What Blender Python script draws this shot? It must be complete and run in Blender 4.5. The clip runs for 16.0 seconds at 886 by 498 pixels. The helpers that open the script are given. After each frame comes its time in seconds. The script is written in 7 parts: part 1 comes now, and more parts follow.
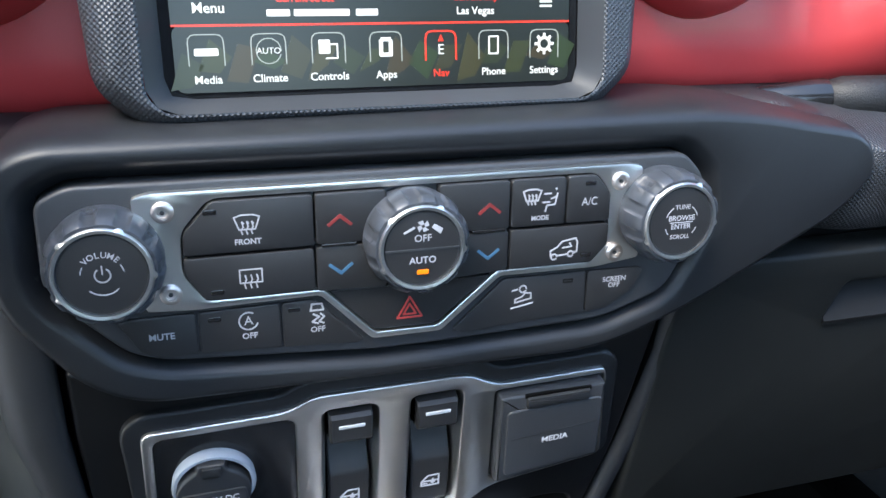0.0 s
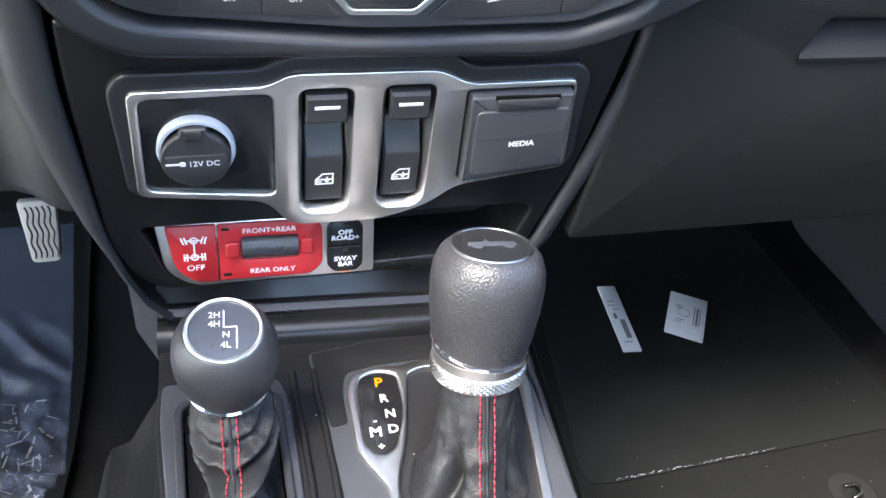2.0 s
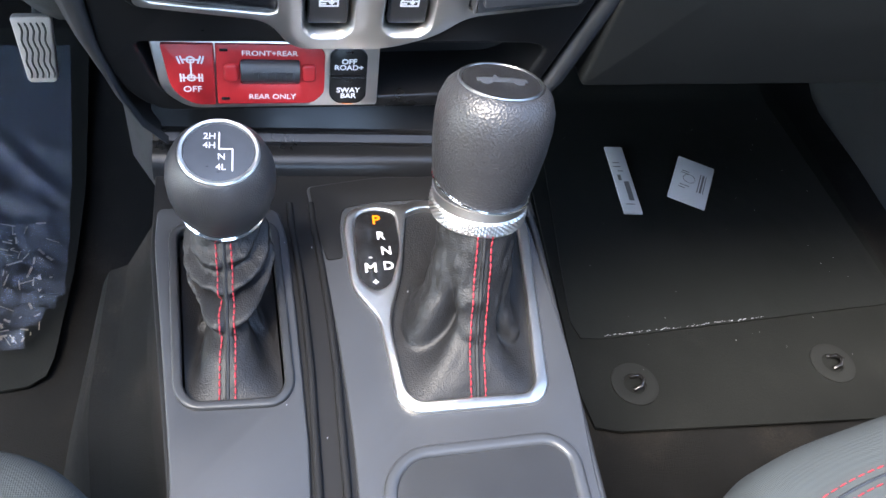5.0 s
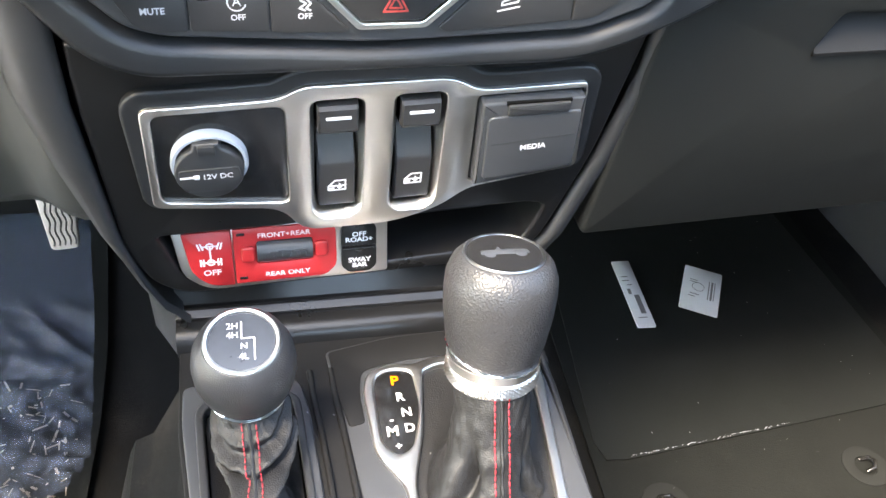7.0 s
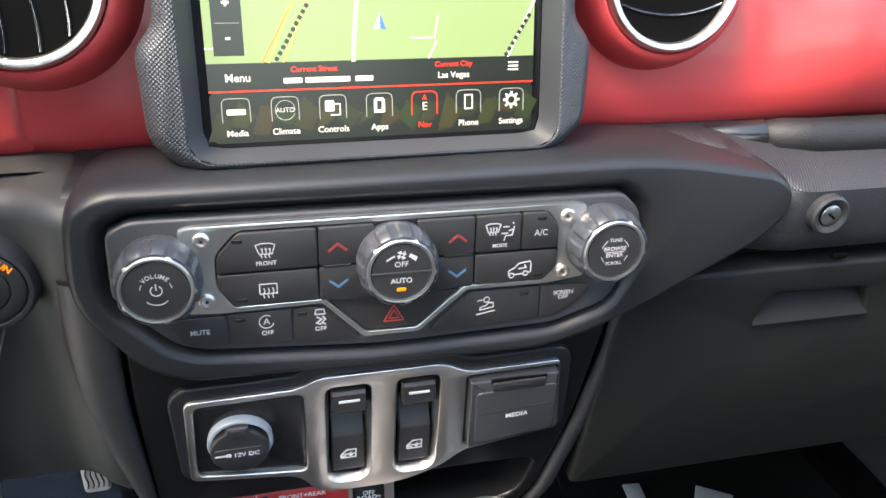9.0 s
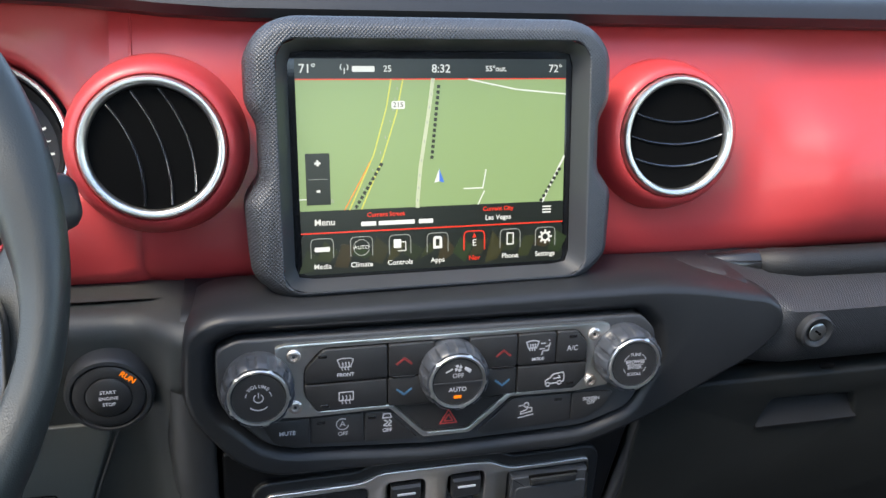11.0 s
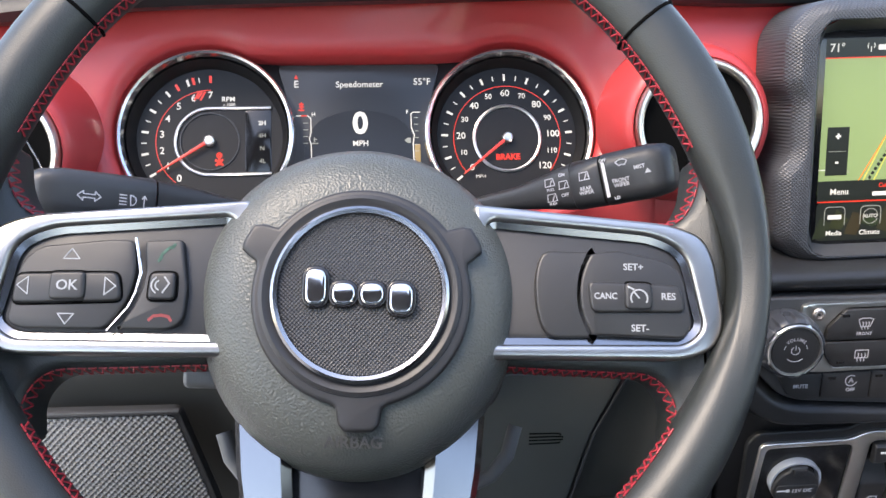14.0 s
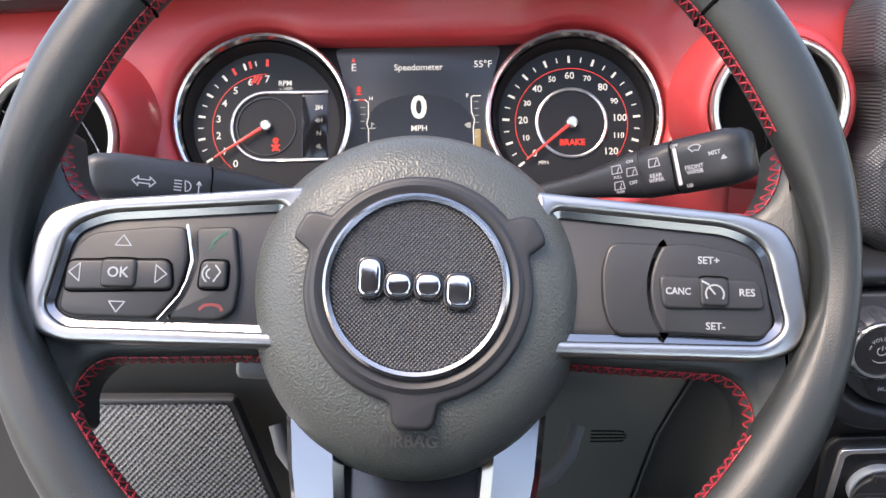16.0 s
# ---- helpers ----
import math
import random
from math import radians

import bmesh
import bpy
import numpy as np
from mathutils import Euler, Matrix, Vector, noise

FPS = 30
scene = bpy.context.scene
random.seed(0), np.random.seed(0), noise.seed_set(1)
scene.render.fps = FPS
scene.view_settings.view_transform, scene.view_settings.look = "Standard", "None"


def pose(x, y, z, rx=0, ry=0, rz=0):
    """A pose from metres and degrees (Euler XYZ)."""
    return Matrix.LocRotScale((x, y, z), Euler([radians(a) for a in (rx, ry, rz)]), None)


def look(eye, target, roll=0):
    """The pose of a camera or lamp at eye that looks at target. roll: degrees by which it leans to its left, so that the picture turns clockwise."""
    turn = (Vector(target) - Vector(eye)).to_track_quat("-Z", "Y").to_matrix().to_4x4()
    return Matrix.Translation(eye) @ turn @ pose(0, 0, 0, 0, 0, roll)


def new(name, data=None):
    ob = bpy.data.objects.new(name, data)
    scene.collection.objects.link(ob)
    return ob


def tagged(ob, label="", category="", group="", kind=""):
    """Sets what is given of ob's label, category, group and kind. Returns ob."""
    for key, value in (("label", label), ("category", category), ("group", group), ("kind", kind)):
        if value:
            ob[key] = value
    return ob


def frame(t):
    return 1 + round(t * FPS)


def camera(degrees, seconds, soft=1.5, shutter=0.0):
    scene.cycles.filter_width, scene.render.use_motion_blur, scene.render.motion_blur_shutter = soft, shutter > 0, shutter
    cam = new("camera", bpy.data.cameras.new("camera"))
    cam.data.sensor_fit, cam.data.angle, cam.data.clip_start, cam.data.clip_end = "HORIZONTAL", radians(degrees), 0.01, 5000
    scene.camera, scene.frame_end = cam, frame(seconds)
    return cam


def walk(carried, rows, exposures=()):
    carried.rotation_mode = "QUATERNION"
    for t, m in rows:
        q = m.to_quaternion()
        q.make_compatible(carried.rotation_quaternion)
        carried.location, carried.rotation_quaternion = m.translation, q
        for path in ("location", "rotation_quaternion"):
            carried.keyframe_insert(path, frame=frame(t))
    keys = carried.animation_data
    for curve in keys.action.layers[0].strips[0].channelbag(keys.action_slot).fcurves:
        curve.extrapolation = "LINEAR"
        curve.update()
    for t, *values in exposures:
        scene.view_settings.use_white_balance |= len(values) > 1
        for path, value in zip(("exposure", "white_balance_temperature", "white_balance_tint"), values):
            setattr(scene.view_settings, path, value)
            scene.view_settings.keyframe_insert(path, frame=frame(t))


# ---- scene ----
cam = camera(57.43, 16.0)
PATH = [
    (0, (-0.0776, -0.2979, 0.8525), (0.479, 1.4736, 0.1094), 1.41),
    (0.5, (-0.0748, -0.3117, 0.842), (0.475, 1.4326, 0.0327), 2.83),
    (1, (-0.0774, -0.3155, 0.8331), (0.4571, 1.3829, -0.0779), 3.97),
    (1.5, (-0.0756, -0.3273, 0.8284), (0.4424, 1.3168, -0.1858), 5.04),
    (2, (-0.0712, -0.3365, 0.8248), (0.4324, 1.1783, -0.38), 6.78),
    (2.5, (-0.0709, -0.3422, 0.8195), (0.4313, 1.1039, -0.4677), 8.44),
    (3, (-0.071, -0.3446, 0.815), (0.4261, 1.0479, -0.5318), 9.92),
    (3.5, (-0.0701, -0.3423, 0.8093), (0.4199, 0.9843, -0.6049), 11.29),
    (3.7, (-0.0702, -0.3419, 0.8093), (0.4193, 0.9691, -0.6197), 11.76),
    (4.75, (-0.0691, -0.337, 0.8105), (0.4103, 0.952, -0.6641), 11.89),
    (5.8, (-0.068, -0.3322, 0.8116), (0.4013, 0.947, -0.6524), 11.32),
    (6, (-0.0679, -0.3319, 0.8159), (0.4012, 0.9537, -0.6426), 10.76),
    (6.5, (-0.0663, -0.3292, 0.8332), (0.4012, 1.0445, -0.5431), 8.01),
    (7, (-0.0693, -0.3248, 0.8444), (0.3917, 1.139, -0.4381), 5.37),
    (7.5, (-0.0694, -0.329, 0.8591), (0.3919, 1.234, -0.3003), 3.91),
    (8, (-0.0694, -0.3332, 0.8803), (0.3851, 1.3002, -0.1806), 2.68),
    (8.5, (-0.0676, -0.3452, 0.8991), (0.3882, 1.3502, -0.0589), 2.27),
    (9, (-0.0676, -0.3665, 0.9216), (0.3844, 1.3751, 0.0482), 1.98),
    (9.2, (-0.0677, -0.3707, 0.9273), (0.3829, 1.381, 0.0737), 2),
    (11.3, (-0.1328, -0.4325, 0.969), (0.3183, 1.4054, 0.3219), 1.93),
    (11.5, (-0.1489, -0.4265, 0.9692), (0.2743, 1.4135, 0.3093), 1.76),
    (12, (-0.1883, -0.4309, 0.9756), (0.1956, 1.4088, 0.2915), 1.27),
    (12.5, (-0.2433, -0.4429, 0.9671), (0.0658, 1.4117, 0.2852), 0.33),
    (13, (-0.2848, -0.4532, 0.9703), (-0.0616, 1.4156, 0.2937), -0.56),
    (13.5, (-0.3257, -0.4647, 0.9738), (-0.161, 1.4156, 0.3125), -0.49),
    (14, (-0.341, -0.4558, 0.967), (-0.2831, 1.4273, 0.2959), -1.4),
    (14.5, (-0.3455, -0.4529, 0.9668), (-0.3784, 1.4273, 0.2857), -2.07),
    (15, (-0.3427, -0.4463, 0.9662), (-0.3995, 1.4315, 0.2799), -2.17),
    (15.5, (-0.3417, -0.4415, 0.9632), (-0.4179, 1.433, 0.27), -2.27),
    (16, (-0.3412, -0.4379, 0.962), (-0.4294, 1.4345, 0.2648), -2.36),
]
EXPOSURES = [(0.0, 3.00, 6400, 5), (0.5, 3.40, 6600, 4), (1.0, 3.95, 7000, 4), (1.5, 4.25, 7300, 8), (2.0, 4.00, 7000, 9), (3.5, 3.75, 6700, 9), (6.0, 3.80, 6900, 8), (7.0, 4.40, 8000, 7), (7.5, 4.40, 8300, 7), (8.0, 4.10, 8300, 7), (8.5, 3.45, 8000, 8), (9.0, 3.30, 7800, 9), (11.5, 2.40, 6900, 7), (12.0, 2.68, 6800, 11), (13.0, 2.68, 7100, 12), (16.0, 2.66, 7800, 17)]
walk(cam, [(t, look(eye, target, roll)) for t, eye, target, roll in PATH], EXPOSURES)

# ---- light ----
world = bpy.data.worlds.new("sky")
scene.world = world
world.use_nodes = True
wn = world.node_tree.nodes
sky = wn.new("ShaderNodeTexSky")
sky.sky_type, sky.sun_disc = "NISHITA", False
sky.sun_elevation, sky.sun_rotation = radians(58), radians(239)
wn["Background"].inputs["Strength"].default_value = 0.15
world.node_tree.links.new(sky.outputs[0], wn["Background"].inputs["Color"])
sun_data = bpy.data.lights.new("sun", "SUN")
sun_data.energy, sun_data.angle, sun_data.color = 1.0, radians(25), (1.0, 0.93, 0.84)
sun = new("sun", sun_data)
sun.matrix_world = look((-3.0, -1.8, 5.6), (0, 0, 0))
STOPS = 2.65


# ---- materials ----
def mat(name, colour, rough=0.5, metal=0.0, grain=0.0, size=900.0, vary=0.08, patch=30.0, kind="noise", spec=0.5, coat=0.0, lean=None):
    """A surface with fine relief (grain, of `size` bumps a metre) and a broader change of tone and gloss."""
    m = bpy.data.materials.new(name)
    m.use_nodes = True
    nt = m.node_tree
    n, ln = nt.nodes, nt.links
    b = n["Principled BSDF"]
    b.inputs["Metallic"].default_value = metal
    b.inputs["Specular IOR Level"].default_value = spec
    b.inputs["Coat Weight"].default_value = coat
    co = n.new("ShaderNodeTexCoord")
    broad = n.new("ShaderNodeTexNoise")
    broad.inputs["Scale"].default_value = patch
    broad.inputs["Detail"].default_value = 6
    ln.new(co.outputs["Object"], broad.inputs["Vector"])
    mix = n.new("ShaderNodeMix")
    mix.data_type = "RGBA"
    lo = [c * (1 - vary) for c in colour[:3]] + [1]
    hi = [min(1, c * (1 + vary)) for c in colour[:3]] + [1]
    mix.inputs["A"].default_value, mix.inputs["B"].default_value = lo, hi
    ln.new(broad.outputs["Fac"], mix.inputs["Factor"])
    ln.new(mix.outputs["Result"], b.inputs["Base Color"])
    mr = n.new("ShaderNodeMapRange")
    mr.inputs["To Min"].default_value, mr.inputs["To Max"].default_value = max(0.02, rough - 0.08), min(1, rough + 0.08)
    ln.new(broad.outputs["Fac"], mr.inputs["Value"])
    ln.new(mr.outputs["Result"], b.inputs["Roughness"])
    if grain:
        if kind == "noise":
            tex = n.new("ShaderNodeTexNoise")
            tex.inputs["Detail"].default_value = 3
            out = tex.outputs["Fac"]
        elif kind == "leather":
            tex = n.new("ShaderNodeTexVoronoi")
            tex.feature = "SMOOTH_F1"
            out = tex.outputs["Distance"]
        else:
            tex = n.new("ShaderNodeTexVoronoi")
            tex.feature = "F1"
            tex.inputs["Randomness"].default_value = 0.0
            out = tex.outputs["Distance"]
        tex.inputs["Scale"].default_value = size
        if lean is None:
            ln.new(co.outputs["Object"], tex.inputs["Vector"])
        else:
            flat = n.new("ShaderNodeMapping")
            flat.inputs["Rotation"].default_value = (radians(lean - 90), 0, 0)
            diag = n.new("ShaderNodeMapping")
            diag.inputs["Rotation"].default_value = (0, 0, radians(45))
            diag.inputs["Scale"].default_value = (1.0, 1.0, 0.0)
            ln.new(co.outputs["Object"], flat.inputs["Vector"])
            ln.new(flat.outputs["Vector"], diag.inputs["Vector"])
            ln.new(diag.outputs["Vector"], tex.inputs["Vector"])
            tex.voronoi_dimensions = "2D"
        bp = n.new("ShaderNodeBump")
        bp.inputs["Strength"].default_value = grain
        bp.inputs["Distance"].default_value = 0.6 / size
        ln.new(out, bp.inputs["Height"])
        ln.new(bp.outputs["Normal"], b.inputs["Normal"])
    return m


def glow(name, colour, strength):
    m = bpy.data.materials.new(name)
    m.use_nodes = True
    b = m.node_tree.nodes["Principled BSDF"]
    b.inputs["Base Color"].default_value = (*[c * 0.3 for c in colour], 1)
    b.inputs["Roughness"].default_value = 0.3
    b.inputs["Emission Color"].default_value = (*colour, 1)
    b.inputs["Emission Strength"].default_value = strength * 2 ** -STOPS * 1.3
    return m


M_BLACK = mat("black grained plastic", (0.022, 0.023, 0.025), 0.42, 0, 0.25, 2600, 0.15, 40)
M_SOFT = mat("soft black dash skin", (0.013, 0.014, 0.016), 0.40, 0, 0.22, 2000, 0.12, 25, spec=0.38)
M_LOWER = mat("soft dark grey lower dash skin", (0.030, 0.032, 0.031), 0.5, 0, 0.25, 1800, 0.12, 25)
M_BUTTON = mat("satin black button plastic", (0.018, 0.018, 0.019), 0.45, 0, 0.08, 3000, 0.1, 60)
M_GLOSS = mat("glossy black plastic", (0.012, 0.012, 0.013), 0.18, 0, 0, 1, 0.1, 40)
M_GREY = mat("dark grey satin plastic", (0.034, 0.036, 0.040), 0.40, 0, 0.1, 2600, 0.1, 30)
M_KNOB = mat("smoked grey knob plastic", (0.040, 0.044, 0.052), 0.30, 0, 0.05, 900, 0.35, 90, spec=0.4)
M_RED = mat("red satin dash paint", (0.40, 0.033, 0.036), 0.46, 0, 0.08, 1800, 0.06, 12, coat=0.15)
M_REDSW = mat("red switch plastic", (0.34, 0.014, 0.018), 0.4, 0, 0.05, 2500, 0.08, 60)
M_SATIN = mat("brushed satin silver", (0.72, 0.70, 0.67), 0.32, 1.0, 0.06, 1500, 0.08, 60)
M_SPOKE = mat("satin silver spoke metal", (0.38, 0.375, 0.37), 0.30, 1.0, 0.03, 1500, 0.04, 12)
M_SMOKED = mat("smoked chrome", (0.20, 0.21, 0.23), 0.2, 1.0, 0, 1, 0.05, 40)
M_PEWTER = mat("warm pewter", (0.62, 0.56, 0.52), 0.42, 1.0, 0.1, 1500, 0.08, 60)
M_CHROME = mat("bright chrome", (0.78, 0.78, 0.79), 0.1, 1.0, 0, 1, 0.05, 60)
M_BEZEL = mat("textured grey bezel plastic", (0.034, 0.037, 0.043), 0.42, 0, 0.7, 640, 0.1, 30, "cells", lean=9)
M_TRIM = mat("textured black trim", (0.020, 0.021, 0.024), 0.45, 0, 0.8, 700, 0.1, 30, "cells", lean=0)
M_LEATHER = mat("black leather", (0.024, 0.024, 0.026), 0.38, 0, 0.55, 900, 0.15, 40, "leather")
M_VINYL = mat("fine-grained black vinyl", (0.026, 0.026, 0.028), 0.40, 0, 0.35, 1500, 0.15, 40, "leather")
M_PIANO = mat("smooth black fascia plastic", (0.0075, 0.0075, 0.008), 0.30, 0, 0.05, 2600, 0.12, 40, spec=0.34)
M_BOOT = mat("glossy soft black leather", (0.009, 0.009, 0.0098), 0.52, 0, 0.5, 1300, 0.15, 60, "leather", spec=0.36)
M_RIM = mat("smooth wheel leather", (0.018, 0.021, 0.0205), 0.42, 0, 0.2, 1500, 0.12, 30, "leather")
M_PAD = mat("grained airbag vinyl", (0.060, 0.065, 0.060), 0.40, 0, 0.6, 1000, 0.1, 30, "leather")
M_MESHPAD = mat("woven black insert", (0.02, 0.02, 0.022), 0.4, 0, 1.0, 780, 0.1, 30, "cells", lean=31)
M_CARPET = mat("black carpet", (0.0075, 0.0075, 0.0076), 0.95, 0, 1.0, 900, 0.35, 20, spec=0.1)
M_MAT = mat("black rubber floor mat", (0.010, 0.0108, 0.0105), 0.75, 0, 0.3, 600, 0.3, 18, spec=0.08)
M_FABRIC = mat("dark grey seat cloth", (0.036, 0.042, 0.042), 0.9, 0, 0.6, 1100, 0.12, 25, "cells")
M_HEAD = mat("dark headliner cloth", (0.05, 0.05, 0.055), 0.9, 0, 0.3, 900, 0.1, 10)


def speckle(m, colour, patch, fine, low, high):
    """Dust or fibres: a second colour in broad patches broken up by fine noise."""
    nt = m.node_tree
    n, ln = nt.nodes, nt.links
    b = n["Principled BSDF"]
    old = b.inputs["Base Color"].links[0].from_socket
    co = n.new("ShaderNodeTexCoord")
    facs = []
    for scale in (patch, fine):
        tex = n.new("ShaderNodeTexNoise")
        tex.inputs["Scale"].default_value = scale
        tex.inputs["Detail"].default_value = 5
        ln.new(co.outputs["Object"], tex.inputs["Vector"])
        facs.append(tex.outputs["Fac"])
    mul = n.new("ShaderNodeMath")
    mul.operation = "MULTIPLY"
    ln.new(facs[0], mul.inputs[0])
    ln.new(facs[1], mul.inputs[1])
    mr = n.new("ShaderNodeMapRange")
    mr.inputs["From Min"].default_value, mr.inputs["From Max"].default_value = low, high
    ln.new(mul.outputs[0], mr.inputs["Value"])
    mx = n.new("ShaderNodeMix")
    mx.data_type = "RGBA"
    mx.inputs["B"].default_value = (*colour, 1)
    ln.new(mr.outputs["Result"], mx.inputs["Factor"])
    ln.new(old, mx.inputs["A"])
    ln.new(mx.outputs["Result"], b.inputs["Base Color"])
    return m


speckle(M_CARPET, (0.036, 0.031, 0.027), 14, 1100, 0.28, 0.50)
speckle(M_MAT, (0.020, 0.021, 0.020), 14, 900, 0.30, 0.48)
M_WHITE = mat("white print", (0.60, 0.60, 0.62), 0.5, 0, 0, 1, 0.03, 60)
M_PAPER = mat("white paper sticker", (0.62, 0.64, 0.68), 0.6, 0, 0.1, 500, 0.06, 60)
M_PRINT = mat("faded black print", (0.16, 0.16, 0.17), 0.6, 0, 0, 1, 0.1, 60)
M_THREAD = mat("red thread", (0.27, 0.014, 0.024), 0.6, 0, 0.4, 3000, 0.15, 200)
M_PEDAL = mat("grey rubber pedal", (0.34, 0.31, 0.29), 0.6, 0, 0.3, 600, 0.15, 60)
M_SCREEN = mat("black display glass", (0.008, 0.008, 0.009), 0.12, 0, 0, 1, 0.05, 20)
M_DARK = mat("deep black grained plastic", (0.010, 0.010, 0.0105), 0.55, 0, 0.25, 2600, 0.15, 40, spec=0.14)
M_FACE = mat("matt black dial face", (0.007, 0.007, 0.0078), 0.5, 0, 0, 1, 0.1, 20, spec=0.3)
# near-black that puts the shade of recesses into the colour; also dark joints
M_VOIDSHADE = mat("matt near-black for recess shade and joints", (0.003, 0.003, 0.003), 0.95, 0, 0, 1, 0.1, 20, spec=0.05)
M_REDICON = mat("red print", (0.42, 0.05, 0.045), 0.5, 0, 0, 1, 0.03, 60)
M_GREENICON = mat("green print", (0.03, 0.10, 0.07), 0.5, 0, 0, 1, 0.03, 60)
M_DARKRED = mat("dark red print", (0.20, 0.025, 0.025), 0.5, 0, 0, 1, 0.03, 60)
M_COOL = mat("dark blue print", (0.05, 0.13, 0.22), 0.5, 0, 0, 1, 0.03, 60)
M_LEGEND = mat("pale key print", (0.40, 0.40, 0.42), 0.5, 0, 0, 1, 0.03, 60)
G_MAP = glow("map green light", (0.30, 0.42, 0.18), 0.62)
G_WHITE = glow("display white light", (0.9, 0.9, 0.85), 0.62)
G_GREYL = glow("display grey light", (0.45, 0.47, 0.42), 0.45)
G_YELLOW = glow("display yellow light", (0.75, 0.72, 0.12), 0.6)
G_RED = glow("display red light", (0.95, 0.05, 0.02), 0.6)
G_ROAD = glow("map road light", (0.62, 0.66, 0.46), 0.62)
G_AMBER = glow("amber light", (1.0, 0.22, 0.006), 0.9)
G_DARK = glow("display dark light", (0.02, 0.024, 0.018), 0.4)
G_BLUE = glow("display blue light", (0.05, 0.2, 0.75), 0.6)
G_NEEDLE = glow("red needle light", (0.9, 0.06, 0.04), 0.5)


# ---- modelling helpers; outlines in millimetres ----
from mathutils.geometry import tessellate_polygon

def plane(x, y, z, lean=0.0, turn=0.0, yaw=0.0):
    """A panel's frame: u to the right, v up its face, w out of it towards the cabin. lean: degrees the top goes back; turn: clockwise roll; yaw: swing about the upright."""
    a = radians(lean)
    m = Matrix(((1, 0, 0, 0), (0, math.sin(a), -math.cos(a), 0), (0, math.cos(a), math.sin(a), 0), (0, 0, 0, 1)))
    return Matrix.Translation((x, y, z)) @ Matrix.Rotation(radians(yaw), 4, "Z") @ m @ Matrix.Rotation(-radians(turn), 4, "Z")


def shift(m, u, v, w=0.0, turn=0.0):
    return m @ Matrix.Translation((u / 1000, v / 1000, w / 1000)) @ Matrix.Rotation(-radians(turn), 4, "Z")


def thing(name, at, label, category, group="", kind=""):
    ob = new(name)
    ob.matrix_world = Matrix.Translation(at)
    ob.empty_display_size = 0.01
    return tagged(ob, label, category, group, kind)


def world_of(ob):
    m = ob.matrix_basis.copy()
    while ob.parent:
        m = ob.parent.matrix_basis @ m
        ob = ob.parent
    return m


def part(name, bm, material, parent=None, label="", sharp=38, kind="", category=""):
    """Links a bmesh, given in world metres, as one mesh object under its thing or part."""
    bmesh.ops.recalc_face_normals(bm, faces=bm.faces)
    me = bpy.data.meshes.new(name)
    bm.to_mesh(me)
    bm.free()
    me.materials.append(material)
    me.polygons.foreach_set("use_smooth", [True] * len(me.polygons))
    me.set_sharp_from_angle(angle=radians(sharp))
    ob = new(name, me)
    if parent:
        ob.parent = parent
        ob.matrix_parent_inverse = Matrix.Identity(4)
        me.transform(world_of(parent).inverted())
    return tagged(ob, label, category, "", kind)


def rounded(poly, r, n=5):
    """Rounds the corners of an outline by r (one number, or one a corner)."""
    out, k = [], len(poly)
    rs = r if isinstance(r, (list, tuple)) else [r] * k
    for i in range(k):
        p, a, b = Vector(poly[i]), Vector(poly[i - 1]), Vector(poly[(i + 1) % k])
        da, db = (a - p), (b - p)
        cut = min(rs[i], da.length * 0.48, db.length * 0.48)
        if cut < 0.05:
            out.append(tuple(p))
            continue
        s, e = p + da.normalized() * cut, p + db.normalized() * cut
        for j in range(n + 1):
            t = j / n
            q = s * (1 - t) ** 2 + p * 2 * t * (1 - t) + e * t * t
            out.append((q.x, q.y))
    return out


def rect(w, h, r=0.0, u=0.0, v=0.0, n=5):
    pts = [(u - w / 2, v - h / 2), (u + w / 2, v - h / 2), (u + w / 2, v + h / 2), (u - w / 2, v + h / 2)]
    return rounded(pts, r, n) if r else pts


def circle(r, u=0.0, v=0.0, n=48, a0=0.0, a1=360.0):
    full = abs(a1 - a0) >= 359.9
    k = n if full else n + 1
    return [(u + r * math.cos(radians(a0 + (a1 - a0) * i / n)), v + r * math.sin(radians(a0 + (a1 - a0) * i / n))) for i in range(k)]


def mirror(half):
    """A symmetric outline from its right half, listed from bottom to top."""
    return half + [(-x, y) for x, y in reversed(half)]


def area2(poly):
    return sum(poly[i - 1][0] * poly[i][1] - poly[i][0] * poly[i - 1][1] for i in range(len(poly)))


def inset(poly, d):
    """Moves an outline inwards by d."""
    k, s, out = len(poly), (1 if area2(poly) > 0 else -1), []
    for i in range(k):
        p, a, b = Vector(poly[i]), Vector(poly[i - 1]), Vector(poly[(i + 1) % k])
        e1, e2 = (p - a), (b - p)
        if e1.length < 1e-6 or e2.length < 1e-6:
            out.append(tuple(p))
            continue
        n1, n2 = Vector((-e1.y, e1.x)).normalized() * s, Vector((-e2.y, e2.x)).normalized() * s
        m = n1 + n2
        m = m / max(0.35, m.dot(m) / 2) if m.length > 1e-6 else n1
        out.append((p.x + m.x * d, p.y + m.y * d))
    return out


def ring(bm, m, poly, w):
    return [bm.verts.new(m @ Vector((x / 1000, y / 1000, w / 1000))) for x, y in poly]


def bridge(bm, a, b, closed=True):
    k = len(a)
    for i in range(k if closed else k - 1):
        j = (i + 1) % k
        try:
            bm.faces.new((a[i], a[j], b[j], b[i]))
        except ValueError:
            pass


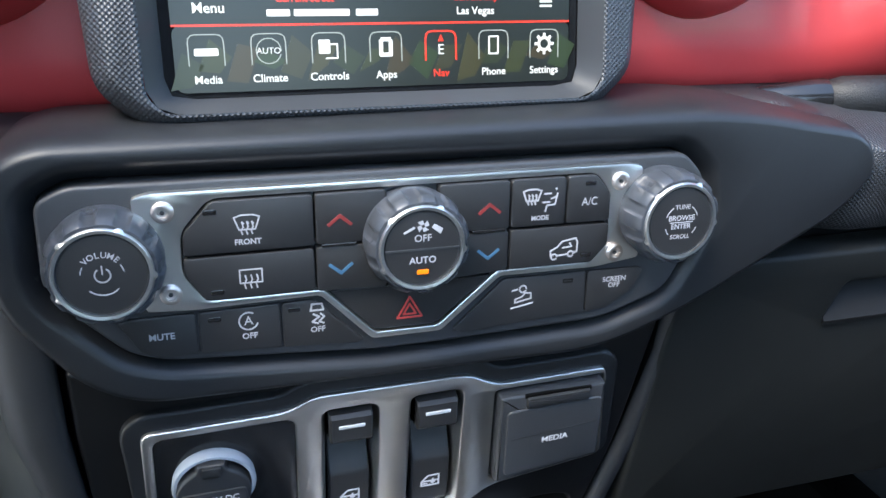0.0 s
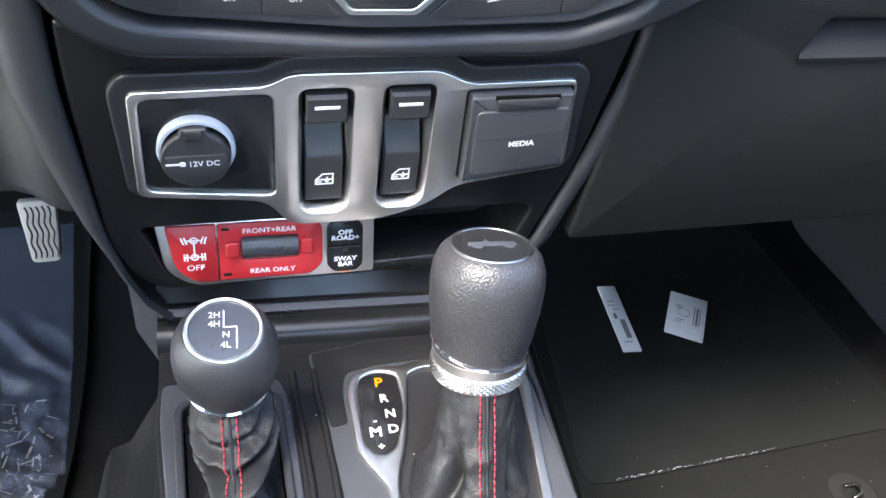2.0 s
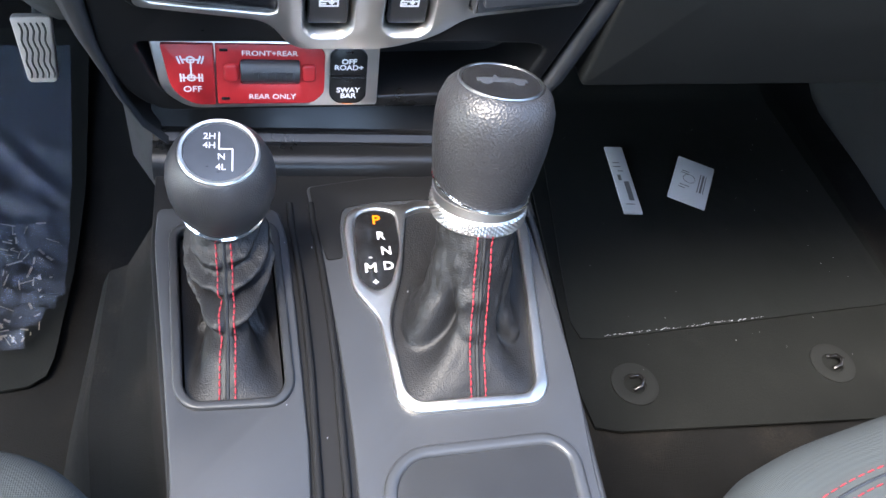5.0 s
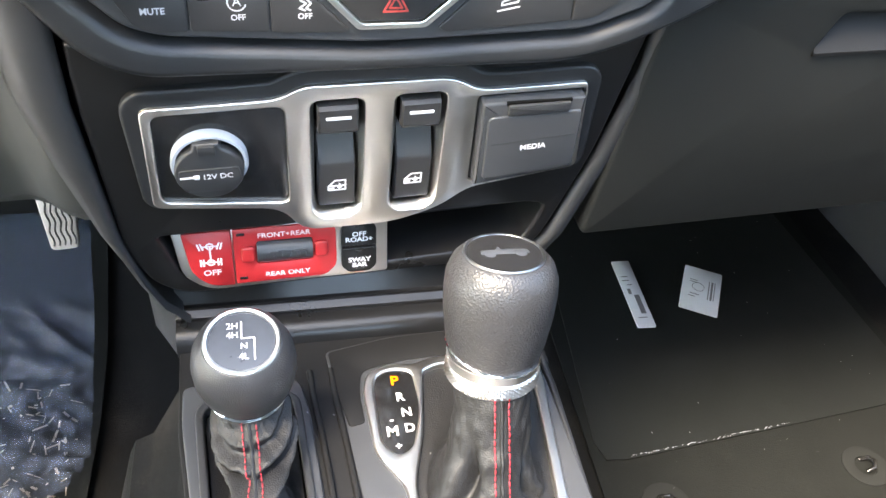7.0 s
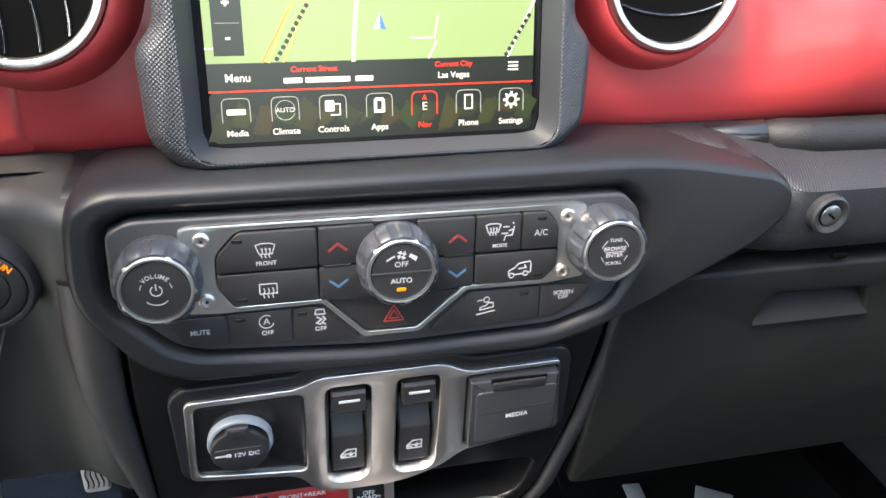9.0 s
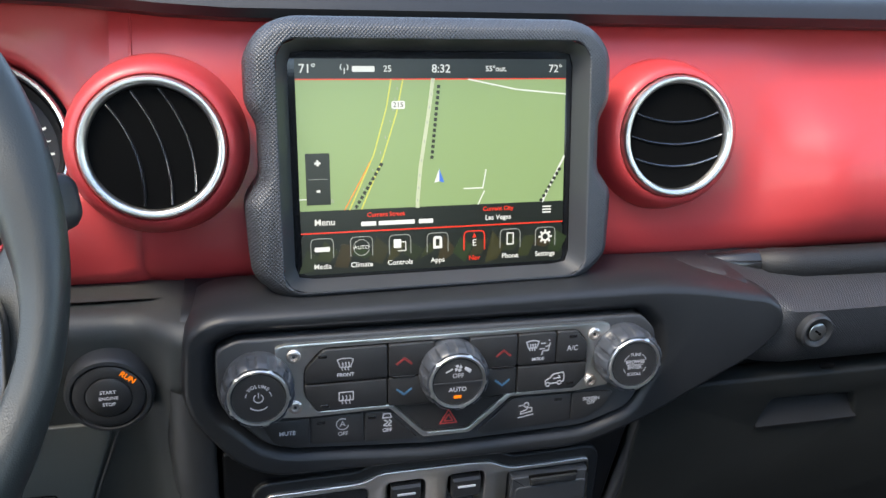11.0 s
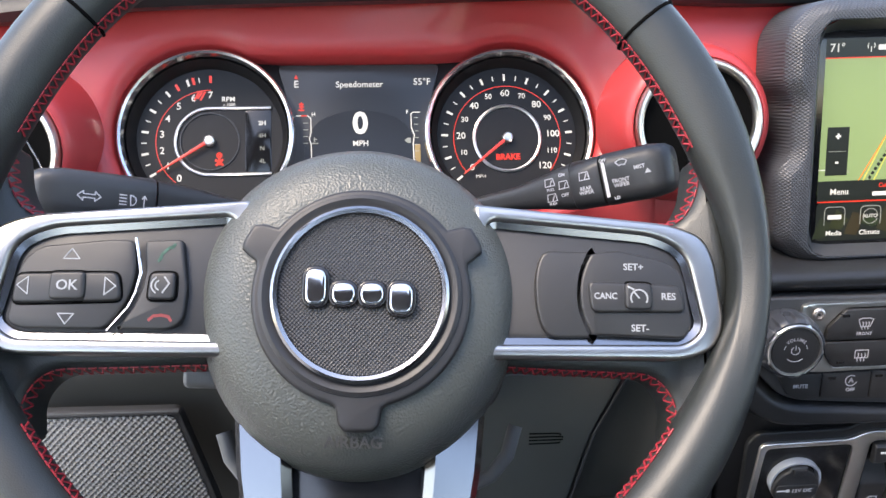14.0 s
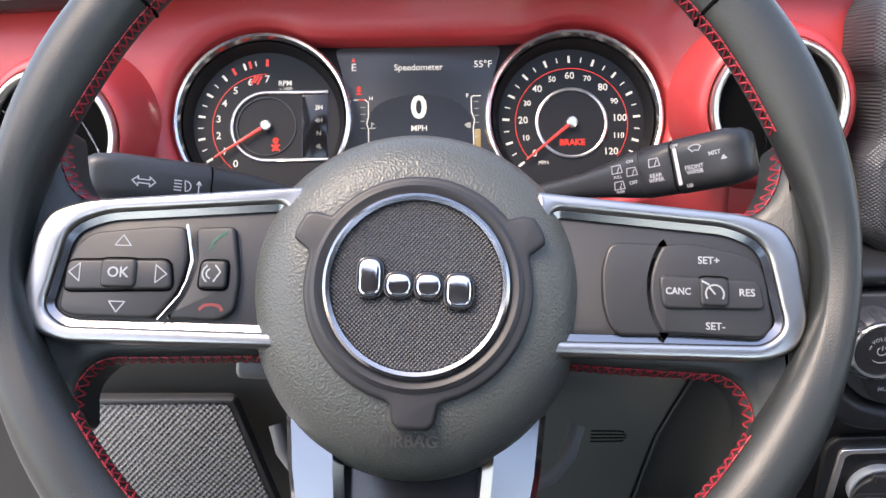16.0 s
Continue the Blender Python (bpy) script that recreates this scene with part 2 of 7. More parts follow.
def fill(bm, loops):
    """Closes the area between an outer loop of vertices and the holes in it, all in one plane."""
    o, n = loops[0][0].co.copy(), None
    k = len(loops[0])
    n = (loops[0][k // 3].co - o).cross(loops[0][2 * k // 3].co - o).normalized()
    u = n.orthogonal().normalized()
    v = n.cross(u)
    flat = [[Vector(((q.co - o).dot(u) * 1000, (q.co - o).dot(v) * 1000, 0)) for q in loop] for loop in loops]
    every = [q for loop in loops for q in loop]
    for a, b, c in tessellate_polygon(flat):
        try:
            bm.faces.new((every[a], every[b], every[c]))
        except ValueError:
            pass


def slab(bm, m, outer, w0, w1, bevel=0.5, holes=(), steps=2, back=True):
    """A plate with its outline, from w0 to w1 along its normal, with rounded front edges and openings right through."""
    fronts, backs = [], []
    for k, loop in enumerate((outer, *holes)):
        d = 1 if k == 0 else -1
        rings = [ring(bm, m, loop, w0)]
        for s in range(steps + 1):
            f = s / steps * math.pi / 2
            rings.append(ring(bm, m, inset(loop, d * bevel * (1 - math.cos(f))), w1 - bevel * (1 - math.sin(f))))
        for a, b in zip(rings, rings[1:]):
            bridge(bm, a, b)
        fronts.append(rings[-1])
        backs.append(rings[0])
    for group, wanted in ((fronts, True), (backs, back)):
        if not wanted:
            continue
        if not holes:
            bm.faces.new(group[0])
            continue
        fill(bm, group)
    return bm


def lathe(bm, m, profile, n=48, wave=None, caps=True):
    """Turns a profile of (radius, w) in millimetres about the frame's normal. wave(angle, step) scales the radius."""
    loops = []
    for k, (r, w) in enumerate(profile):
        loops.append([bm.verts.new(m @ Vector((r * (wave(2 * math.pi * i / n, k) if wave else 1) * math.cos(2 * math.pi * i / n) / 1000,
                                               r * (wave(2 * math.pi * i / n, k) if wave else 1) * math.sin(2 * math.pi * i / n) / 1000, w / 1000))) for i in range(n)])
    for a, b in zip(loops, loops[1:]):
        bridge(bm, a, b)
    if caps and profile[0][0] > 0.01:
        bm.faces.new(loops[0])
    if caps and profile[-1][0] > 0.01:
        bm.faces.new(loops[-1])
    bmesh.ops.remove_doubles(bm, verts=bm.verts, dist=1e-7)
    return bm


def loft(bm, loops, closed=True, caps=True):
    """A skin over loops of world points with the same count."""
    made = [[bm.verts.new(p) for p in loop] for loop in loops]
    for a, b in zip(made, made[1:]):
        bridge(bm, a, b, closed)
    if caps and closed:
        bm.faces.new(made[0])
        bm.faces.new(made[-1])
    return bm


def tube(bm, path, radius, n=10, closed=False):
    """A round bar along world points; radius in metres, one number or one a point."""
    k = len(path)
    path = [Vector(p) for p in path]
    loops, side = [], None
    for i, p in enumerate(path):
        t = (path[(i + 1) % k] - path[i - 1]) if closed else (path[min(i + 1, k - 1)] - path[max(i - 1, 0)])
        t.normalize()
        if side is None:
            side = t.orthogonal().normalized()
        side = (side - t * side.dot(t)).normalized()
        up = t.cross(side)
        r = radius[i] if isinstance(radius, (list, tuple)) else radius
        loops.append([p + (side * math.cos(2 * math.pi * j / n) + up * math.sin(2 * math.pi * j / n)) * r for j in range(n)])
    made = [[bm.verts.new(p) for p in loop] for loop in loops]
    for a, b in zip(made, made[1:]):
        bridge(bm, a, b)
    if closed:
        bridge(bm, made[-1], made[0])
    else:
        bm.faces.new(made[0])
        bm.faces.new(made[-1])
    return bm


def text(words, m, u, v, w, size, material, parent, name="lettering", bold=0.0, turn=0.0, align="CENTER", wide=1.0):
    """Raised lettering in the built-in font; size is the capitals' height in millimetres."""
    cu = bpy.data.curves.new(name, "FONT")
    cu.body, cu.size, cu.align_x, cu.align_y = words, size / 1000 / 0.72, align, "CENTER"
    cu.extrude, cu.offset, cu.resolution_u = 0.00004, bold / 1000, 3
    cu.space_line = 0.85
    tmp = bpy.data.objects.new(name, cu)
    me = bpy.data.meshes.new_from_object(tmp)
    bpy.data.objects.remove(tmp)
    bpy.data.curves.remove(cu)
    me.transform(shift(m, u, v, w, turn) @ Matrix.Diagonal((wide, 1, 1, 1)))
    me.name = name
    me.materials.clear()
    me.materials.append(material)
    ob = new(name, me)
    if parent:
        ob.parent = parent
        me.transform(world_of(parent).inverted())
    return ob


def stroke(bm, m, pts, width, w, thick=0.15):
    """Flat printed line along points (mm)."""
    for a, b in zip(pts, pts[1:]):
        a, b = Vector(a), Vector(b)
        d = b - a
        if d.length < 1e-5:
            continue
        d.normalize()
        n = Vector((-d.y, d.x)) * width / 2
        a, b = a - d * width * 0.3, b + d * width * 0.3
        slab(bm, m, [tuple(a - n), tuple(b - n), tuple(b + n), tuple(a + n)], w, w + thick, 0.02, steps=1)
    return bm


def icon(name, m, lines, width, w, material, parent, label=""):
    bm = bmesh.new()
    for pts in lines:
        if len(pts) > 2 and pts[0] == "fill":
            slab(bm, m, pts[1:], w, w + 0.15, 0.02, steps=1)
        else:
            stroke(bm, m, pts, width, w)
    return part(name, bm, material, parent, label)

# ---- frames of the main panels ----
HV = plane(0.0011, 0.0005, 0.7362, 1.5, 0.1, -0.1)
LP = plane(0.0006, 0.0225, 0.6125, -8, -0.5, 0.5) @ Matrix.Diagonal((0.978, 0.97, 0.95, 1))
AX = plane(0.0054, 0.0517, 0.597, 12, 1.0, 0.5) @ Matrix.Diagonal((0.984, 0.833, 0.95, 1))
SC = plane(0, 0.032, 0.8575, 8, 0.05, 1.3) @ Matrix.Scale(1.0414, 4)
WH = plane(-0.3669, -0.1063, 0.8236, 29.9, 3.4, 1.5) @ Matrix.Scale(1.10, 4)
GA = plane(-0.3788, 0.0943, 0.8611, 26.5, 1.5, 3.0)


def strip(name, xs, profile, material, kind="structure", label="", category="", sharp=38):
    """A skin that runs along x, with profile(x) giving (y, z) points."""
    bm = bmesh.new()
    loops = [[(x, y, z) for y, z in profile(x)] for x in xs]
    loft(bm, loops, closed=False, caps=False)
    ob = part(name, bm, material, None, label, sharp, kind, category)
    return ob


def ease(x, a, b):
    t = min(1, max(0, (x - a) / (b - a)))
    return t * t * (3 - 2 * t)


def steps(a, b, n):
    return [a + (b - a) * i / n for i in range(n + 1)]


# ---- cabin shell ----
def box(name, lo, hi, material, label, category, bevel=0.004):
    bm = bmesh.new()
    m = Matrix.Translation((0, 0, 0))
    o = [(lo[0] * 1000, lo[1] * 1000), (hi[0] * 1000, lo[1] * 1000), (hi[0] * 1000, hi[1] * 1000), (lo[0] * 1000, hi[1] * 1000)]
    slab(bm, m, o, lo[2] * 1000, hi[2] * 1000, bevel * 1000)
    return part(name, bm, material, None, label, kind="structure", category=category)


def floor_height(x, y):
    """The floor pan: level under the seats, rising as a toe board towards the front, lower on the driver's side."""
    right = 0.098 + 0.07 * max(0.0, y - 0.1) + 0.45 * max(0.0, y - 0.52)
    left = 0.09 + 0.25 * max(0.0, y - 0.30)
    k = ease(x, -0.14, 0.12)
    return left + (right - left) * k


xs, ys = steps(-0.80, 0.80, 48), steps(-1.6, 0.80, 80)
bm = bmesh.new()
loft(bm, [[(x, y, floor_height(x, y) - 0.004 + 0.004 * noise.noise((x * 9, y * 9, 0))) for y in ys] for x in xs], closed=False, caps=False)
part("floor", bm, M_CARPET, None, "black carpeted cabin floor rising into a toe board", kind="structure", category="floor")
box("wall_front", (-0.8, 0.80, 0.0), (0.8, 0.84, 0.92), M_CARPET, "black firewall behind the dashboard", "wall")
box("wall_left", (-0.86, -1.6, 0.0), (-0.80, -0.62, 0.86), M_GREY, "dark grey rear side lining under the window", "wall")
box("wall_left_front", (-0.86, 0.46, 0.0), (-0.80, 0.84, 0.94), M_GREY, "dark grey lining ahead of the open doorway", "wall")
box("door_sill", (-0.86, -0.62, 0.0), (-0.79, 0.46, 0.115), M_BLACK, "black sill of the open doorway", "sill")
box("wall_right", (0.80, -1.6, 0.0), (0.86, 0.84, 0.86), M_GREY, "dark grey door lining under the window", "wall")
box("wall_back", (-0.86, -1.66, 0.0), (0.86, -1.60, 0.86), M_GREY, "dark grey rear cabin panel", "wall")
# unseen roof pieces, open over the front seats to let top light in
box("ceiling", (-0.86, -1.66, 1.46), (0.86, -0.85, 1.50), M_HEAD, "unseen dark rear headliner that shapes the light", "ceiling")
box("roof_rail_left", (-0.86, -1.66, 1.38), (-0.80, 0.26, 1.46), M_HEAD, "unseen dark rail over the side windows", "roof rail")
box("roof_rail_right", (0.80, -1.66, 1.38), (0.86, 0.26, 1.46), M_HEAD, "unseen dark rail over the side windows", "roof rail")
box("windscreen_header", (-0.80, 0.20, 1.40), (0.80, 0.26, 1.46), M_HEAD, "unseen dark header over the windscreen", "header")
for sx, sy in ((-0.83, 0.50), (0.83, 0.50), (-0.83, -0.66), (0.83, -0.66), (-0.83, -1.62), (0.83, -1.62)):
    bm = bmesh.new()
    lean = 0.25 if sy > 0 else 0.0
    tube(bm, [(sx, sy + lean, 0.84), (sx, sy - lean, 1.46)], 0.035, 12)
    part("pillar", bm, M_GREY, None, "dark grey roof pillar beside the window", kind="structure", category="pillar")
bm = bmesh.new()
slab(bm, Matrix.Identity(4), rect(60000, 60000), -470, -460, 1)
part("ground", bm, mat("pale concrete lot", (0.32, 0.31, 0.29), 0.9, 0, 0.4, 60, 0.2, 0.6), None, "pale concrete ground outside the car", kind="structure", category="ground")


# ---- dashboard skins ----
def top_profile(x):
    d = 0.008 * ease(x, -0.62, -0.5) * (1 - ease(x, -0.24, -0.12))
    pts = [(0.80, 0.955), (0.40, 0.975), (0.20, 0.968), (0.125, 0.959), (0.095, 0.955), (0.083, 0.949), (0.079, 0.942), (0.084, 0.936), (0.10, 0.933), (0.14, 0.933)]
    return [(y, z + (d if y < 0.3 else 0)) for y, z in pts]


strip("dashboard_top", steps(-0.80, 0.80, 40), top_profile, M_SOFT, label="soft black dashboard top pad", category="dashboard")


def red_profile(x):
    k = ease(x, 0.235, 0.30)
    flat = [(0.105, 0.938), (0.094, 0.920), (0.086, 0.900), (0.079, 0.875), (0.074, 0.850), (0.070, 0.825), (0.066, 0.800), (0.066, 0.785), (0.075, 0.772), (0.10, 0.768)]
    full = [(0.110, 0.938), (0.100, 0.918), (0.090, 0.900), (0.078, 0.885), (0.052, 0.868), (0.040, 0.842), (0.038, 0.815), (0.046, 0.793), (0.060, 0.780), (0.10, 0.768)]
    back = 0.006 * (1 - ease(x, -0.185, -0.14)) * ease(x, -0.40, -0.30) + 0.006 * (1 - ease(x, -0.40, -0.30))
    return [(a[0] + (b[0] - a[0]) * k + back, a[1] + (b[1] - a[1]) * k) for a, b in zip(flat, full)]


strip("dashboard_panel_middle", steps(-0.19, 0.80, 84), red_profile, M_RED, label="red satin painted dashboard panel round the screen", category="dashboard panel", sharp=60)
strip("dashboard_panel_side", steps(-0.80, -0.575, 20), red_profile, M_RED, label="red satin painted dashboard end panel", category="dashboard panel", sharp=60)


def ledge_profile(x):
    k = ease(x, -0.185, -0.155)
    y0 = 0.002 + 0.028 * ease(x, -0.42, -0.26) - 0.024 * k
    return [(0.12, 0.7745), (0.072, 0.7745), (0.05, 0.7735), (0.032 + 0.03 * (1 - k), 0.772), (y0 + 0.014, 0.7705), (y0 + 0.006, 0.768), (y0 + 0.001, 0.763), (y0, 0.756), (y0 + 0.003, 0.735), (y0 + 0.012, 0.70), (y0 + 0.022, 0.66), (y0 + 0.033, 0.61), (y0 + 0.042, 0.570), (y0 + 0.054, 0.556), (0.12, 0.548), (0.80, 0.53)]


strip("dashboard_lower_left", steps(-0.80, -0.146, 66), ledge_profile, M_LOWER, label="soft black lower dashboard skin under the red panel", category="dashboard", sharp=60)

# the swollen centre housing round the climate controls
OUT = [(-134, 34), (-147, 28), (-150, -14), (-123, -50), (-106, -58), (92, -60), (131, -46), (212, -4), (226, 10), (226, 18), (218, 24), (150, 36)]
OUT = rounded(OUT, [14, 10, 16, 14, 18, 22, 24, 16, 6, 6, 10, 30])
HOLE = rounded([(-126, 28), (-138, 22), (-139, -14), (-112, -42), (-98, -47), (-12, -53), (12, -53), (92, -51), (124, -40), (142, -6), (138, 16), (127, 27)], [5, 5, 12, 6, 8, 6, 6, 8, 8, 12, 5, 5])


def housing():
    bm = bmesh.new()
    rings = []
    for d, w in ((-11.5, -60), (-11, -26), (-10, -12), (-8, -5), (-6.2, -1.8), (-4.6, -0.5), (-3.6, -0.25)):
        rings.append(ring(bm, HV, inset(OUT, d), w))
    for a, b in zip(rings, rings[1:]):
        bridge(bm, a, b)
    hole = [ring(bm, HV, inset(HOLE, d), w) for d, w in ((-8.0, -0.2), (-7.0, -0.4), (-5.6, -1.2), (-3.6, -3.6), (-1.6, -7.0), (-0.4, -8.6), (0, -9.0), (0, -16))]
    for a, b in zip(hole, hole[1:]):
        bridge(bm, a, b)
    fill(bm, [rings[-1], hole[0]])
    return part("dashboard_centre_housing", bm, M_SOFT, None, "soft black swollen housing round the climate controls", 55, "structure", "dashboard")


housing()
strip("dashboard_shelf", steps(-0.155, 0.215, 60), lambda x: [(0.12, 0.775), (0.075, 0.776), (0.066, 0.7765), (0.062, 0.7745), (0.05, 0.7742), (0.036, 0.774), (0.028, 0.7733), (0.02, 0.771), (0.016, 0.766), (0.018, 0.755), (0.03, 0.75)], M_SOFT, label="soft black shelf under the touch screen", category="dashboard", sharp=60)


# ---- centre stack below and console ----
def stack_loop(z):
    k = ease(z, 0.47, 0.665)
    hw = 0.108 + 0.030 * k
    y = 0.0246 + (0.615 - z) * 0.0524 + 0.045
    f = [(-hw - 0.03, 0.30), (-hw - 0.03, y + 0.05), (-hw - 0.012, y + 0.012), (-hw, y + 0.001), (-hw + 0.012, y), (hw - 0.012, y), (hw, y + 0.001), (hw + 0.012, y + 0.012), (hw + 0.03, y + 0.05), (hw + 0.03, 0.30)]
    return [(a - 0.005, b, z) for a, b in f]


bm = bmesh.new()
loft(bm, [stack_loop(z) for z in (0.40, 0.46, 0.49, 0.51, 0.53, 0.55, 0.58, 0.61, 0.64, 0.67, 0.70)])
part("centre_stack", bm, M_BLACK, None, "black plastic centre stack between the footwells", 45, "structure", "centre stack")
FASCIA = rounded([(-140, 74), (-141, 40), (-138, -60), (-128, -90), (-112, -103), (92, -106), (108, -90), (128, -20), (139, 60), (141, 74)], [2, 10, 14, 12, 12, 14, 14, 20, 10, 2])
POCKET = rounded([(-121, -52), (94, -55), (106, -58), (97, -88), (84, -94), (-96, -97), (-112, -86)], [4, 4, 6, 10, 8, 12, 10])
bm = bmesh.new()
WELL = rounded([(-36, 39), (-9.5, 39), (-9.5, -38), (-15, -43.5), (-31, -43.5), (-36.5, -38)], [5, 5, 5, 4, 4, 5], 4)
WELL2 = [(u + 42, v + 0.5) for u, v in WELL]
slab(bm, LP, FASCIA, -50, -2, 2.5, holes=[POCKET, inset(WELL, -4), inset(WELL2, -4)], steps=3)
part("centre_stack_fascia", bm, M_PIANO, None, "black plastic fascia with an open storage pocket", 40, "structure", "centre stack")
# back wall coloured near-black in place of the pocket's shade
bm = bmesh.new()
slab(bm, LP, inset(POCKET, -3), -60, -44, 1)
part("pocket_back", bm, M_VOIDSHADE, None, "storage pocket back, near-black for the shade inside", 40, "structure", "centre stack")
for s_ in (-1, 1):
    bm = bmesh.new()
    e = [(s_ * 142, 70), (s_ * 142, 38), (s_ * 131, -20), (s_ * 113, -86), (s_ * 98, -112)] if s_ > 0 else [(-141, 122), (-143, 70), (-144, 38), (-142, 0), (-139, -50), (-132, -88), (-124, -112), (-112, -128)]
    loops = []
    for (u, v) in e:
        thin = 1.0 if s_ > 0 else 0.16 + 0.84 * ease(v, -118, 70)
        c = lambda du, w: LP @ Vector(((u + s_ * du * thin) / 1000, v / 1000, w / 1000))
        loops.append([c(0, -6), c(0.5, -1.5), c(4, 0.5)] + ([c(10, -1), c(13, -6), c(15, -20), c(16, -70), c(16, -180)] if s_ > 0 else [c(14, -1), c(24, -7), c(30, -22), c(32, -70), c(32, -200)]))
    loft(bm, loops, closed=False, caps=False)
    part("centre_stack_side", bm, M_BLACK, None, "grained black side of the centre stack", 60, "structure", "centre stack")


def console_left(y):
    """The console narrows towards the rear on the driver's side."""
    return -0.128 + 0.022 * ease(-y, -0.02, 0.16)


def console_loop(y):
    z, l = 0.4265, console_left(y)
    return [(l - 0.16, y, -0.05), (l - 0.068, y, 0.268), (l - 0.061, y, 0.284), (l - 0.046, y, 0.291), (l - 0.014, y, z - 0.075), (l - 0.002, y, z - 0.012), (l + 0.001, y, z - 0.003), (l + 0.006, y, z), (0.100, y, z), (0.106, y, z - 0.002), (0.110, y, z - 0.009), (0.118, y, z - 0.10), (0.150, y, -0.05)]


bm = bmesh.new()
loft(bm, [console_loop(y) for y in steps(0.125, -0.75, 60)])
CONSOLE = [part("console_body", bm, M_CARPET, None, "black carpeted sides of the centre console", 40, "structure", "console")]

# black step that joins the console to the stack
CONSOLE.append(strip("console_step", steps(-0.132, 0.112, 30), lambda x: [(0.14, 0.51), (0.115, 0.498), (0.100, 0.480), (0.091, 0.464), (0.0897, 0.4634), (0.0883, 0.4634), (0.0880, 0.4614), (0.0838, 0.4582), (0.0824, 0.4582), (0.0821, 0.4562), (0.076, 0.4550), (0.071, 0.4525), (0.068, 0.4480), (0.0665, 0.440)], M_PIANO, label="stepped black moulding in front of the levers", category="console", sharp=30))


# ---- passenger side of the dashboard ----
def trim_profile(x):
    k = min(1.0, max(0.0, (x - 0.165) / 0.074))
    f = 0.040 - 0.040 * k
    d = 0.013 * ease(x, 0.19, 0.25)
    return [(0.10, 0.7775), (0.072, 0.7775), (f + 0.022, 0.777 - d), (f + 0.012, 0.776 - d * 1.2), (f + 0.004, 0.770 - d), (f, 0.762 - d * 0.5), (f + 0.001, 0.745), (f + 0.004, 0.725), (f + 0.009, 0.714), (f + 0.018, 0.710)]


strip("passenger_trim", steps(0.15, 0.80, 70), trim_profile, M_TRIM, label="hex-textured black trim band over the glovebox", category="dashboard trim", sharp=60)
strip("dashboard_underside", steps(0.16, 0.80, 30), lambda x: [(0.03, 0.712), (0.034, 0.70), (0.06, 0.60), (0.075, 0.585), (0.12, 0.57), (0.45, 0.55), (0.80, 0.53)], M_DARK, label="dark underside of the dashboard over the footwell", category="dashboard", sharp=60)


# ---- touch screen ----
def arc(u, v, r, a0, a1, n=10):
    return circle(r, u, v, n, a0, a1)


def touch_screen():
    t = thing("touch_screen", (0, 0.04, 0.776), "lit touch screen with a green map in textured grey bezel", "touch screen")
    half = [(90, -79), (109, -62), (111, -20), (101.5, -8), (101.5, 22), (108, 33), (108, 62), (98, 75.5), (84, 81)]
    outer = rounded(mirror(half), [12, 8, 6, 5, 5, 6, 8, 8, 10] + [10, 8, 8, 6, 5, 5, 6, 8, 12])
    inner = rect(170, 130, 7, 0.5, -2)
    lip = rounded([(-85, -72.5), (85, -72.5), (92, -65), (92, 61), (85, 69), (-85, 69), (-92, 61), (-92, -65)], 5)
    bm = bmesh.new()
    rings = [ring(bm, SC, outer, -45), ring(bm, SC, outer, -9), ring(bm, SC, inset(outer, 1.2), -5.5), ring(bm, SC, inset(outer, 6), 0.8), ring(bm, SC, inset(outer, 7.5), 1.6)]
    for a, b in zip(rings, rings[1:]):
        bridge(bm, a, b)
    hole = [ring(bm, SC, lip, 1.6), ring(bm, SC, inset(lip, 0.8), 0.9)]
    bridge(bm, hole[0], hole[1])
    fill(bm, [rings[-1], hole[0]])
    part("bezel", bm, M_BEZEL, t, "hex-textured grey bezel", 30)
    bm = bmesh.new()
    n = 96
    a = ring(bm, SC, spaced(inset(lip, 0.8), n), 0.9)
    b = ring(bm, SC, spaced(inset(inner, 0.2), n), -11.5)
    bridge(bm, a, b)
    part("inner_frame", bm, M_GREY, t, "smooth sloping inner frame", 50)
    bm = bmesh.new()
    slab(bm, SC, inset(inner, -1), -16, -12, 0.2)
    return t, part("glass", bm, M_SCREEN, t, "black display glass")


def spaced(poly, n):
    """n points evenly along an outline, from the point nearest to straight up, anticlockwise."""
    pts = poly if area2(poly) > 0 else list(reversed(poly))
    cu, cv = sum(p[0] for p in pts) / len(pts), sum(p[1] for p in pts) / len(pts)
    out = []
    for i in range(n):
        a = 2 * math.pi * i / n
        d = Vector((math.cos(a), math.sin(a)))
        best = None
        for j in range(len(pts)):
            p, q = Vector(pts[j - 1]) - Vector((cu, cv)), Vector(pts[j]) - Vector((cu, cv))
            e = q - p
            den = d.x * e.y - d.y * e.x
            if abs(den) < 1e-9:
                continue
            s = (p.x * e.y - p.y * e.x) / den
            k = (p.x * d.y - p.y * d.x) / den
            if s > 0 and -1e-6 <= k <= 1 + 1e-6 and (best is None or s > best):
                best = s
        out.append((cu + d.x * best, cv + d.y * best))
    return out


GLASS = touch_screen()[1]
S0 = shift(SC, 0.5, -3.5, -11.9) @ Matrix.Scale(0.985, 4)
# the lit picture: 165 wide, 126 high, about its middle


def lit(name, poly, w, material, label=""):
    bm = bmesh.new()
    slab(bm, S0, poly, w, w + 0.06, 0.01, steps=1)
    return part(name, bm, material, GLASS, label)


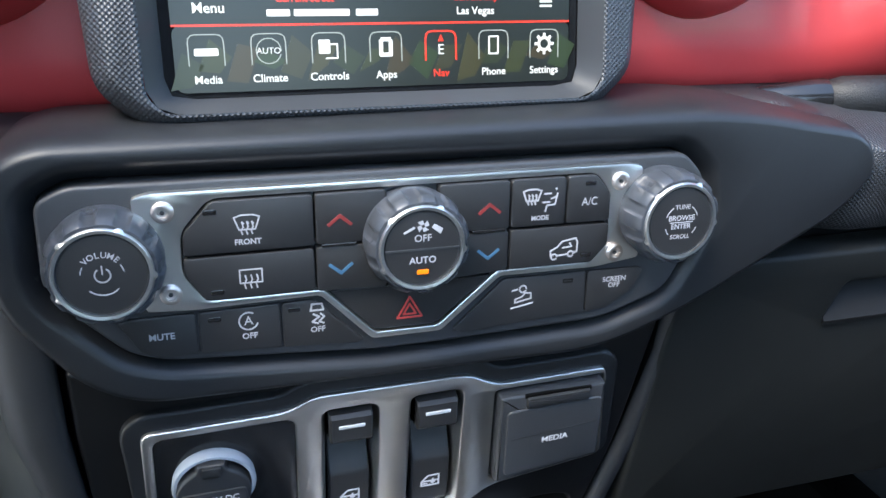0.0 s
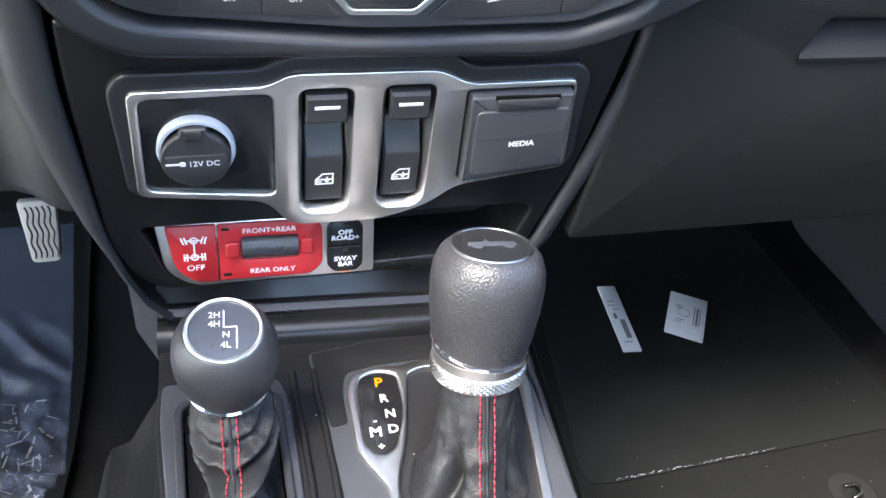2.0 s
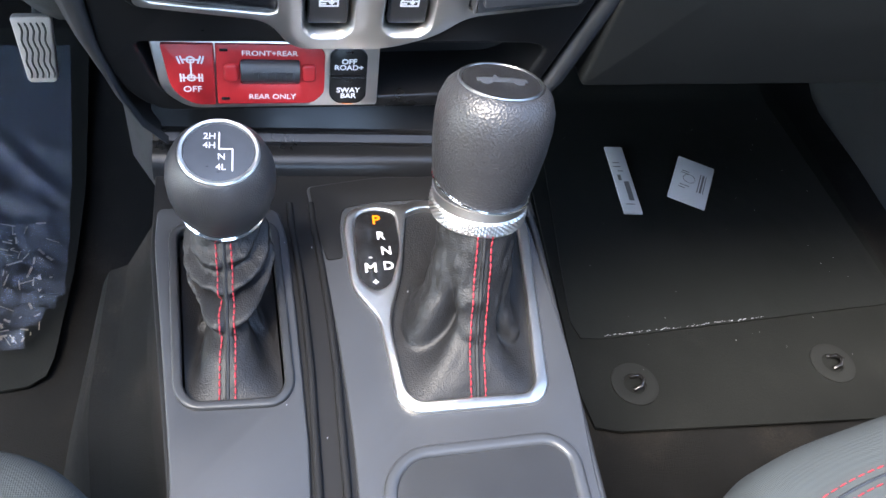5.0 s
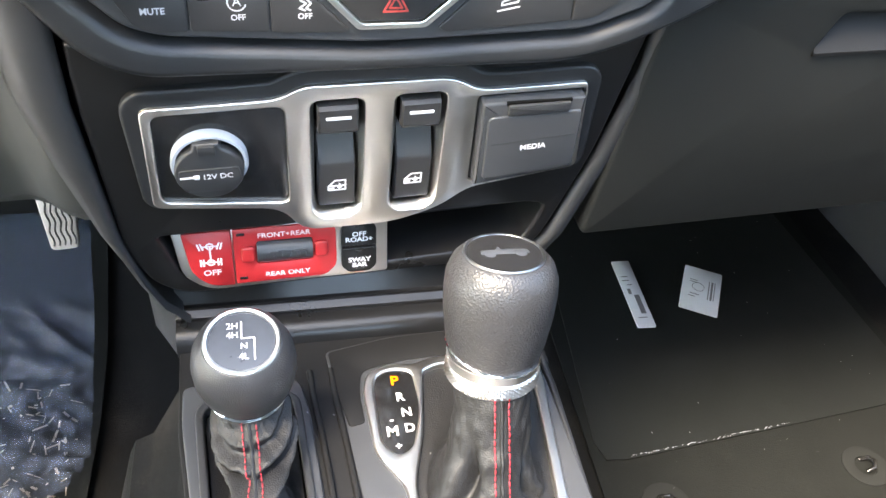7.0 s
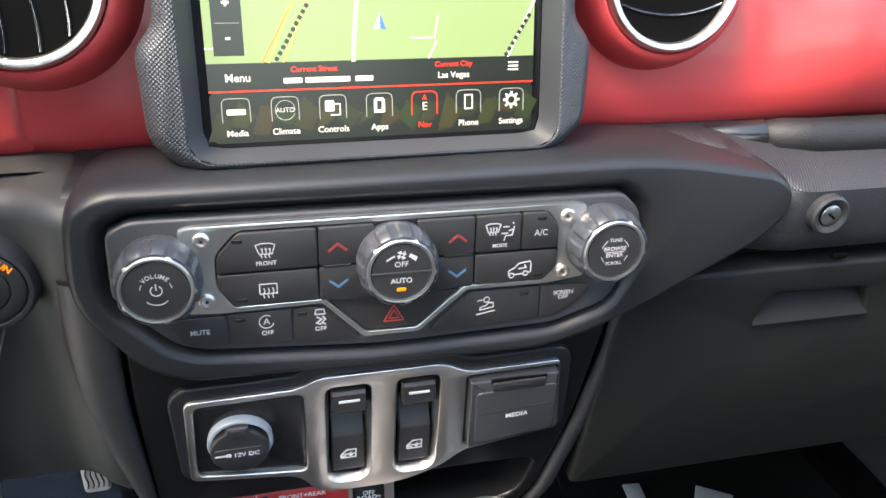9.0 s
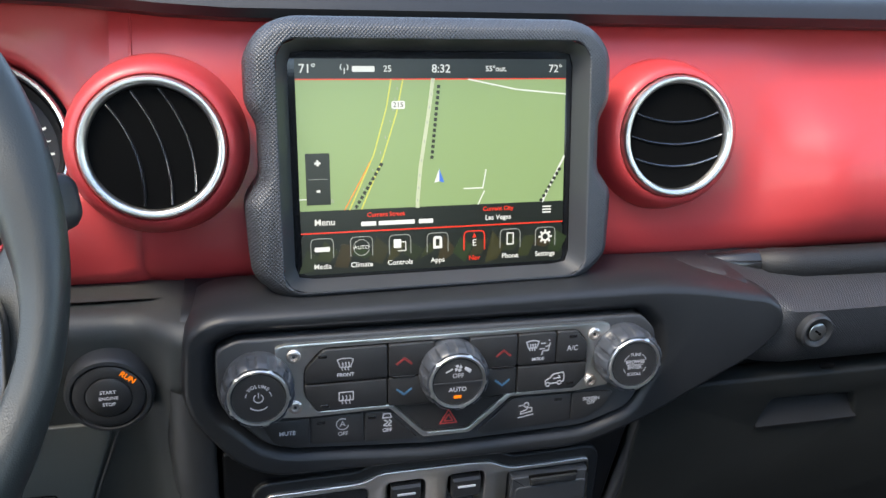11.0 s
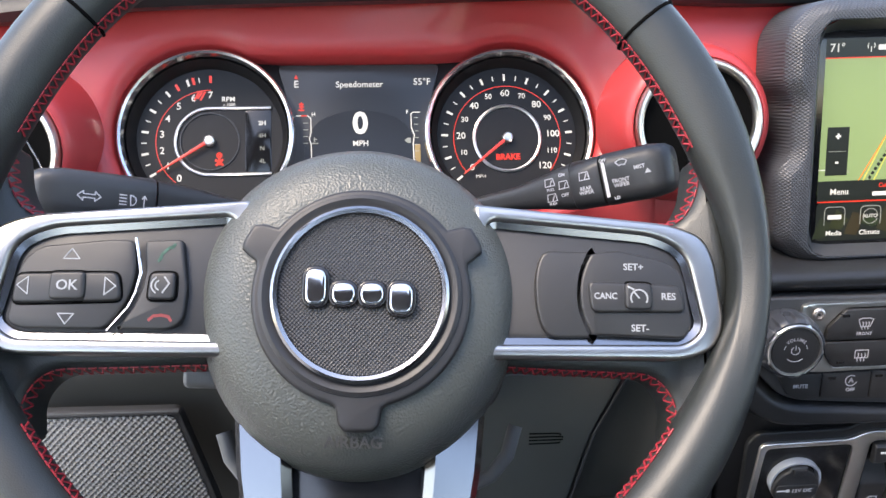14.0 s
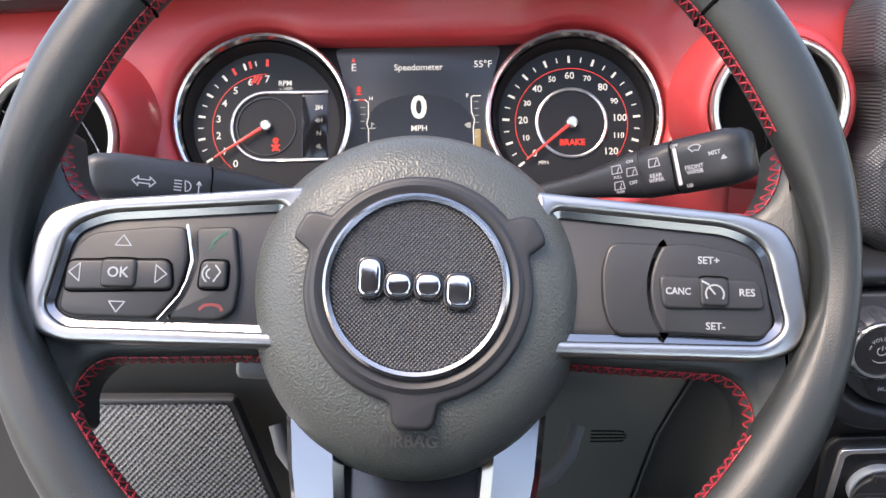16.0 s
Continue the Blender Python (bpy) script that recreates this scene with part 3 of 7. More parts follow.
lit("map_image", rect(164, 84, 0, 0, 9), 0, G_MAP, "pale green map")
lit("status_bar", rect(164, 11.5, 0, 0, 57), 0, G_DARK)
lit("status_line", rect(164, 0.7, 0, 0, 51.2), 0.1, G_RED)
lit("street_bar", rect(164, 13, 0, 0, -30.5), 0.1, G_DARK)
lit("menu_line", rect(164, 0.8, 0, 0, -37.2), 0.25, G_RED)
lit("menu_bar", rect(164, 25, 4, 0, -49.6), 0.1, G_DARK)
for k in range(16):
    u = -78 + k * 10.4
    lit("camouflage_patch", [(u - 6, -61 + (k * 7) % 11), (u + 2, -60 + (k * 5) % 9), (u + 7, -52 + (k * 3) % 8), (u - 1, -47 + (k * 5) % 7)], 0.18, glow("display olive light", (0.035 + 0.012 * (k % 3), 0.045 + 0.01 * (k % 2), 0.02), 0.45))
for pts, mt, wd in (([(-27, 51), (-30, 35), (-38, 8), (-53, -24)], G_YELLOW, 0.7), ([(-20, 51), (-24, 32), (-33, 5), (-46, -24)], G_YELLOW, 0.7), ([(-2, 51), (-5, 30), (-10, 0), (-12, -20), (-12, -24)], G_ROAD, 2.2), ([(20, 51), (50, 45), (82, 42)], G_WHITE, 0.8),
                    ([(30, -16), (26, -24)], G_WHITE, 0.7), ([(31, -3), (29, -14), (17, -14)], G_WHITE, 0.7), ([(82, 4), (75, -10), (68, -24)], G_WHITE, 1.2), ([(-40, 4), (-56, -24)], G_AMBER, 0.5), ([(-82, -17), (-77, -17)], G_WHITE, 0.7)):
    icon("road_line", S0, [pts], wd, 0.1, mt, GLASS)
for pts in ([(-23.5, 46), (-27, 30), (-35, 6), (-50, -23)], [(-2, 50), (-5, 30), (-10, 0), (-12, -20)]):
    bm = bmesh.new()
    for i in range(9):
        f = i / 8 * (len(pts) - 1)
        k = min(int(f), len(pts) - 2)
        p = Vector(pts[k]).lerp(Vector(pts[k + 1]), f - k)
        slab(bm, S0, rect(0.5, 1.6, 0, p.x, p.y), 0.26, 0.3, 0.01, steps=1)
    part("road_dashes", bm, G_GREYL, GLASS)
for u, v, ln, tn in ((-40, -8, 34, -58), (-1, 24, 46, -84 + 180), (74, -12, 26, -58)):
    bm = bmesh.new()
    for i in range(int(ln / 3.2)):
        slab(bm, shift(S0, u, v, 0, tn), rect(2.0, 2.0, 0.4, -ln / 2 + i * 3.2, 0, 2), 0.26, 0.3, 0.01, steps=1)
    part("road_name_bars", bm, G_DARK, GLASS)
lit("route_shield", rect(8, 4.6, 1, -23, 36.5), 0.2, G_WHITE)
text("215", S0, -23, 36.5, 0.36, 3.0, G_DARK, GLASS)
lit("zoom_button", rect(14, 30, 0, -71, -5.5), 0.2, G_DARK)
text("+", S0, -71, 3.5, 0.36, 4.2, G_WHITE, GLASS, bold=0.35)
lit("zoom_line", rect(11, 0.3, 0, -71, -5.5), 0.3, G_GREYL)
text("-", S0, -71, -12, 0.36, 4.2, G_WHITE, GLASS, bold=0.35)
text("300 ft", S0, -66, -18.5, 0.2, 2.4, G_GREYL, GLASS)
icon("position_arrow", S0, [["fill", (1.5, -9), (4.6, -9.8), (1.5, -1.5)]], 0.5, 0.3, G_BLUE, GLASS)
icon("position_arrow", S0, [["fill", (1.5, -9), (1.5, -1.5), (-1.6, -9.8)]], 0.5, 0.3, G_WHITE, GLASS)
for words, u, v, h in (("71°", -75, 57, 5.0), ("25", -29, 57, 3.6), ("8:32", 3, 57, 4.8), ("55°out.", 37, 57, 3.2), ("72°", 75, 57, 4.6), ("Menu", -68, -31, 3.9), ("Las Vegas", 39, -32.6, 3.1)):
    text(words, S0, u, v, 0.3, h, G_WHITE, GLASS, bold=0.06)
lit("channel_bar", rect(13, 3.2, 0.6, -43, 57), 0.2, G_WHITE)
icon("antenna_icon", S0, [[(-54, 54.5), (-54, 57.5)], arc(-54, 58, 2.2, -40, 40, 5), arc(-54, 58, 2.2, 140, 220, 5)], 0.5, 0.2, G_WHITE, GLASS)
text("Current Street", S0, -31.5, -27.6, 0.3, 2.7, G_RED, GLASS, bold=0.08)
text("Current City", S0, 39, -27.2, 0.3, 2.7, G_RED, GLASS, bold=0.08)
bm = bmesh.new()
for u, ln in ((-42, 9), (-25, 22), (-7, 9)):
    slab(bm, S0, rect(ln, 2.6, 0.5, u, -32.8, 2), 0.25, 0.3, 0.01, steps=1)
part("street_name_bar", bm, G_WHITE, GLASS)
for dv in (-1.8, 0, 1.8):
    lit("menu_stripe", rect(5.6, 0.9, 0, 71, -29 + dv), 0.25, G_WHITE)
for k, name in enumerate(("Media", "Climate", "Controls", "Apps", "Nav", "Phone", "Settings")):
    u = -70 + k * 23.4
    mt = G_RED if name == "Nav" else G_GREYL
    box_ = rounded([(u - 6.6, -52), (u - 6.6, -40.5), (u + 6.6, -40.5), (u + 6.6, -52)], [0, 3, 3, 0], 3)
    icon("app_frame", S0, [box_], 0.7 if name == "Nav" else 0.45, 0.25, mt, GLASS)
    text(name, S0, u, -57.4, 0.3, 3.1, G_RED if name == "Nav" else G_WHITE, GLASS, bold=0.05)
    if name == "Media":
        lit("media_bar", rect(9, 2.8, 0.8, u, -47), 0.25, G_WHITE)
    elif name == "Climate":
        text("AUTO", S0, u, -47, 0.3, 2.4, G_WHITE, GLASS)
        icon("climate_ring", S0, [circle(4.8, u, -47, 20)], 0.4, 0.25, G_GREYL, GLASS)
    elif name == "Controls":
        lit("card", rect(4.6, 5.4, 0.6, u - 1.6, -45.8), 0.25, G_WHITE)
        icon("card_outline", S0, [rect(4.6, 5.4, 0, u + 1.2, -47.6)], 0.6, 0.22, G_WHITE, GLASS)
    elif name == "Apps":
        icon("apps_mark", S0, [[(u - 2, -44), (u - 2, -49.4), (u + 2, -49.4), (u + 2, -44)], [(u - 1.6, -43.4), (u + 1.6, -43.4)]], 1.6, 0.25, G_WHITE, GLASS)
    elif name == "Nav":
        text("E", S0, u, -48, 0.3, 4.2, G_WHITE, GLASS)
        icon("heading_mark", S0, [["fill", (u - 1.3, -44.6), (u + 1.3, -44.6), (u, -41.8)]], 0.3, 0.3, G_RED, GLASS)
    elif name == "Phone":
        icon("phone_mark", S0, [rounded([(u - 2, -50), (u + 2, -50), (u + 2, -43), (u - 2, -43), (u - 2, -50)], 0.4)], 0.7, 0.25, G_WHITE, GLASS)
    else:
        icon("gear_mark", S0, [circle(2.5, u, -46.4, 16)] + [[(u + 2.9 * math.cos(a), -46.4 + 2.9 * math.sin(a)), (u + 4.1 * math.cos(a), -46.4 + 4.1 * math.sin(a))] for a in [i * math.pi / 4 for i in range(8)]], 1.2, 0.25, G_WHITE, GLASS)


# ---- climate panel ----
def knob(name, m, u, v, r, parent, label):
    k = shift(m, u, v)
    bm = bmesh.new()
    depth = (0, 0, 0.15, 1.0, 1.0, 0.9, 0.25, 0)
    notch = lambda a, s: 1 - 0.055 * depth[s] * ease(math.cos(11 * a), 0.1, 0.55)
    lathe(bm, k, [(r * 0.90, -6), (r * 0.925, 1), (r * 0.955, 6.5), (r * 0.965, 8.5), (r * 0.945, 14), (r * 0.91, 17.2), (r * 0.85, 18.8), (r * 0.79, 19)], 176, notch)
    ob = part(name, bm, M_KNOB, parent, label, 30)
    bm = bmesh.new()
    tooth = lambda a, s: 1 + (0.05 if (math.cos(5 * a + 0.6) > 0.93 and s in (0, 1)) else 0)
    lathe(bm, k, [(r * 0.80, 17.0), (r * 0.795, 19.4), (r * 0.77, 20.2), (r * 0.715, 20.0), (r * 0.705, 17.5)], 96, tooth)
    part("ring", bm, M_SATIN, ob, "satin silver ring")
    bm = bmesh.new()
    lathe(bm, k, [(r * 0.71, 16.5), (r * 0.70, 18.9), (r * 0.675, 19.4), (r * 0.4, 19.7), (0, 19.8)], 64)
    part("cap", bm, M_BUTTON, ob, "matt black cap")
    return ob, shift(k, 0, 0, 19.85)


CLIMATE = thing("climate_control_panel", (0, 0, 0.69), "black climate control panel with silver frame and three knobs", "control panel")
bm = bmesh.new()
slab(bm, HV, inset(HOLE, 1.0), -14, -0.6, 1.8, steps=4)
part("backplate", bm, M_GREY, CLIMATE, "smooth dark grey backplate", 30)
bm = bmesh.new()
OUTF = rounded([(-104, 22), (-98, 23.6), (98, 23.6), (104, 22), (106, -20), (84, -22.8), (40, -22.6), (14, -45), (-16, -45), (-37, -23), (-86, -24), (-103, -23)], [1.5, 2, 2, 1.5, 2, 3, 2, 2, 2, 2, 3, 2])
INF = rounded([(-88, 8), (-77, 20.3), (82, 20.6), (89, 12), (89.5, -12), (82, -20), (38.5, -19.8), (12.5, -42.2), (-14.5, -42.2), (-35.5, -20.6), (-81, -20.8), (-88.5, -9)], [4, 4, 4, 4, 4, 4, 2, 2, 2, 2, 4, 4])
slab(bm, HV, OUTF, -0.6, 2.4, 0.5, holes=[INF])
part("frame", bm, M_SATIN, CLIMATE, "brushed silver frame")
for u in (-93.5, 93.5):
    for v in (16.3, -16.3):
        k = shift(HV, u, v, 2.3)
        bm = bmesh.new()
        lathe(bm, k, [(4.1, -0.5), (4.1, 1.0), (3.5, 1.7), (2.6, 1.9), (2.1, 1.8), (2.0, 0.7), (0, 0.6)], 30)
        s_ = part("screw", bm, M_PEWTER, CLIMATE, "pewter screw")
        bm = bmesh.new()
        lathe(bm, k, [(0.9, 0.4), (0.9, 1.3), (0, 1.4)], 6)
        part("screw_pin", bm, M_GREY, s_)


def button(name, poly, label="", r=1.6, w=2.0, mt=None):
    bm = bmesh.new()
    slab(bm, HV, rounded(poly, r, 3), -2, w, 0.55)
    return part(name, bm, mt or M_BUTTON, CLIMATE, label)


B = {}
B["front"] = button("defrost_button", [(-87.2, 7.6), (-76.5, 19.4), (-38.8, 19.6), (-38.8, -0.8), (-87.6, -1.0)], w=4.5)
B["rear"] = button("rear_defrost_button", [(-87.8, -2.2), (-39, -2.0), (-39, -19.9), (-80.8, -20.0), (-87.8, -9.2)], w=4.5)
B["lup"] = button("temperature_up_button", [(-38.0, 19.6), (-10, 19.8), (-10, -0.6), (-38.0, -0.6)], w=4.5)
B["ldn"] = button("temperature_down_button", [(-38.2, -1.8), (-10, -1.8), (-10, -21), (-34, -20.4), (-38.2, -20.4)], w=4.5)
B["rup"] = button("temperature_up_button", [(12, 19.9), (42.2, 20), (42.2, -0.3), (12, -0.3)], w=4.5)
B["rdn"] = button("temperature_down_button", [(12, -1.5), (42.2, -1.5), (42.2, -19.3), (38, -19.3), (12, -21)], w=4.5)
B["mode"] = button("mode_button", [(43.0, 20), (67.4, 20.1), (67.4, -0.4), (43.0, -0.4)], w=4.5)
B["ac"] = button("air_conditioning_button", [(68.2, 20.1), (81.5, 20), (88.4, 11.6), (88.6, -0.6), (68.2, -0.4)], w=4.5)
B["car"] = button("recirculation_button", [(43.2, -1.6), (88.7, -1.8), (88.8, -11.5), (81.5, -19.4), (43.2, -19.2)], w=4.5)
B["haz"] = button("hazard_button", [(-33.5, -21.8), (36.5, -21.6), (12, -41.4), (-14, -41.4)], w=1.6)
B["mute"] = button("mute_button", [(-114, -27), (-108, -26), (-85.4, -26), (-85.4, -43.6), (-100, -44), (-107, -40)], w=0.9)
B["aoff"] = button("engine_stop_button", [(-84.6, -26), (-53, -25.4), (-53, -45), (-84.6, -43.6)], w=0.9)
B["esp"] = button("traction_button", [(-52.2, -25.4), (-39.6, -25.2), (-19, -45.6), (-22, -46.6), (-52.2, -45.2)], w=0.9)
B["hill"] = button("hill_descent_button", [(42.4, -24.8), (81.8, -25), (81.8, -45), (24, -48), (19.5, -46)], w=0.9)
B["scr"] = button("screen_off_button", [(82.6, -25), (108, -25.6), (111, -27), (105, -37), (93, -44), (82.6, -45)], w=0.9)
for u, v, on in ((-77, 15.6, 0), (-76.5, -16.6, 0), (78.5, 16.8, 0), (78.5, -15.4, 0), (-78.5, -29.5, 0), (-47.5, -28.8, 0), (73, -28.6, 0)):
    bm = bmesh.new()
    slab(bm, HV, rect(5, 2.0, 0.5, u, v, 2), 0.5, 4.75 if v > -22 else 1.15, 0.2)
    part("indicator", bm, M_GLOSS, CLIMATE, "unlit indicator window")
for u0, u1, v in ((-36, -22, -1.2), (26, 41, -0.9)):
    bm = bmesh.new()
    slab(bm, HV, rect(u1 - u0, 1.5, 0.7, (u0 + u1) / 2, v), 0.5, 5.0, 0.3)
    part("divider", bm, M_GLOSS, CLIMATE, "glossy divider slot")


PW = 4.52


def mark(key, lines, width=0.55, mt=None, w=PW):
    return icon("symbol", HV, lines, width, w, mt or M_LEGEND, B[key])


def defrost(u, v, s=1.0):
    fan = [(u - 5.6 * s, v + 3.4 * s), (u - 3.6 * s, v - 2.4 * s), (u + 3.6 * s, v - 2.4 * s), (u + 5.6 * s, v + 3.4 * s), (u + 2.6 * s, v + 4.4 * s), (u - 2.6 * s, v + 4.4 * s), (u - 5.6 * s, v + 3.4 * s)]
    return [fan] + [[(u + d * s, v - 4.6 * s), (u + d * s - 0.5 * s, v - 2.8 * s), (u + d * s + 0.5 * s, v - 1.2 * s), (u + d * s, v + 1.2 * s), (u + (d + 0.7) * s, v + 0.4 * s)] for d in (-2.2, 0, 2.2)]


mark("front", defrost(-63.8, 10, 0.84))
text("FRONT", HV, -63.8, 3.0, PW, 2.2, M_LEGEND, B["front"], bold=0.08)
mark("rear", [rect(8.4, 5.4, 0, -63.6, -11) + [(-67.8, -13.7)]] + [[(-63.6 + d, -16), (-63.6 + d - 0.4, -14), (-63.6 + d + 0.4, -12.4), (-63.6 + d, -10.6)] for d in (-2.2, 0, 2.2)])
for key, u, v, up in (("lup", -28.6, 9, 1), ("rup", 33.4, 9, 1), ("ldn", -28.6, -11.6, -1), ("rdn", 33.4, -11.4, -1)):
    mark(key, [[(u - 4.4, v - 2 * up), (u, v + 1.6 * up), (u + 4.4, v - 2 * up)]], 1.3, M_DARKRED if up > 0 else M_COOL)
mark("mode", defrost(52, 12.5, 0.72) + [[(57.5, 13.5), (60.5, 13.5)], [(56.8, 9.8), (60, 9.8)], [(62.6, 15.6), (63, 15.2)], [(63.4, 13.4), (62.4, 8.6), (58.8, 8.4), (58.2, 5.8)], [(62.9, 12), (60.6, 11.2)]], 0.7)
text("MODE", HV, 56, 3.0, PW, 2.0, M_LEGEND, B["mode"], bold=0.08)
text("A/C", HV, 78.6, 8.6, PW, 3.6, M_LEGEND, B["ac"], bold=0.02, wide=0.9)
mark("car", [[(62, -15), (61.8, -12.4), (65, -10.8), (67, -8.4), (73.4, -7.4), (74.2, -9), (74.2, -13.6), (72.6, -14)], [(64.8, -14.8), (70, -14.4)], circle(1.3, 63.6, -15.2, 10), circle(1.3, 71.3, -14.4, 10), [(67.4, -11.4), (71.6, -11), (70.6, -9.4)]], 0.7)
mark("haz", [[(-5, -37.4), (5.6, -37.4), (0.3, -28), (-5, -37.4)], [(-2.4, -35.9), (3, -35.9), (0.3, -31.2), (-2.4, -35.9)]], 0.8, M_REDICON, 1.62)
text("MUTE", HV, -98.6, -34.6, 0.94, 2.7, M_LEGEND, B["mute"], bold=0.08)
mark("aoff", [circle(3.7, -65.6, -31.6, 20, 60, 340)], 0.6, None, 0.92)
text("A", HV, -65.6, -31.6, 0.94, 3.8, M_LEGEND, B["aoff"], bold=0.02)
text("OFF", HV, -65.4, -38.2, 0.94, 2.5, M_LEGEND, B["aoff"], bold=0.06)
mark("esp", [[(-40.4, -27.2), (-36.4, -27.2), (-35.8, -30), (-41, -30), (-40.4, -27.2)], [(-40, -31.6), (-37.6, -33), (-40.4, -35), (-38, -36)], [(-37, -31.6), (-35.6, -33), (-37.6, -35), (-35.8, -36)]], 0.75, None, 0.92)
text("OFF", HV, -38.2, -38.6, 0.94, 2.5, M_LEGEND, B["esp"], bold=0.06)
mark("hill", [[(46.4, -39.2), (56.4, -37.4)], [(48, -36.6), (55.6, -35.2), (55.4, -32.6), (52.6, -32.4), (51.4, -34), (48.2, -35), (48, -36.6)], circle(1.6, 51.6, -30.4, 12), [(46.6, -30.8), (49, -30.4)]], 0.65, None, 0.92)
text("SCREEN\nOFF", HV, 96, -31.6, 0.94, 2.4, M_LEGEND, B["scr"], bold=0.05)

VOL, VM = knob("volume_knob", HV, -114.3, 0.2, 21.6, CLIMATE, "grey ribbed volume knob with a silver ring")
TUNE, UM = knob("tune_knob", HV, 114.4, 1.5, 21.6, CLIMATE, "grey ribbed tuning knob with a silver ring")
FAN, FM = knob("fan_knob", HV, 0.8, -0.2, 21.8, CLIMATE, "grey ribbed fan knob with a silver ring")
icon("symbol", VM, [circle(2.6, 0, 0.2, 18, 125, 415), [(0, 0.6), (0, 3.6)], circle(6.6, 0, -0.6, 12, 225, 315)], 0.5, 0, M_LEGEND, VOL)


def curved(words, m, r, mid, step, size, parent, material):
    n = len(words)
    for i, c in enumerate(words):
        a = mid - (i - (n - 1) / 2) * step
        text(c, m, r * math.cos(radians(a)), r * math.sin(radians(a)), 0, size, material, parent, bold=0.03, turn=90 - a)


curved("VOLUME", VM, 7.6, 90, 17, 2.2, VOL, M_LEGEND)
icon("tick", VM, [circle(7.2, 0, 0, 3, 150, 170), circle(7.2, 0, 0, 3, 10, 30)], 0.4, 0, M_LEGEND, VOL)
text("BROWSE", UM, 0, 1.7, 0, 2.3, M_LEGEND, TUNE, bold=0.05)
text("ENTER", UM, 0, -2.0, 0, 2.3, M_LEGEND, TUNE, bold=0.05)
icon("rule", UM, [[(-5.4, -0.1), (5.4, -0.1)]], 0.35, 0, M_LEGEND, TUNE)
text("TUNE", UM, 0, 6.6, 0, 2.0, M_LEGEND, TUNE, bold=0.03)
text("SCROLL", UM, 0, -6.6, 0, 1.9, M_LEGEND, TUNE, bold=0.03)
icon("tick", UM, [circle(7.8, 0, 0, 4, 20, 55), circle(7.8, 0, 0, 4, 125, 160), circle(7.8, 0, 0, 3, 200, 222), circle(7.8, 0, 0, 3, 318, 340)], 0.4, 0, M_LEGEND, TUNE)
bm = bmesh.new()
slab(bm, FM, rect(30, 0.9, 0, 0, -0.4), -0.4, 0.12, 0.05)
part("split_line", bm, M_GREY, FAN, "split between two halves")
text("OFF", FM, 0, 4.2, 0.02, 2.9, M_LEGEND, FAN, bold=0.03)
text("AUTO", FM, 0, -4.8, 0.02, 2.8, M_LEGEND, FAN, bold=0.06)
icon("symbol", FM, [["fill"] + [(x, y + 9.2) for x, y in ((-0.8, 0.4), (-2.2, 1.6), (-0.2, 2.4), (0.4, 0.8))], ["fill"] + [(x, y + 9.2) for x, y in ((0.8, -0.4), (2.2, -1.6), (0.2, -2.4), (-0.4, -0.8))], ["fill"] + [(x, y + 9.2) for x, y in ((0.4, 0.8), (1.6, 2.2), (2.4, 0.2), (0.8, -0.4))], ["fill"] + [(x, y + 9.2) for x, y in ((-0.4, -0.8), (-1.6, -2.2), (-2.4, -0.2), (-0.8, 0.4))],
                   [(-7.4, 6.8), (-3.6, 8.8)], ["fill", (3.4, 8.4), (4.4, 9.8), (8, 7.8), (7.0, 5.6)]], 0.9, 0.02, M_LEGEND, FAN)
bm = bmesh.new()
slab(bm, FM, rect(4.6, 1.8, 0.3, 0, -9.6), -0.2, 0.25, 0.1)
part("lit_lamp", bm, G_AMBER, FAN, "lit amber indicator")


# ---- switch panel ----
M_MILKY = mat("milky socket ring", (0.30, 0.33, 0.37), 0.3, 0, 0, 1, 0.05, 60)
SWITCHES = thing("switch_panel", (0, 0.05, 0.55), "silver plate with window switches, power socket and media flap", "switch panel")
PLATE = rounded([(-115, 40.5), (-51, 41.5), (-40, 48), (35, 47.5), (49, 38.5), (109, 39), (115, -21), (51, -30), (36, -43), (9, -52), (-42, -51), (-53, -32), (-117.5, -23)], [5, 8, 8, 8, 8, 4, 5, 8, 10, 12, 14, 10, 5], 5)
SOCK = rounded([(-110.5, 36.5), (-48.5, 37), (-48.5, -28), (-113, -19.5)], 5.5, 5)
SW1, SW2 = WELL, WELL2
FLAP = rounded([(49, 35), (108.5, 35.5), (111, -17), (50.5, -25)], 3, 4)
bm = bmesh.new()
BORDER = [tuple(Vector(p).lerp(Vector(q), 0.06 + 0.94 * ease(p[1], -34, -4))) for p, q in zip(PLATE, inset(PLATE, -8.5))]
slab(bm, LP, BORDER, -4, 2.5, 2, holes=[inset(SW1, -3), inset(SW2, -3)], steps=4)
part("surround", bm, M_SOFT, SWITCHES, "soft black raised surround", 60)
bm = bmesh.new()
slab(bm, LP, PLATE, 2, 5, 1.0, holes=[SOCK, SW1, SW2, FLAP], steps=3)
for well in (SW1, SW2):
    bevel = [ring(bm, LP, inset(well, d), w) for d, w in ((0, 4.0), (1.5, 0.5), (2.2, -3), (2.4, -11))]
    for a, b in zip(bevel, bevel[1:]):
        bridge(bm, a, b)
part("plate", bm, M_SATIN, SWITCHES, "brushed silver plate")
bm = bmesh.new()
slab(bm, LP, inset(SOCK, -0.5), 0, 3.2, 0.3)
part("socket_panel", bm, M_GLOSS, SWITCHES, "dark socket panel")
km = shift(LP, -87.5, 6.8, 3) @ Matrix.Diagonal((0.92, 0.92, 1, 1))
bm = bmesh.new()
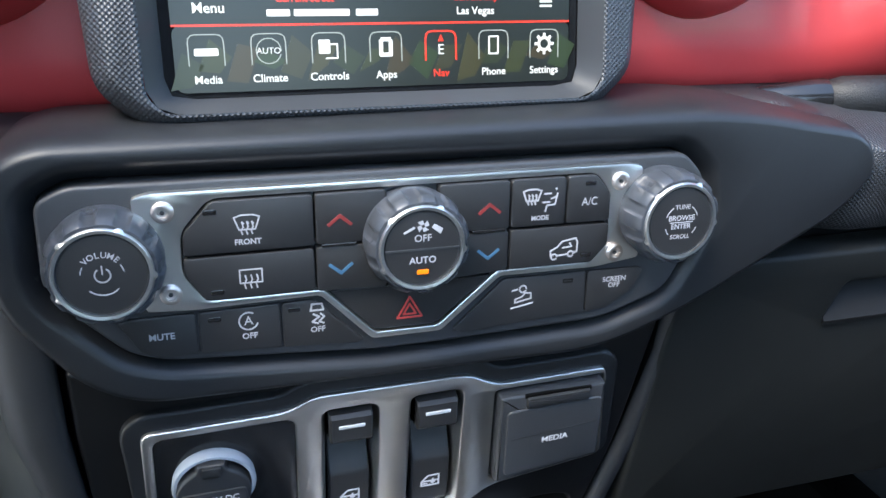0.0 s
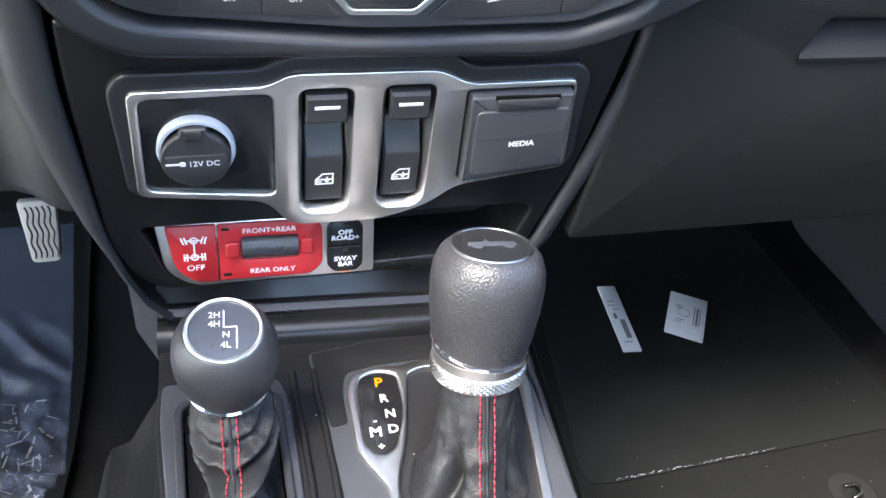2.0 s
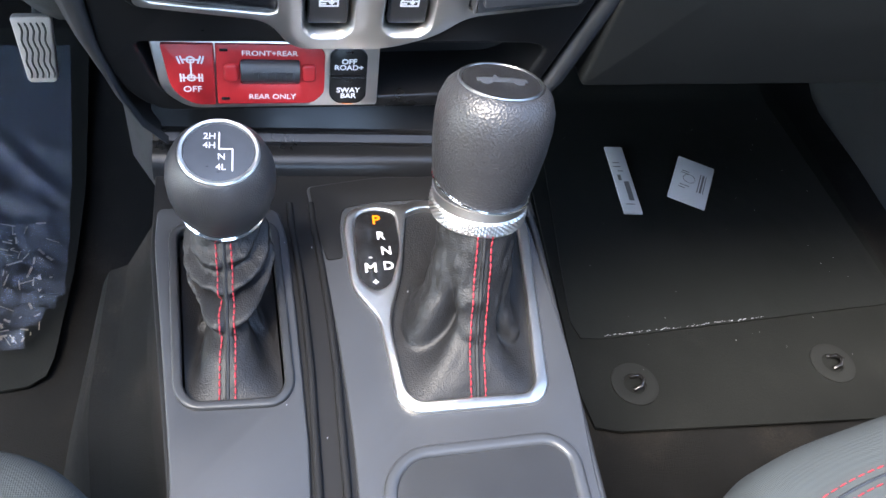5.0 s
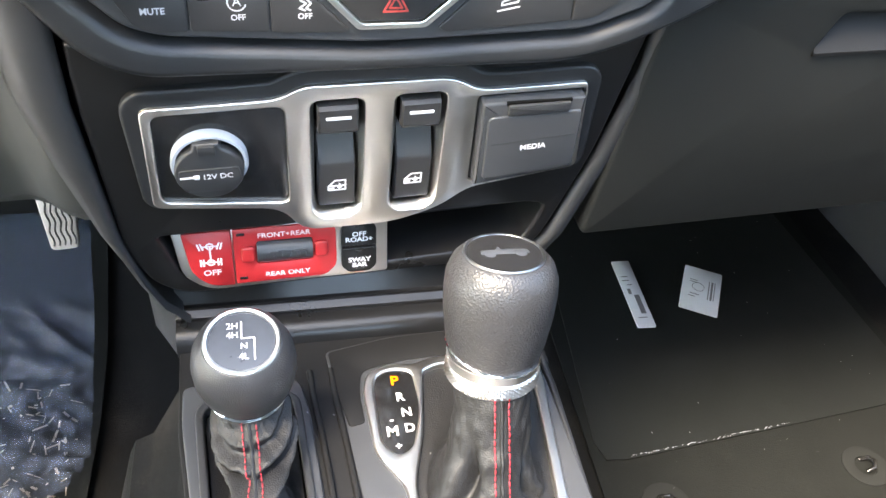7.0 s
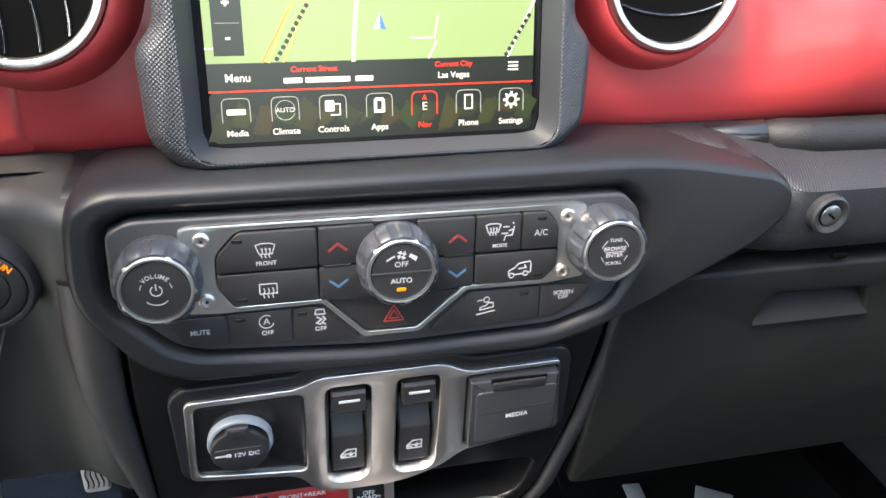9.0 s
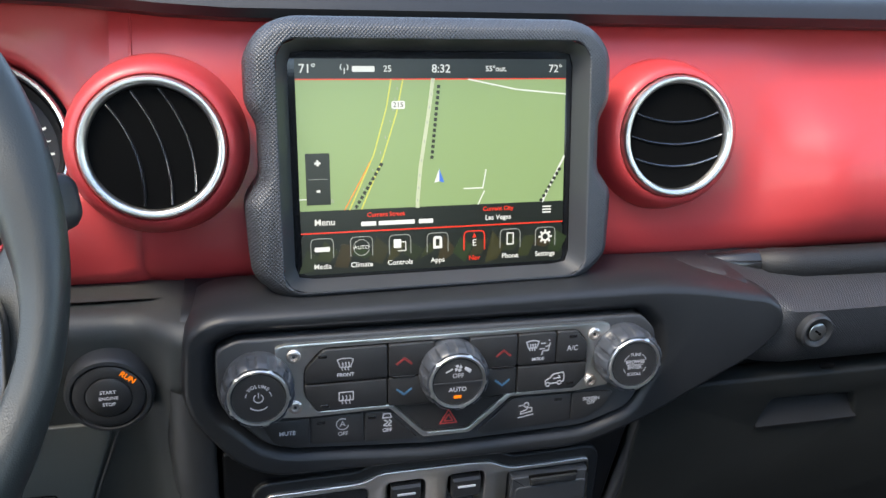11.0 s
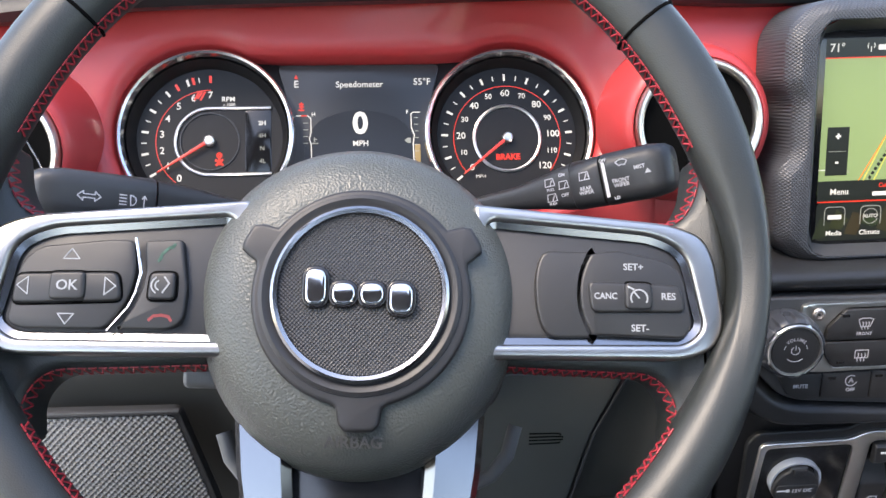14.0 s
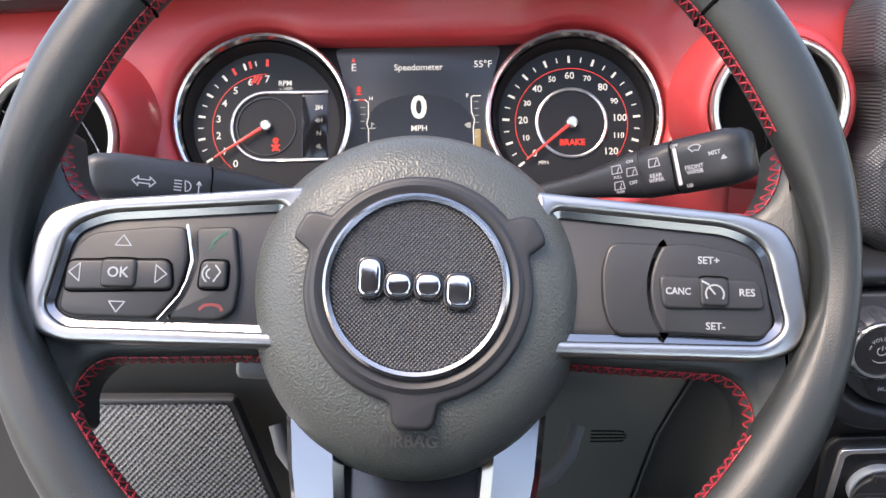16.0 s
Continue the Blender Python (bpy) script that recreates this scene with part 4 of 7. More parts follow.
lathe(bm, shift(km, 1.2, 1.0), [(20.0, -1), (20.4, 4.5), (19.6, 6), (18.0, 6), (17.2, 0)], 64)
SK = part("power_socket", bm, M_MILKY, SWITCHES, "power socket with a silver ring and black cap")
bm = bmesh.new()
capo = circle(18.2, 0, 0, 44, -245, 65) + [(6.5, 20.5), (-6.5, 20.5)]
slab(bm, shift(km, 0.5, -2.5), capo, 1, 9, 1.6, steps=3)
part("cap", bm, M_BLACK, SK, "black hinged cap")
bm = bmesh.new()
slab(bm, shift(km, 0.5, -2.5), rounded([(-15.5, 4), (15.5, 4), (16.5, -4), (12, -12), (-12, -12), (-16.5, -4)], 2), 8.8, 10, 0.4)
slab(bm, shift(km, 0.5, -2.5), rect(9, 6, 1, 0, 17), 8.8, 10.5, 0.5)
part("cap_ridge", bm, M_BLACK, SK)
text("12V DC", km, 4.5, -3.4, 10.4, 3.5, M_WHITE, SK, bold=0.06)
bm = bmesh.new()
slab(bm, km, rect(8, 1.3, 0.3, -11, -3.4), 10, 10.2, 0.05)
slab(bm, km, rect(3, 3, 0.8, -6.4, -3.4), 10, 10.2, 0.05)
part("plug_symbol", bm, M_WHITE, SK)


def window_switch(hole, du):
    # well floor coloured near-black in place of the shade down there
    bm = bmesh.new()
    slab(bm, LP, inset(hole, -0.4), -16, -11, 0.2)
    sw = part("window_switch", bm, M_VOIDSHADE, SWITCHES, "black rocker switch in a deep well")
    bm = bmesh.new()
    c = lambda u, v, w: LP @ Vector(((u + du) / 1000, v / 1000, w / 1000))
    prof = [(36, -11), (36, 5.5), (34.6, 7.6), (22.4, 8.8), (20.2, 7.4), (19.4, 3), (18.6, -6), (13, -8.5), (-2, -1.6), (-5, 0.8), (-7.5, 1.6), (-34, 1.8), (-36.5, 0.6), (-38, -10)]
    loft(bm, [[c(-10.4, v, w - 5) for v, w in prof], [c(-10.1, v, w - 1.0) for v, w in prof], [c(-9.3, v, w) for v, w in prof], [c(9.3, v, w) for v, w in prof], [c(10.1, v, w - 1.0) for v, w in prof], [c(10.4, v, w - 5) for v, w in prof]], closed=False, caps=False)
    part("rocker", bm, M_BUTTON, sw, "black rocker", 28)
    bm = bmesh.new()
    slab(bm, LP, rect(12.5, 1.8, 0.4, du, 30), 6, 8.45, 0.15)
    part("white_mark", bm, M_WHITE, sw, "white bar")
    k = shift(LP, du, -21, 1.9)
    icon("window_symbol", k, [[(-4.6, -3.4), (4.6, -3.4), (4.6, 3.4), (-1, 3.4), (-4.6, -0.4), (-4.6, -3.4)], [(-4.6, -0.4), (4.6, -0.4)], [(-4.2, -2), (-1.6, -2)], [(1.4, 1.0), (1.4, -2.2)], [(0.4, -1.2), (1.4, -2.2), (2.4, -1.2)]], 0.9, 0, M_WHITE, sw)


window_switch(SW1, -22.8)
window_switch(SW2, 19.2)
bm = bmesh.new()
slab(bm, LP, inset(FLAP, 1.6), 0, 10.5, 1.6, steps=4)
FL = part("media_flap", bm, M_GREY, SWITCHES, "closed black media flap")
bm = bmesh.new()
slab(bm, LP, rounded([(54, 25), (106.5, 26), (108, -13), (56, -19)], 4), 10, 11.6, 1.0, steps=3)
part("raised_face", bm, M_GREY, FL)
bm = bmesh.new()
slab(bm, LP, rect(34, 6.5, 1, 81, 29.2), 9, 12.6, 1.0)
part("finger_tab", bm, M_BLACK, FL)
bm = bmesh.new()
slab(bm, LP, rect(36, 2.0, 0.5, 81, 32.6), 9, 10.8, 0.2)
part("tab_slot", bm, M_VOIDSHADE, FL)
icon("edge_line", LP, [[(58, 6.5), (70, 7.2), (105, 10)]], 0.6, 11.6, M_BLACK, FL)
text("MEDIA", LP, 82, 3.2, 11.68, 3.6, M_WHITE, FL, bold=0.1, turn=-2)


# ---- axle lock switch ----
AXLE = thing("axle_lock_switch", (-0.05, 0.06, 0.505), "red axle lock and black sway bar switches in silver bracket", "switch")
bm = bmesh.new()
slab(bm, AX, rounded([(-118, -51), (5.5, -52), (5.5, -96.5), (-100, -98.5), (-114, -86)], [2, 2, 2, 8, 8]), -14, 1.5, 0.8)
part("bracket", bm, M_SATIN, AXLE, "brushed silver bracket")
bm = bmesh.new()
slab(bm, AX, rounded([(-112.5, -53), (-85.2, -53), (-85.2, -94.8), (-98, -94.6), (-108.5, -84)], [2, 1, 1, 7, 8]), -1, 4, 0.8)
LOCK = part("lock_button", bm, M_REDSW, AXLE, "red axle lock button")
bm = bmesh.new()
slab(bm, AX, rounded([(-84.4, -53), (-30, -53.2), (-25.4, -58), (-25.4, -87), (-32, -94.4), (-84.4, -94.8)], [1, 4, 3, 4, 4, 1]), -1, 3.2, 0.8, holes=[rect(32, 17, 2, -55.5, -72)])
RED = part("lock_frame", bm, M_REDSW, AXLE, "red switch frame")
bm = bmesh.new()
c2 = lambda u, a: AX @ Vector((u / 1000, (-72 + 8.6 * math.sin(a)) / 1000, (-1 + 7.5 * math.cos(a)) / 1000))
loft(bm, [[c2(u, radians(-85 + 170 * i / 12)) for i in range(13)] for u in (-71.4, -70.6, -40.4, -39.6)], closed=False, caps=False)
BAR = part("barrel", bm, M_GREY, AXLE, "ribbed black barrel switch", 60)
bm = bmesh.new()
for i in range(5):
    u = -64.4 + i * 4.6
    slab(bm, AX, [(u, -70.2), (u + 3.2, -70.2), (u + 3.2, -74.6), (u + 2.3, -74.6), (u + 2.3, -71.1), (u, -71.1)], 5, 7.3, 0.15)
part("barrel_rib", bm, M_KNOB, BAR)
for u in (-76.5, -34.5):
    bm = bmesh.new()
    slab(bm, AX, rect(8, 12, 3, u, -72), 2, 5.4, 1.5, steps=3)
    part("grip", bm, M_REDSW, RED, "rounded red grip")
text("FRONT+REAR", AX, -55.6, -59.2, 3.25, 3.5, M_WHITE, RED, bold=0.07)
text("REAR ONLY", AX, -54.5, -89.4, 3.25, 3.5, M_WHITE, RED, bold=0.07)
text("OFF", AX, -97.2, -83.6, 4.05, 4.1, M_WHITE, LOCK, bold=0.07)
icon("axle_symbol", AX, [[(-102.6, -61.2), (-101.2, -65.6)], [(-93.6, -65.6), (-92.2, -61.2)], [(-102, -63.4), (-93, -63.4)], [(-97.4, -63.4), (-97.4, -75.6)], [(-101.4, -73.2), (-101.4, -78)], [(-93.4, -73.2), (-93.4, -78)], [(-102.6, -75.6), (-92.2, -75.6)], [(-104.2, -61.4), (-103, -65.8)], [(-91.8, -65.8), (-90.6, -61.4)], [(-103, -73.2), (-103, -78)], [(-91.8, -73.2), (-91.8, -78)], circle(2.0, -97.4, -63.4, 12), circle(2.0, -97.4, -75.6, 12)], 0.95, 4.02, M_WHITE, LOCK)
for u, v in ((-80, -57), (-80, -90.5)):
    bm = bmesh.new()
    slab(bm, AX, rect(4.4, 1.8, 0.3, u, v, 2), 3, 3.5, 0.1)
    part("indicator", bm, M_GLOSS, RED)
for v0, v1, words, nm in ((-54.4, -73.8, "OFF\nROAD+", "off_road_button"), (-74.5, -94.2, "SWAY\nBAR", "sway_bar_button")):
    bm = bmesh.new()
    top = v0 > -60
    o, i = (v0, v1) if top else (v1, v0)
    d = -5 if top else 5
    slab(bm, AX, rounded([(-18.5, o), (-5.5, o), (-1.5, o + d), (-1.5, i), (-22.5, i), (-22.5, o + d)], [3, 3, 2, 0.6, 0.6, 2], 4), 0, 4, 0.8)
    b_ = part(nm, bm, M_PIANO, AXLE, "black rocker button")
    text(words, AX, -12, (v0 + v1) / 2 - 2.0, 4.05, 3.5, M_WHITE, b_, bold=0.12)
    bm = bmesh.new()
    slab(bm, AX, rect(4.4, 1.5, 0.3, -12, v0 - 2.8, 2), 3.5, 4.2, 0.1)
    part("indicator", bm, M_GLOSS, b_)
bm = bmesh.new()
slab(bm, AX, rect(6, 0.5, 0.2, -12, -95.2), 1.2, 1.7, 0.05)
part("amber_lamp", bm, G_AMBER, AXLE, "lit amber lamp under the button")


# ---- console fittings ----
BEFORE = set(bpy.data.objects)
CT = Matrix.Translation((0, 0, 0.444))


def axis_frame(at, axis):
    w = Vector(axis).normalized()
    u = (Vector((1, 0, 0)) - w * w.x).normalized()
    v = w.cross(u)
    return Matrix(((u.x, v.x, w.x, at[0]), (u.y, v.y, w.y, at[1]), (u.z, v.z, w.z, at[2]), (0, 0, 0, 1)))


def stitches(bm, pts, length=0.0032, gap=0.0016, r=0.0005, lift=None):
    """Short thread stitches along a polyline of world points."""
    pts = [Vector(p) for p in pts]
    run, on, left = [], True, length
    cur = pts[0]
    start = cur
    i = 1
    while i < len(pts):
        d = pts[i] - cur
        if d.length <= left:
            left -= d.length
            cur = pts[i]
            i += 1
        else:
            cur = cur + d.normalized() * left
            if on:
                run.append((start, cur))
            on = not on
            left = length if on else gap
            start = cur
    for a, b in run:
        m = (a + b) / 2
        tube(bm, [a, a.lerp(m, 0.4) + (lift or Vector()) * 0.6, m + (lift or Vector()), b.lerp(m, 0.4) + (lift or Vector()) * 0.6, b], [r * 0.5, r, r, r, r * 0.5], 5)
    return bm


def bell(x, at, wide):
    return math.exp(-((x - at) / wide) ** 2)


def boot(base, neck, radius, foot, parent, label, folds, tuck, t1, t2, seed, skirt=0.0):
    """A leather gaiter: a skirt that sinks into the console, a slim sleeve up to the collar, folds, and a double-stitched seam facing the driver."""
    n, rows = 150, 64
    b = spaced(base, n)
    top = neck.translation
    foot = Vector(foot)
    loops = []
    for k in range(rows + 1):
        t = k / rows
        c = foot.lerp(top, t)
        loop = []
        for i in range(n):
            a = 2 * math.pi * i / n
            front = max(0.0, -math.sin(a)) ** 3
            lo = Vector((b[i][0] / 1000, b[i][1] / 1000, 0.444))
            r = radius(t)
            around = neck.to_3x3() @ Vector((math.cos(a), math.sin(a), 0))
            flat = Vector((math.cos(a), math.sin(a), 0))
            hi = c + flat.lerp(around, t) * r
            q = min(1.0, t / (t1 + (t2 - t1) * front + skirt * bell(a, 3.0, 0.75)))
            e = 1 - (1 - q) ** (2.0 - 0.7 * front)
            p = lo.lerp(hi, e)
            p.z = lo.z + (top.z - lo.z) * t ** (1.35 - 0.3 * front) + (around.z * r * t * t)
            p.z -= tuck * (1 - front) * bell(t, 0.16, 0.13)
            seam = 1 - 0.75 * bell(abs(a - 1.5 * math.pi), 0, 0.2)
            w = folds(a, t) * seam
            w += 0.0016 * noise.noise((math.cos(a) * 2.4 + seed, math.sin(a) * 2.4, t * 7)) + 0.0007 * noise.noise((math.cos(a) * 6 + seed, math.sin(a) * 6, t * 16))
            edge = min(1.0, t * 7) * min(1.0, (1 - t) * 9)
            loop.append(p + (flat + Vector((0, 0, 0.25))) * (w * edge))
        loops.append(loop)
    bm = bmesh.new()
    loft(bm, loops, closed=True, caps=False)
    ob = part("boot", bm, M_BOOT, parent, label, 80)
    i0 = int(round(0.75 * n))
    up = Vector((0, -0.0008, 0.0005))
    bm = bmesh.new()
    for d in (-1, 1):
        pts = []
        for loop in loops[:-1]:
            p, q = Vector(loop[i0]), Vector(loop[(i0 + d * 3) % n])
            pts.append(p + (q - p).normalized() * 0.0040 + up)
        stitches(bm, pts, 0.0033, 0.0007, 0.00046, Vector((0, -0.0004, 0.0003)))
    part("stitching", bm, M_THREAD, ob, "double row of red stitches")
    bm = bmesh.new()
    tube(bm, [Vector(loop[i0]) + up * 0.2 for loop in loops], 0.0011, 6)
    part("seam", bm, M_BOOT, ob)
    return ob


def gear_folds(a, t):
    f = -0.0105 * bell(a, 3.92, 0.15) * bell(t, 0.36, 0.20) + 0.0034 * bell(a, 3.5, 0.22) * bell(t, 0.34, 0.22)
    f -= 0.0085 * bell(a, 5.52, 0.14) * bell(t, 0.34, 0.20)
    f += 0.0035 * bell(a, 5.9, 0.2) * bell(t, 0.20, 0.08) - 0.002 * bell(a, 0.1, 0.4) * bell(t, 0.36, 0.08)
    f += 0.0008 * math.sin(t * 30 + 2.2 * math.sin(a)) * bell(a, 4.6, 0.7) * bell(t, 0.45, 0.2)
    return f


def transfer_folds(a, t):
    side = (1 - math.cos(a - 1.5 * math.pi)) / 2
    lean = 0.05 * math.cos(a)
    f = 0.0
    for t0, amp, wide in ((0.74, 0.0022, 0.045), (0.56, 0.0062, 0.055), (0.38, 0.0082, 0.05)):
        f += amp * bell(t, t0 + 0.26 * side + lean, wide) - 0.9 * amp * bell(t, t0 - 0.09 + 0.26 * side + lean, 0.035)
    f += 0.007 * bell(a, 5.4, 0.35) * bell(t, 0.40, 0.07) + 0.006 * bell(a, 3.9, 0.3) * bell(t, 0.30, 0.07)
    f -= 0.006 * bell(a, 5.7, 0.4) * bell(t, 0.22, 0.09) + 0.006 * bell(a, 3.5, 0.4) * bell(t, 0.20, 0.09)
    return f


# gear lever
GEAR = thing("gear_lever", (0.049, -0.04, 0.444), "black leather gear lever with chrome collar and red-stitched boot", "gear lever")
GK = axis_frame((0.0507, -0.0262, 0.5115), (0.03, 0.20, 0.98))
HOLE_G = rounded([(24, 30), (34, 34), (97, 33), (96, 8), (91, -32), (82, -100), (76, -107), (15, -109), (9, -101), (5, -56), (16, -20)], [4, 4, 6, 8, 12, 6, 6, 6, 6, 14, 10])
boot(HOLE_G, GK @ pose(0, 0, 0.002), lambda t: 0.0215 + 0.001 * (1 - t) ** 2, (0.048, -0.076, 0.447), GEAR, "soft black leather gaiter", gear_folds, 0.004, 0.46, 0.26, 3.1, 0.42)
bm = bmesh.new()
lathe(bm, GK, [(24.5, 4), (25.6, 10), (27.8, 21), (29.8, 37), (30.4, 50), (29.8, 58.5), (27.2, 65.5), (23.5, 69.5), (21.5, 70.5)], 64)
KN = part("knob", bm, M_LEATHER, GEAR, "grained black leather knob", 60)
bm = bmesh.new()
lathe(bm, GK, [(23.2, -6.4), (25.2, -6.2), (25.8, -5.2), (26.3, -4.2), (26.3, -2.9), (26.4, -1.6), (26.4, -0.3), (26.4, 1), (26.3, 2.3), (25.6, 3.2), (24.6, 4)], 200, lambda a, s: 1 + (0.013 * (1 if (int(a / math.pi * 50 + 0.01) + s) % 2 else -1) if 2 < s < 9 else 0))
part("collar", bm, M_SATIN, KN, "knurled satin chrome collar", 20)
bm = bmesh.new()
pts = []
for i in range(72):
    a = 2 * math.pi * i / 72
    h = 9 + 7.5 * (0.5 + 0.5 * math.cos(a - 2.9)) ** 2
    r = 25.2 + (h - 4) * 0.12
    pts.append(GK @ Vector((r * math.cos(a) / 1000, r * math.sin(a) / 1000, h / 1000)))
tube(bm, pts, 0.0009, 6, closed=True)
part("chrome_line", bm, M_CHROME, KN, "slanting chrome line")
bm = bmesh.new()
lathe(bm, GK, [(25.4, 3.6), (26.0, 8), (26.2, 9.5), (25.4, 9.8)], 72)
part("collar_band", bm, M_SATIN, KN, "smooth silver band")
bm = bmesh.new()
lathe(bm, GK, [(21.8, 69.4), (21.7, 71.0), (21.0, 71.5), (20.2, 71.2), (19.8, 70.5)], 64)
part("top_ring", bm, M_SPOKE, KN, "thin silver ring")
bm = bmesh.new()
lathe(bm, GK, [(20, 69), (19.9, 71), (12, 71.4), (0, 71.6)], 48)
part("top_cap", bm, M_GLOSS, KN, "glossy dark cap")
bm = bmesh.new()
slab(bm, shift(GK, 0, 0, 71.5), rounded([(-13, -2.2), (-12.4, 1.8), (-4, 2.4), (-3, 5), (-1.8, 5), (-1.2, 2.2), (5, 2.4), (12.6, 1.8), (13.4, -2), (10, -2.6), (-10, -2.6)], 0.6, 2), -0.2, 0.25, 0.05)
for u in (-8.2, 8.4):
    lathe(bm, shift(GK, u, -2.6, 71.5), [(2.9, -0.2), (2.9, 0.3), (0, 0.3)], 20)
part("vehicle_silhouette", bm, M_KNOB, KN, "grey vehicle silhouette")

# four-wheel-drive lever
TRANS = thing("transfer_lever", (-0.085, -0.04, 0.444), "black four-wheel-drive lever with red-stitched leather boot", "gear lever")
TK = axis_frame((-0.0840, -0.0075, 0.4925), (0.02, -0.24, 0.97))
HOLE_T = rounded([(-113, 16), (-61, 18), (-54, -94), (-58, -101), (-98, -101), (-103, -94)], [8, 8, 5, 5, 5, 5])
boot(HOLE_T, TK @ pose(0, 0, 0.0), lambda t: 0.0172 - 0.0062 * bell(t, 0.34, 0.15), (-0.081, -0.052, 0.446), TRANS, "soft folded black leather gaiter", transfer_folds, 0.012, 0.30, 0.62, 7.7)
bm = bmesh.new()
lathe(bm, TK, [(20.5, -1), (22, 2), (25.6, 10), (27.4, 20), (27.6, 28), (26.6, 36), (24, 43), (20.6, 47.5), (19.6, 48.4)], 64)
TKN = part("knob", bm, M_VINYL, TRANS, "rounded black knob", 60)
bm = bmesh.new()
lathe(bm, TK, [(21.6, -3.4), (22.8, -2.4), (23, 0), (22, 1)], 64)
part("collar", bm, M_CHROME, TKN, "thin chrome collar")
bm = bmesh.new()
lathe(bm, TK, [(19.9, 47.2), (19.7, 49.2), (18.9, 50.0), (17.5, 49.8), (16.9, 48)], 64)
part("top_ring", bm, M_SATIN, TKN, "bright silver ring")
bm = bmesh.new()
lathe(bm, TK, [(17.1, 47), (17.0, 48.8), (9, 49.3), (0, 49.5)], 48)
part("top_cap", bm, M_KNOB, TKN, "glossy black pattern plate")
TT = shift(TK, 0, 0, 49.6, 0)
for words, u, v in (("2H", -4.6, 8.6), ("4H", -4.6, 3.2), ("N", 1.2, -3.4), ("4L", 1.0, -9.4)):
    text(words, TT, u, v, 0.02, 3.6, M_WHITE, TKN, bold=0.03)
icon("shift_pattern", TT, [[(0, 11), (0, 1.2), (6.4, 1.2), (6.4, -11.4)]], 0.7, 0.02, M_WHITE, TKN)

# gear indicator and silver bezel
GB = thing("gear_indicator_panel", (0.045, -0.04, 0.444), "satin silver keyhole panel with lit gear letters", "panel")
OUTG = rounded([(-16, 18), (-12, 33), (5, 39), (19, 36), (32, 41), (100, 41), (103, 14), (98, -24), (88.5, -103), (81, -113.5), (12.5, -115.5), (4.5, -108), (0, -54), (-5, -45), (-14, -30)], [6, 8, 10, 8, 6, 6, 8, 12, 10, 10, 8, 8, 12, 8, 8])
PR = rounded([(-9, 20), (-6, 29), (4, 33), (17, 30), (18, 0), (9, -29), (0, -34), (-9, -24)], [6, 6, 8, 5, 10, 6, 6, 6])
bm = bmesh.new()
slab(bm, CT, OUTG, -2, 3.2, 1.6, holes=[inset(HOLE_G, 0.5), PR], steps=4)
part("rim", bm, M_SATIN, GB, "satin silver keyhole rim", 40)
bm = bmesh.new()
slab(bm, CT, inset(PR, -0.3), -1, 2.2, 0.4)
IND = part("indicator_window", bm, M_GLOSS, GB, "glossy black gear window")
PT = shift(CT, 0, 0, 2.3)
for c, u, v, mt, h in (("P", 5, 23.5, G_AMBER, 7.5), ("R", 6.6, 10, M_WHITE, 6.4), ("N", 9, -2.5, M_WHITE, 6.4), ("D", 9.2, -14.5, M_WHITE, 6.4), ("M", -1.6, -16, M_WHITE, 7.4), ("+", 0.5, -27, M_WHITE, 5.0), ("-", -1, -7, M_WHITE, 5.0)):
    text(c, PT, u, v, 0.05, h, mt, IND, bold=0.2)

# plates of the console top
bm = bmesh.new()
slab(bm, CT, rounded([(-127, 36), (-55, 35), (-50, 10), (-46, -50), (-42, -130), (-43, -420), (-104, -420), (-106, -150), (-116, -70), (-126, 6)], [6, 8, 8, 20, 6, 3, 3, 20, 30, 10]), -18, 1.8, 1.5, holes=[inset(HOLE_T, -3)], steps=3)
part("console_plate", bm, M_GREY, None, "dark grey console plate round the smaller lever", 40, "structure", "console")
bm = bmesh.new()
slab(bm, CT, rounded([(-37, 56), (7, 65), (60, 67), (100, 62), (105, 20), (106, -46), (107, -93), (101, -160), (99, -420), (-19, -420), (-20, -127), (-24, -62), (-32, 13)], [4, 10, 10, 6, 20, 20, 20, 20, 3, 3, 20, 20, 20]), -18, 0.4, 1.2, holes=[inset(HOLE_G, -2)], steps=3)
part("console_plate_wide", bm, M_GREY, None, "dark grey satin console plate round the gear lever", 40, "structure", "console")
bm = bmesh.new()
slab(bm, CT, inset(HOLE_T, -6), 1.5, 4.5, 1.4, holes=[inset(HOLE_T, -1)], steps=3)
part("boot_frame", bm, M_BLACK, None, "black frame round the leather gaiter", 40, "structure", "console")
bm = bmesh.new()
for off in (0, 13.5):
    pts = [CT @ Vector(((u + off) / 1000, v / 1000, 0.0005)) for u, v in ((-48, 40), (-47, 20), (-44, -10), (-41.5, -44), (-39.5, -84), (-38.5, -150), (-38, -400))]
    tube(bm, pts, 0.0021, 10)
slab(bm, CT, [(-131, 74), (112, 74), (112, 30), (-20, 20), (-10, -420), (-104, -420), (-108, -150), (-128, 0)], -14, -1.0, 1, holes=[inset(HOLE_T, -4)])
part("console_rib", bm, M_DARK, None, "rounded black ribs along the console", 60, "structure", "console")
# dark sheet over the grey plate, in place of the shading there
bm = bmesh.new()
slab(bm, CT, rounded([(-35.5, 54.5), (7, 63.5), (60, 65.5), (99, 60.5), (102, 42), (30, 43), (5, 41), (-15, 36), (-18, 18), (-17, -6), (-27, -8), (-31, 13)], [3, 10, 10, 5, 3, 3, 8, 6, 6, 3, 3, 10]), 0.3, 1.3, 0.6)
part("console_black_plate", bm, M_DARK, None, "added dark plate for the shading in front of the gear indicator", 40, "structure", "console")
